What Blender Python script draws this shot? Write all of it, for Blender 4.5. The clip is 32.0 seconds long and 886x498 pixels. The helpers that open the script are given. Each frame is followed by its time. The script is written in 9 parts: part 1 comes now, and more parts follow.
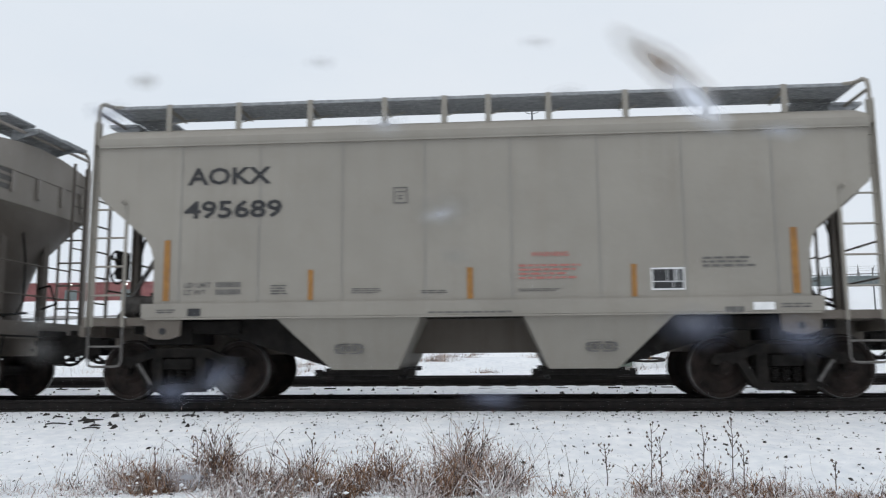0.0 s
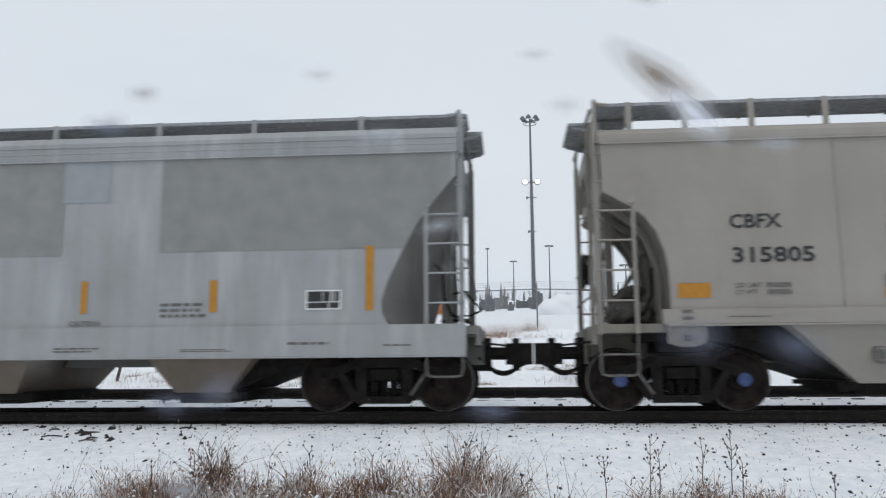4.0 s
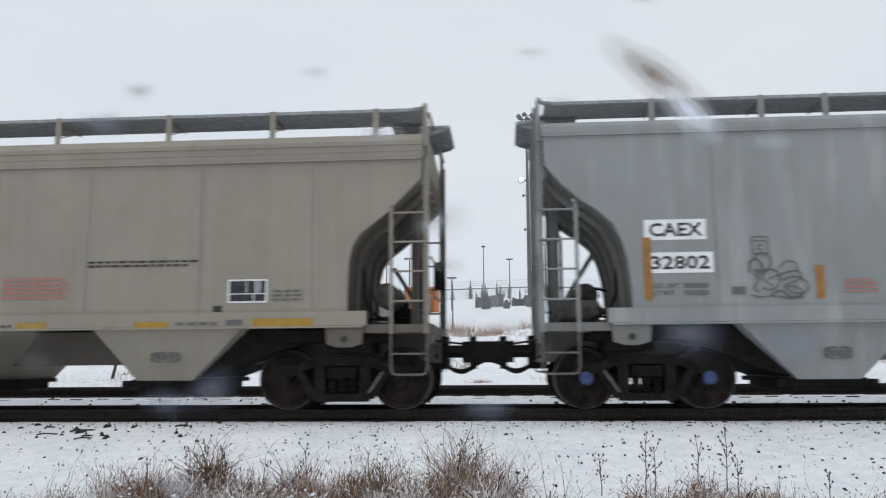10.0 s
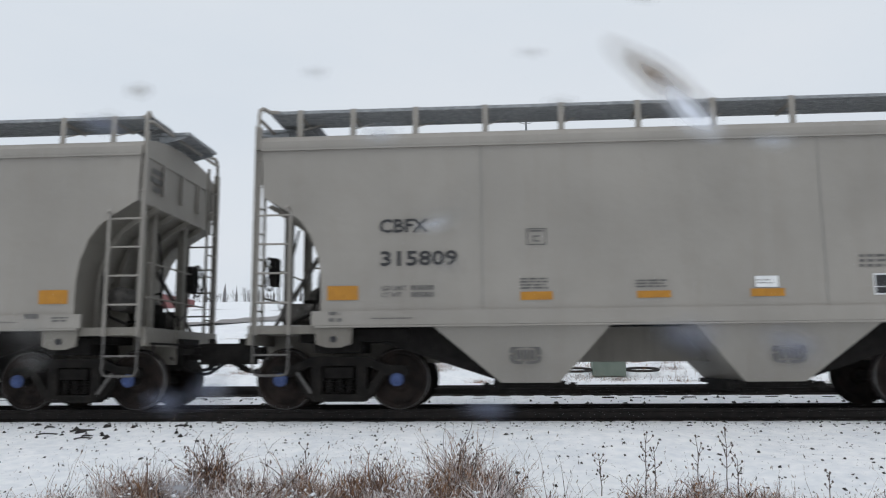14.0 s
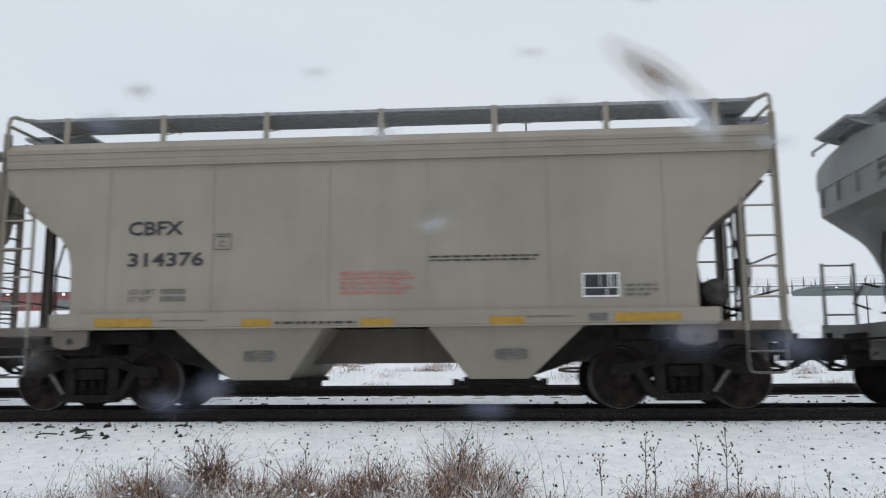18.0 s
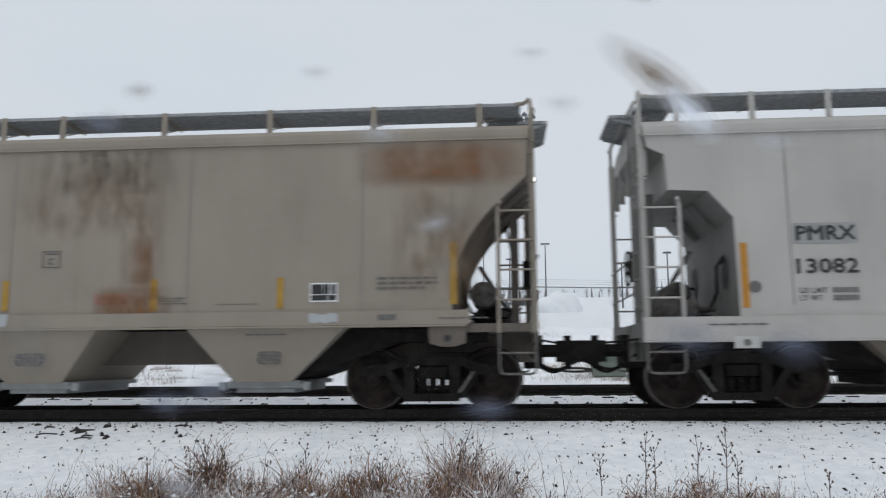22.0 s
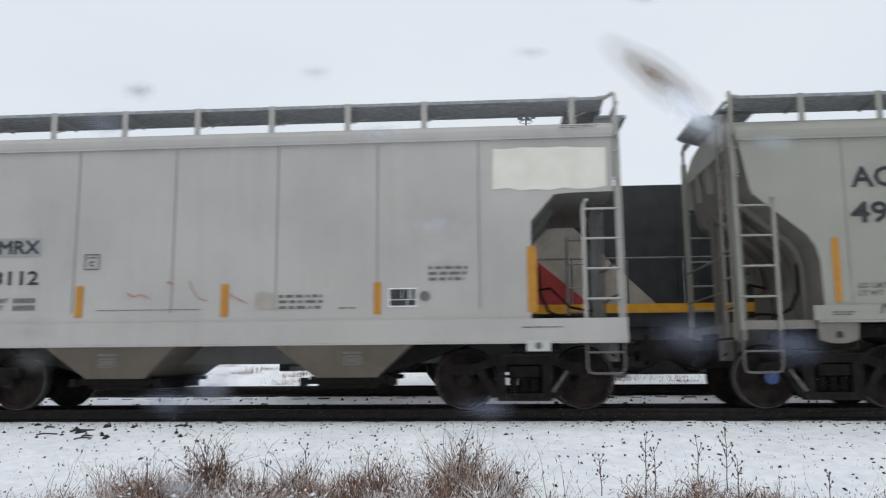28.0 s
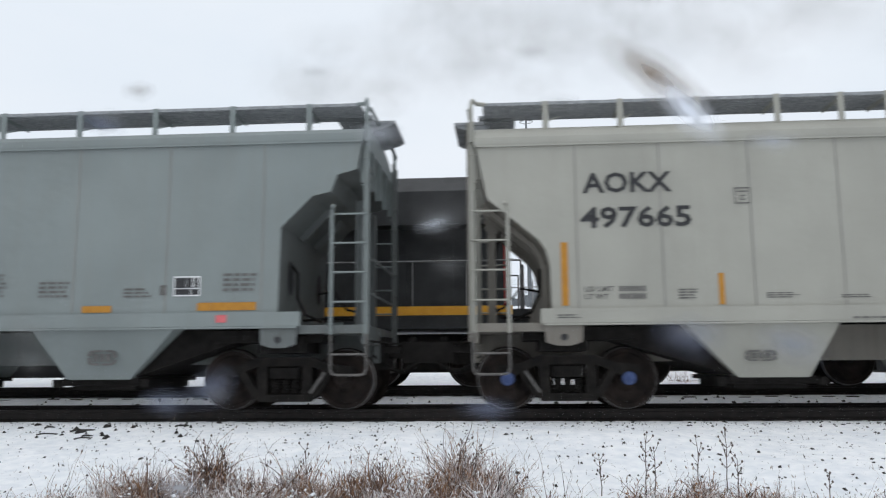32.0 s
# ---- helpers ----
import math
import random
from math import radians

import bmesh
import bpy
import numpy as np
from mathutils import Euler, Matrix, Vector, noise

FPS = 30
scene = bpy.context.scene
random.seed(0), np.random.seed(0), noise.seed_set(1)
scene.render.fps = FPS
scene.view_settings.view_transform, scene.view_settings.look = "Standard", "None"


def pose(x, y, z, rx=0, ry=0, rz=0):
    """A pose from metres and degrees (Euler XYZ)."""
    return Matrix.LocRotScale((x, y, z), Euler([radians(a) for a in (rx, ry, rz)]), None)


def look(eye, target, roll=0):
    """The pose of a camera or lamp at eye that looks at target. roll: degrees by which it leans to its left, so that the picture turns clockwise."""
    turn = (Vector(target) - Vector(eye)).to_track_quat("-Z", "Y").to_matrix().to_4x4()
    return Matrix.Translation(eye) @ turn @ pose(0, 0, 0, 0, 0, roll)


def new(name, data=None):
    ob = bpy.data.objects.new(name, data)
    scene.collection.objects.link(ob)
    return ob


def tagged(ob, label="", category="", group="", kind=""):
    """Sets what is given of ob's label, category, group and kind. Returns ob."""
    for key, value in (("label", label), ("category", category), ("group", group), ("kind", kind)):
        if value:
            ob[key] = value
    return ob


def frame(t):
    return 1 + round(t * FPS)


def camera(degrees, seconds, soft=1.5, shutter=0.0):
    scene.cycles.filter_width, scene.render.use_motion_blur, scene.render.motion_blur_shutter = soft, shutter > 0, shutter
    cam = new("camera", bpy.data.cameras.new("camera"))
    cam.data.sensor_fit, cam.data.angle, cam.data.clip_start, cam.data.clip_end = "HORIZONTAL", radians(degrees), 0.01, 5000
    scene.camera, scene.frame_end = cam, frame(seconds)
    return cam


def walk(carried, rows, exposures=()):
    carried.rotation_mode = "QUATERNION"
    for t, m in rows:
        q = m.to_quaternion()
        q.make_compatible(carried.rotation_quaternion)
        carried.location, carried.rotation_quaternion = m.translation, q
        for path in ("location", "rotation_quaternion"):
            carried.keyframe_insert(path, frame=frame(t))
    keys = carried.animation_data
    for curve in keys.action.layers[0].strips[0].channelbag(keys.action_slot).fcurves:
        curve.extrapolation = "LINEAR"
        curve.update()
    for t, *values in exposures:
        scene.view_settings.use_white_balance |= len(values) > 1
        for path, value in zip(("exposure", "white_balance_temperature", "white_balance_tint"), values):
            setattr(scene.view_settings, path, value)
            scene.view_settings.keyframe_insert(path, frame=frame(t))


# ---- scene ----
# The camera: held at a window beside the line, with a slight drift at the start.
CAM_DEG, CAM_EYE = 58.38, Vector((0.0, -13.07, 0.671))
CAM_YAW, CAM_PITCH, CAM_ROLL = 4.27, 8.30, -0.40
cam = camera(CAM_DEG, 32.0, soft=1.2, shutter=0.22)


def cam_pose(dyaw, dpitch, droll=0.0):
    y, p = radians(CAM_YAW + dyaw), radians(CAM_PITCH + dpitch)
    way = Vector((-math.sin(y) * math.cos(p), math.cos(y) * math.cos(p), math.sin(p)))
    return look(CAM_EYE, CAM_EYE + way * 50.0, CAM_ROLL + droll)


# seconds, turn to the left, tilt up (degrees)
DRIFT = ((0.0, 0.43, -0.69), (0.25, 0.30, -0.2), (0.5, 0.18, 0.12), (1.0, 0.0, 0.37), (1.5, -0.12, 0.29), (2.0, -0.33, 0.25),
         (2.5, -0.25, 0.16), (3.0, 0.0, 0.12), (3.5, 0.16, 0.16), (4.0, 0.29, 0.16), (4.5, 0.37, 0.16), (5.5, 0.33, 0.16),
         (6.5, 0.29, 0.15), (7.5, 0.25, 0.13), (8.1, 0.24, 0.12), (8.4, 0.02, 0.0), (9.0, 0.0, 0.0), (32.0, 0.0, 0.0))
walk(cam, [(t, cam_pose(a, b)) for t, a, b in DRIFT],
     exposures=((0.0, 0.14), (2.0, 0.09), (4.0, 0.03), (7.0, 0.03), (10.0, 0.06), (14.0, 0.02), (18.0, 0.01), (21.0, -0.02), (22.0, -0.10), (24.0, 0.05),
                (27.0, 0.10), (28.0, 0.13), (29.0, 0.0), (30.0, 0.20), (31.0, 0.25), (32.0, 0.25)))

# ---- light: an even overcast sky over snow ----
world = bpy.data.worlds.new("overcast")
scene.world = world
world.use_nodes = True
wn, wl = world.node_tree.nodes, world.node_tree.links
wn.clear()
SUN_ELEV, SUN_AZ = radians(65), radians(200)
w_sky = wn.new("ShaderNodeTexSky")
w_sky.sky_type, w_sky.sun_disc, w_sky.sun_elevation, w_sky.sun_rotation = "NISHITA", False, SUN_ELEV, SUN_AZ
w_sky.dust_density = 6.0
w_bw = wn.new("ShaderNodeRGBToBW")
w_mul = wn.new("ShaderNodeMath"); w_mul.operation = "MULTIPLY"; w_mul.inputs[1].default_value = 0.016
w_tc = wn.new("ShaderNodeTexCoord")
w_map = wn.new("ShaderNodeMapping"); w_map.inputs["Scale"].default_value = (1.0, 1.0, 2.6)
w_noise = wn.new("ShaderNodeTexNoise"); w_noise.inputs["Scale"].default_value = 2.2; w_noise.inputs["Detail"].default_value = 5.0
w_ramp = wn.new("ShaderNodeValToRGB")
w_ramp.color_ramp.elements[0].position, w_ramp.color_ramp.elements[0].color = 0.25, (0.706, 0.782, 0.87, 1)
w_ramp.color_ramp.elements[1].position, w_ramp.color_ramp.elements[1].color = 0.75, (0.796, 0.842, 0.903, 1)
w_add = wn.new("ShaderNodeMixRGB"); w_add.blend_type = "ADD"; w_add.inputs["Fac"].default_value = 1.0
w_bg = wn.new("ShaderNodeBackground"); w_bg.inputs["Strength"].default_value = 0.87
w_out = wn.new("ShaderNodeOutputWorld")
wl.new(w_sky.outputs[0], w_bw.inputs[0]); wl.new(w_bw.outputs[0], w_mul.inputs[0])
wl.new(w_tc.outputs["Generated"], w_map.inputs[0]); wl.new(w_map.outputs[0], w_noise.inputs[0]); wl.new(w_noise.outputs[0], w_ramp.inputs[0])
wl.new(w_ramp.outputs[0], w_add.inputs[1]); wl.new(w_mul.outputs[0], w_add.inputs[2])
wl.new(w_add.outputs[0], w_bg.inputs[0]); wl.new(w_bg.outputs[0], w_out.inputs[0])
sun = new("sun", bpy.data.lights.new("sun", "SUN"))
sun.data.energy, sun.data.angle, sun.data.color = 0.45, radians(40), (1.0, 0.98, 0.95)
sun.matrix_world = look((-6, -14, 34), (0, 0, 0))
scene.view_settings.exposure = 0.0

# ---- materials ----
def nodes_of(name):
    m = bpy.data.materials.new(name)
    m.use_nodes = True
    nt = m.node_tree
    bsdf = nt.nodes["Principled BSDF"]
    return m, nt.nodes, nt.links, bsdf


def ramp(ns, stops):
    r = ns.new("ShaderNodeValToRGB")
    els = r.color_ramp.elements
    while len(els) < len(stops):
        els.new(0.5)
    for e, (p, c) in zip(els, stops):
        e.position, e.color = p, (*c, 1) if len(c) == 3 else c
    return r


def surface(name, dark, light, scale=6.0, rough=0.7, metal=0.0, bump=0.15, bscale=60.0, stretch=(1, 1, 1), spec=0.4, seed=0.0):
    """A plain surface: two tones mixed by coarse and fine noise, and a fine relief."""
    m, ns, ls, b = nodes_of(name)
    tc = ns.new("ShaderNodeTexCoord")
    mp = ns.new("ShaderNodeMapping"); mp.inputs["Scale"].default_value = stretch; mp.inputs["Location"].default_value = (seed, seed * 2, seed)
    n1 = ns.new("ShaderNodeTexNoise"); n1.inputs["Scale"].default_value = scale; n1.inputs["Detail"].default_value = 8
    r = ramp(ns, ((0.32, dark), (0.68, light)))
    n2 = ns.new("ShaderNodeTexNoise"); n2.inputs["Scale"].default_value = bscale; n2.inputs["Detail"].default_value = 4
    bp = ns.new("ShaderNodeBump"); bp.inputs["Strength"].default_value = bump; bp.inputs["Distance"].default_value = 0.02
    ls.new(tc.outputs["Object"], mp.inputs[0]); ls.new(mp.outputs[0], n1.inputs[0]); ls.new(n1.outputs[0], r.inputs[0])
    ls.new(r.outputs[0], b.inputs["Base Color"])
    ls.new(tc.outputs["Object"], n2.inputs[0]); ls.new(n2.outputs[0], bp.inputs["Height"]); ls.new(bp.outputs[0], b.inputs["Normal"])
    b.inputs["Roughness"].default_value, b.inputs["Metallic"].default_value = rough, metal
    b.inputs["Specular IOR Level"].default_value = spec
    return m


def car_paint(name, base, grime=(0.16, 0.13, 0.10), amount=0.35, rust=0.0, streak=0.35, pale=0.0, seed=0.0):
    """Weathered freight-car paint: cloudy fading, vertical run-down streaks, grime and rust."""
    m, ns, ls, b = nodes_of(name)
    tc = ns.new("ShaderNodeTexCoord")
    off = ns.new("ShaderNodeMapping"); off.inputs["Location"].default_value = (seed * 3.1, seed, seed * 1.7)
    ls.new(tc.outputs["Object"], off.inputs[0])
    big = ns.new("ShaderNodeTexNoise"); big.inputs["Scale"].default_value = 0.7; big.inputs["Detail"].default_value = 6
    ls.new(off.outputs[0], big.inputs[0])
    d = tuple(c * 0.90 for c in base); l = tuple(min(1, c * 1.08) for c in base)
    r0 = ramp(ns, ((0.3, d), (0.7, l)))
    ls.new(big.outputs[0], r0.inputs[0])
    st_map = ns.new("ShaderNodeMapping"); st_map.inputs["Scale"].default_value = (7.0, 1.0, 0.35)
    ls.new(off.outputs[0], st_map.inputs[0])
    st = ns.new("ShaderNodeTexNoise"); st.inputs["Scale"].default_value = 1.0; st.inputs["Detail"].default_value = 7; st.inputs["Roughness"].default_value = 0.6
    ls.new(st_map.outputs[0], st.inputs[0])
    rs = ramp(ns, ((0.48, (0, 0, 0)), (0.78, (streak, streak, streak))))
    ls.new(st.outputs[0], rs.inputs[0])
    mx1 = ns.new("ShaderNodeMixRGB"); mx1.inputs[2].default_value = (*grime, 1)
    ls.new(rs.outputs[0], mx1.inputs[0]); ls.new(r0.outputs[0], mx1.inputs[1])
    # pale washed runs
    pl_map = ns.new("ShaderNodeMapping"); pl_map.inputs["Scale"].default_value = (3.3, 1.0, 0.5); pl_map.inputs["Location"].default_value = (seed + 4.0, 0, 2)
    ls.new(off.outputs[0], pl_map.inputs[0])
    pl = ns.new("ShaderNodeTexNoise"); pl.inputs["Scale"].default_value = 1.0; pl.inputs["Detail"].default_value = 5
    ls.new(pl_map.outputs[0], pl.inputs[0])
    rp = ramp(ns, ((0.52, (0, 0, 0)), (0.72, (pale, pale, pale))))
    ls.new(pl.outputs[0], rp.inputs[0])
    mx2 = ns.new("ShaderNodeMixRGB"); mx2.inputs[2].default_value = (0.62, 0.63, 0.63, 1)
    ls.new(rp.outputs[0], mx2.inputs[0]); ls.new(mx1.outputs[0], mx2.inputs[1])
    # blotchy grime
    bl = ns.new("ShaderNodeTexNoise"); bl.inputs["Scale"].default_value = 2.3; bl.inputs["Detail"].default_value = 9; bl.inputs["Roughness"].default_value = 0.65
    ls.new(off.outputs[0], bl.inputs[0])
    rb = ramp(ns, ((0.5, (0, 0, 0)), (0.85, (amount, amount, amount))))
    ls.new(bl.outputs[0], rb.inputs[0])
    mx3 = ns.new("ShaderNodeMixRGB"); mx3.inputs[2].default_value = (*grime, 1)
    ls.new(rb.outputs[0], mx3.inputs[0]); ls.new(mx2.outputs[0], mx3.inputs[1])
    last = mx3
    if rust > 0:
        ru_map = ns.new("ShaderNodeMapping"); ru_map.inputs["Scale"].default_value = (1.5, 1.0, 0.55); ru_map.inputs["Location"].default_value = (seed + 9.0, 1, 5)
        ls.new(off.outputs[0], ru_map.inputs[0])
        ru = ns.new("ShaderNodeTexNoise"); ru.inputs["Scale"].default_value = 0.8; ru.inputs["Detail"].default_value = 10; ru.inputs["Roughness"].default_value = 0.62
        ls.new(ru_map.outputs[0], ru.inputs[0])
        rr = ramp(ns, ((0.56, (0, 0, 0)), (0.72, (rust, rust, rust))))
        ls.new(ru.outputs[0], rr.inputs[0])
        mx4 = ns.new("ShaderNodeMixRGB"); mx4.inputs[2].default_value = (0.20, 0.085, 0.035, 1)
        ls.new(rr.outputs[0], mx4.inputs[0]); ls.new(mx3.outputs[0], mx4.inputs[1])
        last = mx4
    ls.new(last.outputs[0], b.inputs["Base Color"])
    fine = ns.new("ShaderNodeTexNoise"); fine.inputs["Scale"].default_value = 3.0; fine.inputs["Detail"].default_value = 3
    ls.new(off.outputs[0], fine.inputs[0])
    bp = ns.new("ShaderNodeBump"); bp.inputs["Strength"].default_value = 0.18; bp.inputs["Distance"].default_value = 0.05
    ls.new(fine.outputs[0], bp.inputs["Height"]); ls.new(bp.outputs[0], b.inputs["Normal"])
    b.inputs["Roughness"].default_value = 0.62
    b.inputs["Specular IOR Level"].default_value = 0.3
    return m


def snow_material(name):
    m, ns, ls, b = nodes_of(name)
    tc = ns.new("ShaderNodeTexCoord")
    n1 = ns.new("ShaderNodeTexNoise"); n1.inputs["Scale"].default_value = 0.9; n1.inputs["Detail"].default_value = 8
    ls.new(tc.outputs["Object"], n1.inputs[0])
    r = ramp(ns, ((0.36, (0.74, 0.765, 0.80)), (0.62, (0.91, 0.915, 0.925))))
    n0 = ns.new("ShaderNodeTexNoise"); n0.inputs["Scale"].default_value = 7.0; n0.inputs["Detail"].default_value = 6
    ls.new(tc.outputs["Object"], n0.inputs[0])
    av = ns.new("ShaderNodeMath"); av.operation = "MULTIPLY_ADD"; av.inputs[1].default_value = 0.6
    sh = ns.new("ShaderNodeMath"); sh.operation = "MULTIPLY"; sh.inputs[1].default_value = 0.4
    ls.new(n1.outputs[0], sh.inputs[0]); ls.new(n0.outputs[0], av.inputs[0]); ls.new(sh.outputs[0], av.inputs[2])
    ls.new(av.outputs[0], r.inputs[0])
    # thin places where grit and old grass show through
    mp = ns.new("ShaderNodeMapping"); mp.inputs["Scale"].default_value = (1.0, 1.6, 1.0)
    ls.new(tc.outputs["Object"], mp.inputs[0])
    n2 = ns.new("ShaderNodeTexNoise"); n2.inputs["Scale"].default_value = 14.0; n2.inputs["Detail"].default_value = 6; n2.inputs["Roughness"].default_value = 0.7
    ls.new(mp.outputs[0], n2.inputs[0])
    n3 = ns.new("ShaderNodeTexNoise"); n3.inputs["Scale"].default_value = 0.35; n3.inputs["Detail"].default_value = 3
    ls.new(tc.outputs["Object"], n3.inputs[0])
    mul = ns.new("ShaderNodeMath"); mul.operation = "MULTIPLY_ADD"; mul.inputs[1].default_value = 0.35
    ls.new(n3.outputs[0], mul.inputs[0]); ls.new(n2.outputs[0], mul.inputs[2])
    rg = ramp(ns, ((0.80, (0, 0, 0)), (0.88, (0.8, 0.8, 0.8))))
    ls.new(mul.outputs[0], rg.inputs[0])
    mx = ns.new("ShaderNodeMixRGB"); mx.inputs[2].default_value = (0.13, 0.11, 0.09, 1)
    ls.new(rg.outputs[0], mx.inputs[0]); ls.new(r.outputs[0], mx.inputs[1])
    ls.new(mx.outputs[0], b.inputs["Base Color"])
    bp = ns.new("ShaderNodeBump"); bp.inputs["Strength"].default_value = 0.5; bp.inputs["Distance"].default_value = 0.05
    ls.new(n2.outputs[0], bp.inputs["Height"]); ls.new(bp.outputs[0], b.inputs["Normal"])
    b.inputs["Roughness"].default_value = 0.9
    b.inputs["Specular IOR Level"].default_value = 0.15
    return m


SNOW = snow_material("snow")
RAIL = surface("rail_steel", (0.010, 0.009, 0.0085), (0.026, 0.021, 0.019), 9, 0.6, 0.6, 0.3, 90)
TIE = surface("tie_wood", (0.018, 0.014, 0.011), (0.05, 0.04, 0.032), 8, 0.9, 0, 0.5, 40, (1, 6, 6))
TRUCK = surface("truck_iron", (0.008, 0.0075, 0.007), (0.022, 0.019, 0.017), 7, 0.85, 0.0, 0.3, 50, spec=0.12)
WHEEL = surface("wheel_steel", (0.008, 0.0065, 0.006), (0.03, 0.022, 0.019), 5, 0.8, 0.0, 0.2, 40, spec=0.12)
TREAD = surface("wheel_tread", (0.12, 0.12, 0.12), (0.2, 0.19, 0.18), 8, 0.4, 0.9, 0.1, 50)
BLUE = surface("blue_cap", (0.035, 0.06, 0.16), (0.06, 0.095, 0.23), 12, 0.6)
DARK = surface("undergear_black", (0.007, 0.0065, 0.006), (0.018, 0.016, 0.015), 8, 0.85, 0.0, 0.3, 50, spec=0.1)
GRIMY = surface("grimy_brake_gear", (0.035, 0.032, 0.03), (0.12, 0.11, 0.10), 9, 0.8, 0.1, 0.3, 50)
GRATE = surface("galvanized_grating", (0.20, 0.21, 0.22), (0.34, 0.35, 0.36), 12, 0.6, 0.2, 0.2, 90)
STEP_IRON = surface("scuffed_step_iron", (0.085, 0.08, 0.075), (0.17, 0.16, 0.15), 9, 0.75, 0.1, 0.3, 50)
# paler iron: light on the truck brace put into the colour
LIT_BRACE_IRON = surface("rubbed_lever_iron", (0.07, 0.066, 0.062), (0.15, 0.143, 0.136), 8, 0.7, 0.1, 0.2, 50)
ORANGE = surface("orange_reflector", (0.36, 0.155, 0.013), (0.45, 0.205, 0.018), 9, 0.45, 0, 0.05, 200)
ORANGE_DULL = surface("dulled_orange_reflector", (0.22, 0.105, 0.03), (0.34, 0.165, 0.04), 9, 0.6, 0, 0.05, 200)
YELLOW = surface("yellow_reflector", (0.29, 0.168, 0.02), (0.39, 0.23, 0.032), 9, 0.5, 0, 0.05, 200)
BLACK = surface("black_lettering", (0.018, 0.018, 0.02), (0.04, 0.04, 0.042), 12, 0.7)
FADED = surface("faded_black_lettering", (0.085, 0.082, 0.078), (0.15, 0.143, 0.135), 14, 0.7)
RED = surface("red_lettering", (0.33, 0.12, 0.10), (0.41, 0.17, 0.145), 14, 0.7)
WHITE = surface("white_patch", (0.68, 0.69, 0.69), (0.82, 0.82, 0.82), 6, 0.6)
CREAM = surface("cream_patch", (0.63, 0.60, 0.53), (0.71, 0.68, 0.61), 3, 0.65)
SCARLET = surface("red_sticker", (0.55, 0.10, 0.11), (0.64, 0.15, 0.16), 10, 0.5)
GOLD = surface("bright_gold_reflector", (0.66, 0.38, 0.015), (0.76, 0.46, 0.03), 9, 0.45, 0, 0.05, 200)
DISC = surface("orange_disc", (0.70, 0.14, 0.03), (0.80, 0.20, 0.05), 10, 0.6)
PATCH_GREY = surface("grey_patch", (0.25, 0.255, 0.25), (0.30, 0.305, 0.30), 6, 0.6)
SEAM = surface("grimy_seam", (0.185, 0.177, 0.163), (0.25, 0.24, 0.223), 5, 0.7)

# ---- mesh helpers ----
def add_box(bm, x0, x1, y0, y1, z0, z1):
    v = [bm.verts.new((x, y, z)) for x in (x0, x1) for y in (y0, y1) for z in (z0, z1)]
    for q in ((0, 1, 3, 2), (4, 6, 7, 5), (0, 4, 5, 1), (2, 3, 7, 6), (0, 2, 6, 4), (1, 5, 7, 3)):
        bm.faces.new([v[i] for i in q])


def add_prism(bm, pts, y0, y1):
    """A polygon of (x, z) pushed through from y0 to y1."""
    a = [bm.verts.new((x, y0, z)) for x, z in pts]
    b = [bm.verts.new((x, y1, z)) for x, z in pts]
    n = len(pts)
    bm.faces.new(a)
    bm.faces.new(b[::-1])
    for i in range(n):
        bm.faces.new((a[i], b[i], b[(i + 1) % n], a[(i + 1) % n]))


def add_loft(bm, sections):
    """Closed rings of equal length, joined one to the next, with end caps."""
    rings = [[bm.verts.new(p) for p in s] for s in sections]
    n = len(rings[0])
    for r0, r1 in zip(rings, rings[1:]):
        for i in range(n):
            bm.faces.new((r0[i], r0[(i + 1) % n], r1[(i + 1) % n], r1[i]))
    bm.faces.new(rings[0][::-1])
    bm.faces.new(rings[-1])


def add_rod(bm, p, q, r, n=6, r2=None):
    p, q = Vector(p), Vector(q)
    d = (q - p).normalized()
    s = d.orthogonal().normalized()
    t = d.cross(s)
    r2 = r if r2 is None else r2
    rings = []
    for c, rr in ((p, r), (q, r2)):
        rings.append([c + s * (rr * math.cos(2 * math.pi * i / n)) + t * (rr * math.sin(2 * math.pi * i / n)) for i in range(n)])
    add_loft(bm, rings)


def add_grating(bm, xs, ys, z0, z1):
    """A plate with holes: every second cell both ways is open."""
    top = [[bm.verts.new((x, y, z1)) for y in ys] for x in xs]
    low = [[bm.verts.new((x, y, z0)) for y in ys] for x in xs]
    for i in range(len(xs) - 1):
        for j in range(len(ys) - 1):
            q = ((i, j), (i + 1, j), (i + 1, j + 1), (i, j + 1))
            if i % 2 and j % 2:
                for (a, b), (c, d) in zip(q, q[1:] + q[:1]):
                    bm.faces.new((top[a][b], top[c][d], low[c][d], low[a][b]))
            else:
                bm.faces.new([top[a][b] for a, b in q])
                bm.faces.new([low[a][b] for a, b in q[::-1]])
    for i in range(len(xs) - 1):
        for j in (0, -1):
            bm.faces.new((top[i][j], top[i + 1][j], low[i + 1][j], low[i][j]))
    for j in range(len(ys) - 1):
        for i in (0, -1):
            bm.faces.new((top[i][j], top[i][j + 1], low[i][j + 1], low[i][j]))


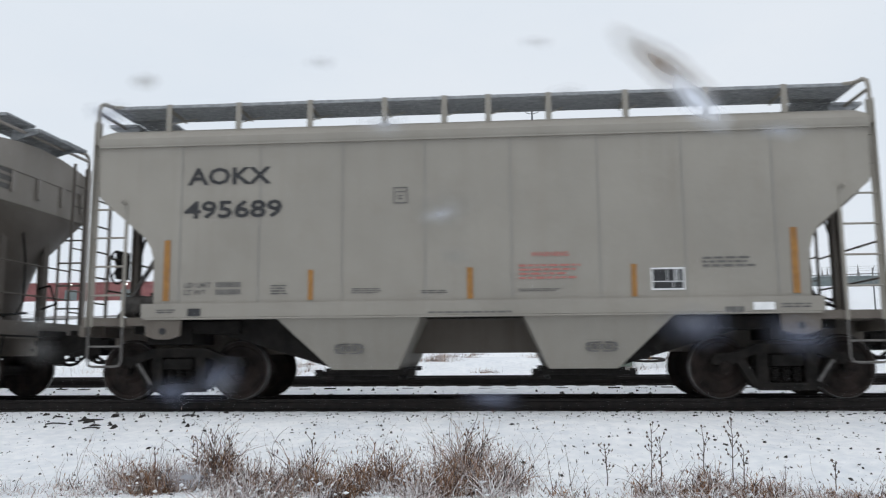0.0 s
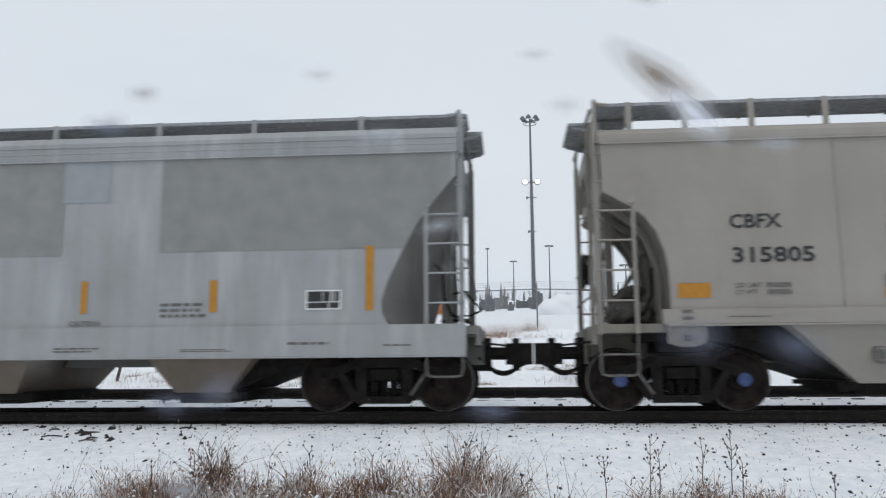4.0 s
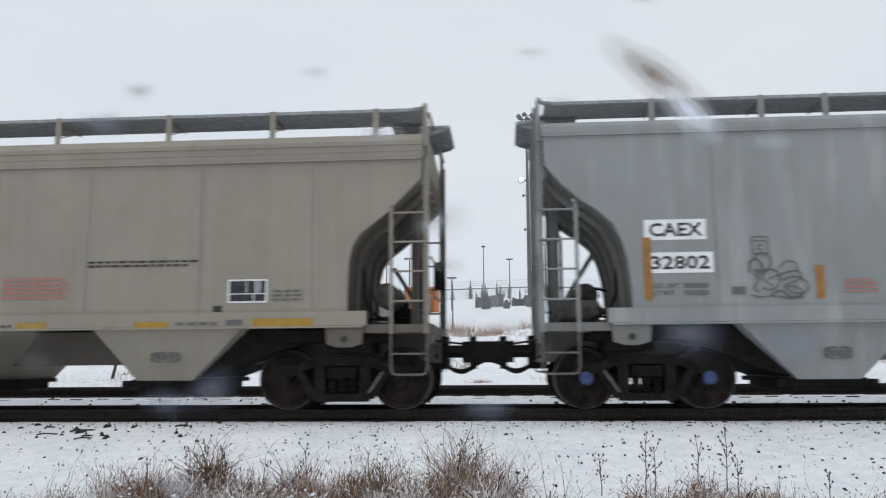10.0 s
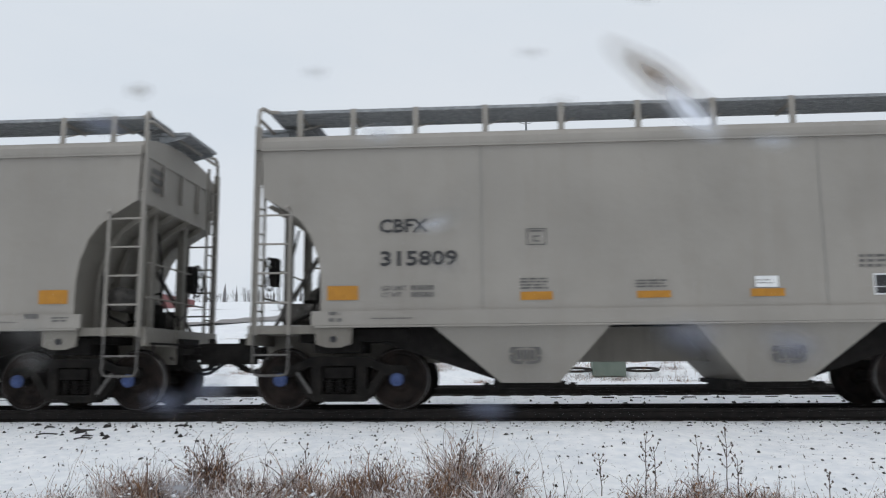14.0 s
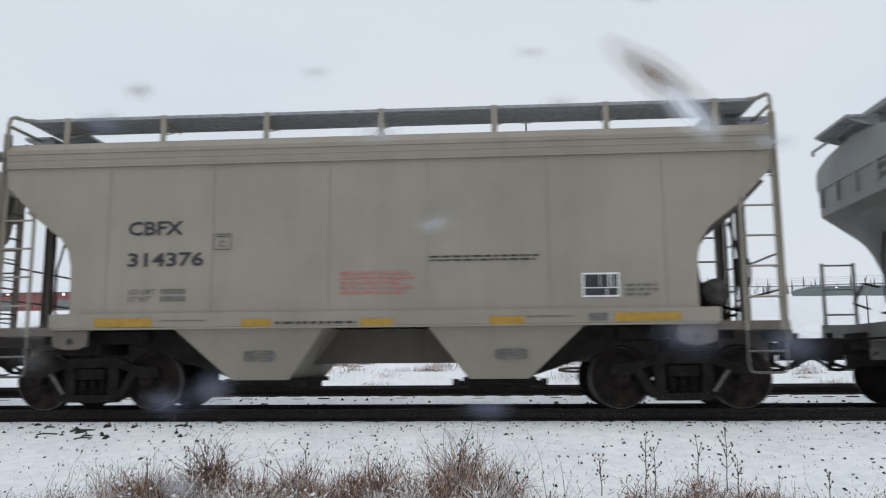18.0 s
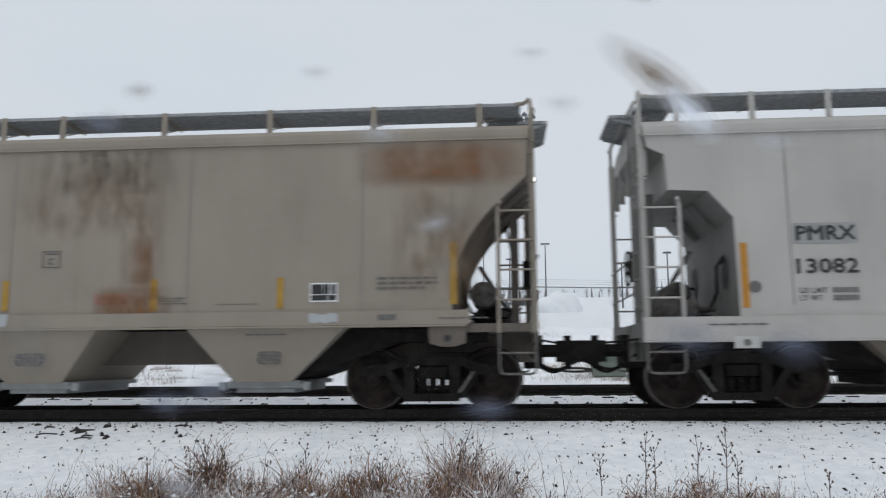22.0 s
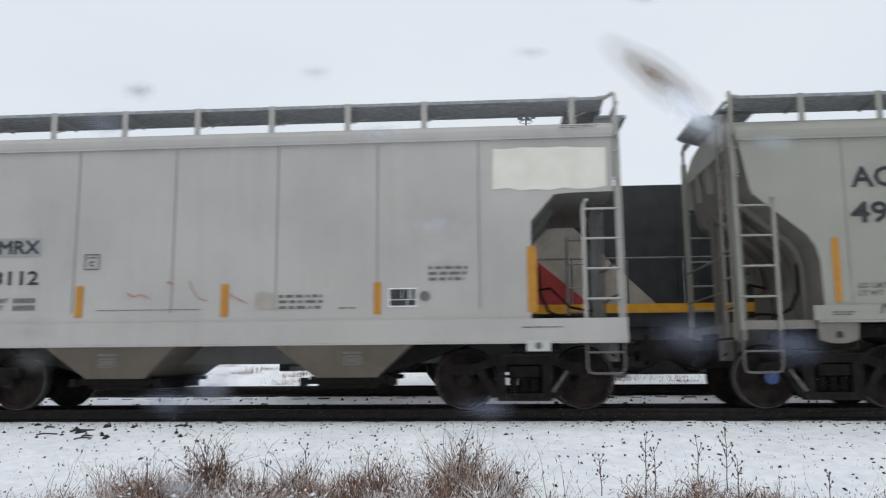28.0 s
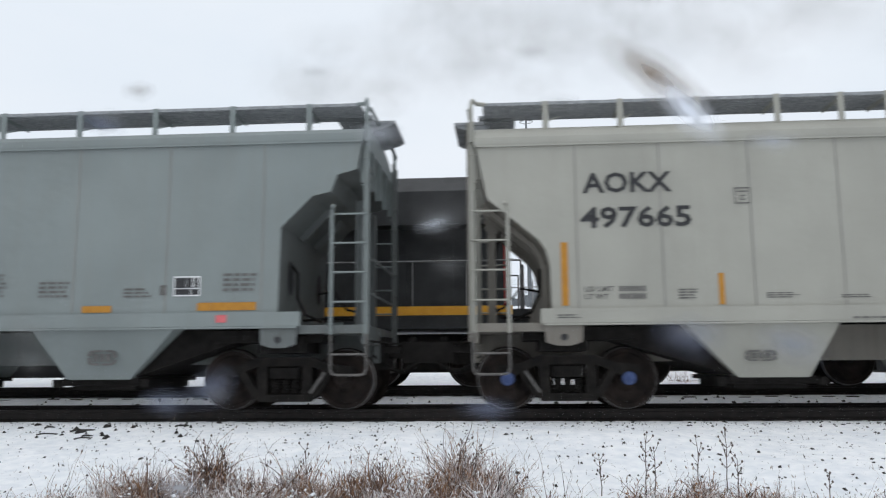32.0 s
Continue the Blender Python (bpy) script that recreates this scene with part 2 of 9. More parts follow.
def add_tube(bm, pts, r, n=6, closed=False):
    """One bent round bar through pts."""
    pts = [Vector(p) for p in pts]
    rings, m, side = [], len(pts), None
    for i, c in enumerate(pts):
        a, b = (pts[i - 1], pts[(i + 1) % m]) if closed else (pts[max(i - 1, 0)], pts[min(i + 1, m - 1)])
        d = (b - a).normalized()
        side = (d.orthogonal() if side is None else side - d * side.dot(d)).normalized()
        t = d.cross(side)
        rings.append([bm.verts.new(c + side * (r * math.cos(2 * math.pi * k / n)) + t * (r * math.sin(2 * math.pi * k / n))) for k in range(n)])
    for i in range(m if closed else m - 1):
        r0, r1 = rings[i], rings[(i + 1) % m]
        for k in range(n):
            bm.faces.new((r0[k], r0[(k + 1) % n], r1[(k + 1) % n], r1[k]))
    if not closed:
        bm.faces.new(rings[0][::-1])
        bm.faces.new(rings[-1])


def add_lathe(bm, prof, n=28, axis="y", centre=(0, 0, 0)):
    """prof: (along, radius) from end to end, turned round the axis."""
    c = Vector(centre)
    rings = []
    for a, r in prof:
        ring = []
        for i in range(n):
            u, w = r * math.cos(2 * math.pi * i / n), r * math.sin(2 * math.pi * i / n)
            p = (u, a, w) if axis == "y" else ((a, u, w) if axis == "x" else (u, w, a))
            ring.append(c + Vector(p))
        rings.append(ring)
    add_loft(bm, rings)


def to_mesh(name, bm, mats, smooth=False, angle=35):
    bmesh.ops.recalc_face_normals(bm, faces=bm.faces)
    me = bpy.data.meshes.new(name)
    bm.to_mesh(me)
    bm.free()
    for m in mats if isinstance(mats, (list, tuple)) else (mats,):
        me.materials.append(m)
    if smooth:
        me.polygons.foreach_set("use_smooth", [True] * len(me.polygons))
        me.set_sharp_from_angle(angle=radians(angle))
    return me


def part(name, bm, material, parent, label="", smooth=False, at=None):
    ob = new(name, to_mesh(name, bm, material, smooth) if isinstance(bm, bmesh.types.BMesh) else bm)
    ob.parent = parent
    if at is not None:
        ob.matrix_basis = at
    if label:
        ob["label"] = label
    return ob


def thing(name, label, category, m=None, group="", kind=""):
    ob = tagged(new(name), label, category, group, kind)
    if m is not None:
        ob.matrix_basis = m
    return ob


def solid(name, bm, material, label, category, group="", kind="", smooth=False, m=None):
    ob = tagged(new(name, to_mesh(name, bm, material, smooth)), label, category, group, kind)
    if m is not None:
        ob.matrix_basis = m
    return ob


def text_mesh(words, size, material, spacing=1.0, width=None, bold=0.0):
    """Lettering in the x-z plane that faces -y, its lower left corner at the origin."""
    cu = bpy.data.curves.new("lettering", "FONT")
    cu.body, cu.size, cu.extrude, cu.space_character, cu.offset, cu.resolution_u = words, size, 0.0, spacing, bold, 2
    ob = new("lettering", cu)
    bpy.context.view_layer.update()
    me = bpy.data.meshes.new_from_object(ob.evaluated_get(bpy.context.evaluated_depsgraph_get()))
    bpy.data.objects.remove(ob)
    bpy.data.curves.remove(cu)
    xs = [v.co.x for v in me.vertices]
    k = width / (max(xs) - min(xs)) if width else 1.0
    x0 = min(xs)
    for v in me.vertices:
        v.co = Vector(((v.co.x - x0) * k, 0.0, v.co.y))
    me.materials.clear()
    me.materials.append(material)
    return me


# ---- ground ----
PROFILE = ((-400, -1.2), (-14, -0.95), (-8.5, -0.85), (-5, -0.58), (-2.6, -0.25), (-1.6, -0.185), (-0.95, -0.168), (-0.7, -0.23), (0.7, -0.23), (0.95, -0.168), (1.7, -0.165), (2.6, -0.08), (3.3, 0.045), (3.7, -0.02), (5.0, -0.02), (5.3, 0.045),
           (6.0, 0.06), (6.6, 0.16), (10, 0.6), (26, 2.3), (110, 8.9), (480, 41.0), (700, 46), (4500, 60))


def ground_z(y):
    for (y0, z0), (y1, z1) in zip(PROFILE, PROFILE[1:]):
        if y <= y1:
            return z0 + (z1 - z0) * (y - y0) / (y1 - y0)
    return PROFILE[-1][1]


def lumps(x, y):
    if -2.3 < y < 6.1:
        return 0.008 * noise.noise((x * 1.3, y * 1.3, 0))
    a = 0.07 if y < 8 else (0.22 if y < 60 else 0.9)
    s = 0.6 if y < 8 else (0.3 if y < 60 else 0.05)
    return a * noise.noise((x * s, y * s, 3.0)) + 0.02 * noise.noise((x * 2.5, y * 2.5, 1.0))


def surface_z(x, y):
    return ground_z(y) + lumps(x, y)


def build_ground():
    xs = sorted({-4500, -2500, -1400, -900, -600, -400, -300, -220, -170, -130, -100, -80, -65, -52, -42, -34, 4500, 2500, 1400, 900, 600, 400, 300,
                 220, 170, 130, 100, 80, 65, 52, 42, 34} | {round(-28 + 0.35 * i, 2) for i in range(161)})
    ys = sorted({-400, -200, -100, -50, -25, -18, -14, 480, 440, 400, 360, 320, 280, 240, 210, 180, 155, 130, 110, 95, 82, 70, 60, 52, 46, 40, 600, 700, 1000, 2000, 4500}
                | {round(-12 + 0.22 * i, 2) for i in range(100)} | {10 + 0.7 * i for i in range(40)})
    verts = [(x, y, surface_z(x, y)) for y in ys for x in xs]
    n = len(xs)
    faces = [(j * n + i, j * n + i + 1, (j + 1) * n + i + 1, (j + 1) * n + i) for j in range(len(ys) - 1) for i in range(n - 1)]
    me = bpy.data.meshes.new("ground")
    me.from_pydata(verts, [], faces)
    me.polygons.foreach_set("use_smooth", [True] * len(faces))
    me.materials.append(SNOW)
    tagged(new("ground", me), "thin fresh snow over gravel and flattened grass", "ground", kind="structure")


build_ground()


# ---- tracks ----
def rail_section(y, z):
    """Outline of a rail in (y, z), its head's top at z."""
    return [(y - 0.075, z - 0.175), (y + 0.075, z - 0.175), (y + 0.075, z - 0.16), (y + 0.012, z - 0.135), (y + 0.012, z - 0.045), (y + 0.036, z - 0.035),
            (y + 0.036, z - 0.004), (y + 0.03, z), (y - 0.03, z), (y - 0.036, z - 0.004), (y - 0.036, z - 0.035), (y - 0.012, z - 0.045), (y - 0.012, z - 0.135), (y - 0.075, z - 0.16)]


def build_track(name, yc, z, label):
    track = thing(name, label, "railway track", kind="structure")
    for side in (-1, 1):
        bm = bmesh.new()
        sec = rail_section(yc + side * 0.755, z)
        add_loft(bm, [[(x, y, zz) for y, zz in sec] for x in (-260, 260)])
        part("rail", bm, RAIL, track, "dark rusty steel rail")
    tie = bmesh.new()
    add_box(tie, -0.115, 0.115, -1.3, 1.3, -0.16, 0.0)
    me = to_mesh("tie", tie, TIE)
    for i in range(-26, 27):
        rx = random.uniform(-0.03, 0.03)
        part("tie", me, TIE, track, at=pose(i * 0.52 + rx, yc + random.uniform(-0.03, 0.03), z - 0.196 + random.uniform(-0.018, 0.008), 0, 0, random.uniform(-1, 1)))


NEAR_Z, FAR_Y, FAR_Z = 0.0, 4.35, 0.21
build_track("near_track", 0.0, NEAR_Z, "dark steel rails on snow-dusted wooden ties")
build_track("far_track", FAR_Y, FAR_Z, "second line of dark rails in the snow")

# ---- hopper cars ----
W = 1.55           # half width of a car body
SILL = 1.27
ENDS = {
    "curve": ((4.83, 1.30), (4.82, 1.70), (4.83, 2.0), (4.87, 2.28), (4.99, 2.60), (5.15, 2.82), (5.36, 2.98), (5.73, 3.20)),
    "scoop": ((4.58, 1.30), (4.60, 1.80), (4.63, 2.12), (4.70, 2.42), (4.84, 2.70), (5.06, 2.90), (5.30, 3.06), (5.56, 3.30), (5.80, 3.58)),
    "scoop2": ((4.68, 1.30), (4.72, 1.80), (4.78, 2.20), (4.92, 2.50), (5.12, 2.78), (5.33, 3.0), (5.81, 3.44)),
    "hook": ((4.66, 1.30), (4.66, 1.80), (4.68, 2.20), (4.73, 2.42), (4.85, 2.61), (5.26, 2.93), (5.76, 3.44)),
    "round": ((4.45, 1.30), (4.37, 1.48), (4.34, 1.75), (4.38, 2.02), (4.52, 2.30), (4.72, 2.50), (4.98, 2.69), (5.56, 3.24)),
    "round2": ((4.70, 1.30), (4.59, 1.52), (4.57, 1.82), (4.61, 2.15), (4.74, 2.45), (4.92, 2.65), (5.15, 2.82), (5.77, 3.26)),
    "bulge": ((4.60, 1.30), (4.49, 1.45), (4.48, 1.65), (4.58, 1.95), (4.80, 2.40), (5.02, 2.80), (5.28, 3.14), (5.59, 3.50)),
    "poly": ((4.78, 1.30), (4.80, 2.10), (4.86, 2.32), (4.96, 2.47), (5.68, 3.08), (5.71, 3.15)),
    "step": ((4.60, 1.30), (4.63, 2.73), (5.10, 3.20), (5.38, 3.26), (5.48, 3.52), (5.78, 3.60)),
    "deep": ((4.56, 1.30), (4.58, 2.75), (4.92, 3.14), (5.12, 3.16), (5.79, 3.17)),
    "deep_notch": ((4.56, 1.30), (4.58, 2.75), (4.92, 3.14), (5.49, 3.17), (5.52, 3.70), (5.77, 3.82)),
}
BULGES = {"round": (4.95, 1.3, 5.6, 2.95), "round2": (4.95, 1.3, 5.65, 2.9), "bulge": (5.1, 1.3, 5.62, 3.2)}     # slope of the closed ends: foot and top
shared = {}
DEEP, SHAPES = set(), {}


def wheel_meshes():
    bm = bmesh.new()
    add_lathe(bm, ((-0.95, 0.07), (-0.80, 0.085), (0.80, 0.085), (0.95, 0.07)), 14)
    shared["axle"] = to_mesh("axle", bm, DARK, True)
    bm = bmesh.new()      # a wheel with its tread, flange inside; local y to the outside
    add_lathe(bm, ((-0.085, 0.10), (-0.085, 0.14), (-0.045, 0.17), (0.0, 0.34), (-0.045, 0.39), (-0.06, 0.482), (-0.045, 0.488), (-0.025, 0.462), (0.062, 0.455),
                   (0.068, 0.445), (0.068, 0.385), (0.035, 0.36), (0.03, 0.20), (0.075, 0.15), (0.09, 0.145), (0.09, 0.10)), 40)
    # lightening marks on the plate
    for k in range(5):
        a = 2 * math.pi * k / 5
        c = Vector((0.27 * math.cos(a), 0.034, 0.27 * math.sin(a)))
        add_rod(bm, c - Vector((0, 0.01, 0)), c + Vector((0, 0.008, 0)), 0.028, 8)
    me = shared["wheel"] = to_mesh("wheel", bm, [WHEEL, TREAD], True)
    for f in me.polygons:
        r = math.hypot(f.center.x, f.center.z)
        f.material_index = 1 if r > 0.435 and f.center.y > 0.0 else 0
    for key, mat in (("cap_blue", BLUE), ("cap_dark", WHEEL)):
        bm = bmesh.new()
        add_lathe(bm, ((0.0, 0.10), (0.03, 0.10), (0.045, 0.075), (0.075, 0.07), (0.08, 0.05)), 16)
        for k in range(3):
            a = 2 * math.pi * k / 3
            c = Vector((0.045 * math.cos(a), 0.075, 0.045 * math.sin(a)))
            add_rod(bm, c, c + Vector((0, 0.03, 0)), 0.016, 6)
        shared[key] = to_mesh("bearing_cap", bm, mat, True)


def truck_meshes():
    bm = bmesh.new()      # side frame in x-z, near face at y=-0.09
    top = [(-1.07, 0.56), (-1.02, 0.66), (-0.72, 0.68), (-0.42, 0.80), (0.42, 0.80), (0.72, 0.68), (1.02, 0.66), (1.07, 0.56)]
    low = [(0.78, 0.54), (0.66, 0.57), (0.42, 0.66), (-0.42, 0.66), (-0.66, 0.57), (-0.78, 0.54)]
    add_prism(bm, top + low, -0.09, 0.09)
    for s in (-1, 1):
        add_prism(bm, [(s * 0.76, 0.62), (s * 0.62, 0.60), (s * 0.36, 0.20), (s * 0.48, 0.17)], -0.08, 0.08)
        add_prism(bm, [(s * 0.42, 0.68), (s * 0.27, 0.68), (s * 0.27, 0.22), (s * 0.42, 0.22)], -0.085, 0.085)
        add_prism(bm, [(s * 1.06, 0.60), (s * 0.72, 0.60), (s * 0.72, 0.53), (s * 0.78, 0.50), (s * 1.0, 0.50), (s * 1.06, 0.53)], -0.10, 0.10)
    add_prism(bm, [(-0.46, 0.24), (0.46, 0.24), (0.40, 0.13), (-0.40, 0.13)], -0.10, 0.10)
    shared["side_frame"] = to_mesh("side_frame", bm, TRUCK)
    bm = bmesh.new()
    for i in range(3):
        x = (i - 1) * 0.155
        prof = []
        for k in range(9):
            z = 0.25 + k * 0.025
            prof += [(z, 0.052), (z + 0.010, 0.066), (z + 0.020, 0.052)]
        add_lathe(bm, prof, 10, "z", (x, 0, 0))
    shared["spring"] = to_mesh("spring", bm, DARK)
    bm = bmesh.new()
    add_box(bm, -0.22, 0.22, -1.12, 1.12, 0.48, 0.64)
    add_box(bm, -0.2, 0.2, -0.7, 0.7, 0.64, 0.80)
    add_lathe(bm, ((0.8, 0.2), (0.9, 0.2)), 14, "z")
    shared["bolster"] = to_mesh("bolster", bm, DARK)
    bm = bmesh.new()      # brake beams and rods between the wheels
    for s in (-1, 1):
        add_box(bm, s * 0.42 - 0.04, s * 0.42 + 0.04, -0.85, 0.85, 0.34, 0.42)
        for y in (-0.76, 0.76):
            add_box(bm, s * 0.47 - 0.03, s * 0.47 + 0.03, y - 0.05, y + 0.05, 0.26, 0.52)
    add_rod(bm, (-0.6, 0.1, 0.5), (0.6, 0.1, 0.42), 0.025)
    shared["brake_rigging"] = to_mesh("brake_rigging", bm, DARK)
    bm = bmesh.new()      # flat pale bar added over the end-facing brace to paint light on it
    add_prism(bm, [(0.645, 0.56), (0.61, 0.575), (0.395, 0.27), (0.43, 0.245)], 1.115, 1.14)
    add_rod(bm, (0.615, 1.10, 0.55), (0.615, 1.16, 0.55), 0.026, 8)
    shared["lever"] = to_mesh("brake_lever", bm, LIT_BRACE_IRON)


wheel_meshes()
truck_meshes()


def add_truck(car, xc, cap, axles):
    fr = part("truck", shared["bolster"], DARK, car, "grimy black cast-steel truck", at=pose(xc, 0, 0))
    for s in (-1, 1):
        part("side_frame", shared["side_frame"], TRUCK, fr, at=pose(0, s * 1.0, 0))
        part("spring", shared["spring"], DARK, fr, at=pose(0, s * 1.0, 0))
    part("brake_rigging", shared["brake_rigging"], DARK, fr)
    e = 1 if xc > 0 else -1
    # added bars paint the light that falls on the end-facing braces
    for y in (-1, 1):
        part("brake_lever", shared["lever"], LIT_BRACE_IRON, fr, "paler bar for the lit truck brace", at=Matrix.Diagonal((e, y, 1, 1)))
    for s in (-1, 1):
        ax = part("wheelset", shared["axle"], DARK, car, at=pose(xc + s * 0.889, 0, 0.457))
        for y in (-1, 1):
            part("wheel", shared["wheel"], WHEEL, ax, at=pose(0, y * 0.765, 0, 0, 0, 0 if y > 0 else 180))
            part("bearing_cap", shared[cap], BLUE, ax, "blue painted bearing cap" if cap == "cap_blue" else "", at=pose(0, y * 1.11, 0, 0, 0, 0 if y > 0 else 180))
        axles.append(ax)


def ladder_mesh(mat):
    key = ("ladder", mat.name)
    if key not in shared:
        bm = bmesh.new()
        # corner post and inner stile, from the stirrup up to the roof
        add_box(bm, 5.775, 5.86, -0.045, -0.03, 1.12, 4.30)
        add_box(bm, 5.845, 5.86, -0.03, 0.045, 1.12, 4.30)
        add_tube(bm, [(5.30, 0.0, 1.12), (5.30, 0.0, 2.90), (5.31, 0.02, 2.99), (5.34, 0.10, 3.03)], 0.028, 6)
        for z in (1.60, 2.04, 2.48, 2.92):
            add_rod(bm, (5.30, -0.02, z), (5.82, -0.02, z), 0.017, 6)
        # upper grab irons on the corner
        for z in (3.36, 3.78):
            add_rod(bm, (5.74, -0.03, z), (5.86, -0.03, z), 0.014, 5)
        shared[key] = to_mesh("side_ladder", bm, mat)
    return shared[key]


def stirrup_mesh():
    """Sill step that hangs below the corner: two bent legs and two treads."""
    if "stirrup" not in shared:
        bm = bmesh.new()
        add_tube(bm, [(5.30, -0.01, 1.14), (5.30, -0.01, 0.62), (5.33, -0.01, 0.545), (5.40, -0.01, 0.53), (5.73, -0.01, 0.53), (5.80, -0.01, 0.545), (5.83, -0.01, 0.62), (5.83, -0.01, 1.14)], 0.018, 6)
        add_rod(bm, (5.30, -0.01, 0.83), (5.83, -0.01, 0.83), 0.016, 6)
        shared["stirrup"] = to_mesh("stirrup", bm, STEP_IRON)
    return shared["stirrup"]


def corner_rail_mesh(mat):
    """The corner post's top, bent over to the running board."""
    key = ("corner_rail", mat.name)
    if key not in shared:
        bm = bmesh.new()
        add_tube(bm, [(5.82, 0.0, 3.9), (5.82, 0.0, 4.44), (5.815, -0.03, 4.54), (5.80, -0.10, 4.59), (5.74, -0.30, 4.595), (5.60, -0.33, 4.595)], 0.032, 6)
        shared[key] = to_mesh("corner_rail", bm, mat)
    return shared[key]


def short_rail_mesh(mat):
    """Low platform railing of a car with a closed end."""
    key = ("short_rail", mat.name)
    if key not in shared:
        bm = bmesh.new()
        for x in (5.28, 5.82):
            add_box(bm, x - 0.025, x + 0.025, -0.025, 0.025, 1.1, 2.42)
        for z in (1.5, 1.95, 2.38):
            add_rod(bm, (5.28, 0.0, z), (5.82, 0.0, z), 0.017, 6)
        for x in (5.29, 5.83):
            add_box(bm, x - 0.022, x + 0.022, -0.02, 0.02, 0.52, 1.14)
        for z in (0.53, 0.83):
            add_rod(bm, (5.29, -0.01, z), (5.83, -0.01, z), 0.018, 6)
        shared[key] = to_mesh("platform_rail", bm, mat)
    return shared[key]


def end_gear_mesh(mat):
    """Posts, handrails and end ladder that stand on the platform of one end."""
    key = ("end_gear", mat.name)
    if key not in shared:
        bm = bmesh.new()
        for y in (-0.62, 0.62):
            add_box(bm, 5.50, 5.515, y - 0.075, y + 0.075, 1.27, 3.30)
            add_box(bm, 5.515, 5.605, y - 0.008, y + 0.008, 1.27, 3.30)
            add_box(bm, 5.605, 5.62, y - 0.075, y + 0.075, 1.27, 3.30)
        for y in (0.95, 1.38):
            add_box(bm, 5.86, 5.90, y - 0.02, y + 0.02, 1.0, 4.30)
        for z in (1.5, 1.9, 2.3, 2.7, 3.1, 3.5, 3.9):
            add_rod(bm, (5.88, 0.95, z), (5.88, 1.38, z), 0.014, 5)
        for z in (1.72, 2.25):
            add_rod(bm, (5.88, -1.48, z), (5.88, 0.95, z), 0.016, 6)
        shared[key] = to_mesh("end_gear", bm, mat)
    return shared[key]


def walkway_mesh():
    if "walkway" not in shared:
        bm = bmesh.new()
        y0, y1, z = -1.22, -0.46, 4.56
        for y in (y0, y1):
            add_box(bm, -5.74, 5.74, y - 0.008, y + 0.008, z, z + 0.05)
        for k in range(7):
            y = y0 + (y1 - y0) * (k + 1) / 8
            add_box(bm, -5.74, 5.74, y - 0.006, y + 0.006, z + 0.01, z + 0.04)
        n = 190
        for i in range(n + 1):
            x = -5.74 + 11.48 * i / n
            add_box(bm, x - 0.014, x + 0.014, y0, y1, z + 0.015, z + 0.045)
        shared["walkway"] = to_mesh("walkway", bm, GRATE)
        bm = bmesh.new()
        xs, ys = [5.64], [-0.63]
        for i in range(7):
            xs += [xs[-1] + 0.030, xs[-1] + 0.065]
        xs.append(xs[-1] + 0.030)
        for i in range(14):
            ys += [ys[-1] + 0.035, ys[-1] + 0.0875]
        ys.append(ys[-1] + 0.035)
        add_grating(bm, xs, ys, 4.45, 4.50)
        # angle brackets that carry it
        for y in (-0.60, 0.60):
            add_prism(bm, [(5.60, 4.30), (5.64, 4.30), (6.08, 4.42), (6.08, 4.45), (5.60, 4.45)], y - 0.012, y + 0.012)
        shared["end_walk"] = to_mesh("end_walkway", bm, GRATE)
        bm = bmesh.new()
        xs, ys = [5.14], [-0.62]
        for i in range(6):
            xs += [xs[-1] + 0.035, xs[-1] + 0.093]
        xs.append(xs[-1] + 0.035)
        for i in range(13):
            ys += [ys[-1] + 0.035, ys[-1] + 0.0925]
        ys.append(ys[-1] + 0.035)
        add_grating(bm, xs, ys, 4.565, 4.605)
        shared["cross_walk"] = to_mesh("cross_walkway", bm, GRATE)
    return shared["walkway"], shared["end_walk"], shared["cross_walk"]


def bracket_mesh(mat, wide=0.045):
    key = ("bracket", mat.name)
    if key not in shared:
        bm = bmesh.new()
        add_box(bm, -wide, wide, -1.235, -1.223, 4.16, 4.62)
        add_prism(bm, [(-wide, 4.17), (wide, 4.17), (wide, 4.20), (-wide, 4.20)], -1.235, -1.12)
        add_box(bm, -0.006, 0.006, -1.225, -0.55, 4.50, 4.56)
        add_rod(bm, (wide * 0.4, -1.2, 4.3), (0.25, -0.75, 4.52), 0.012, 4)
        shared[key] = to_mesh("bracket", bm, mat)
    return shared[key]


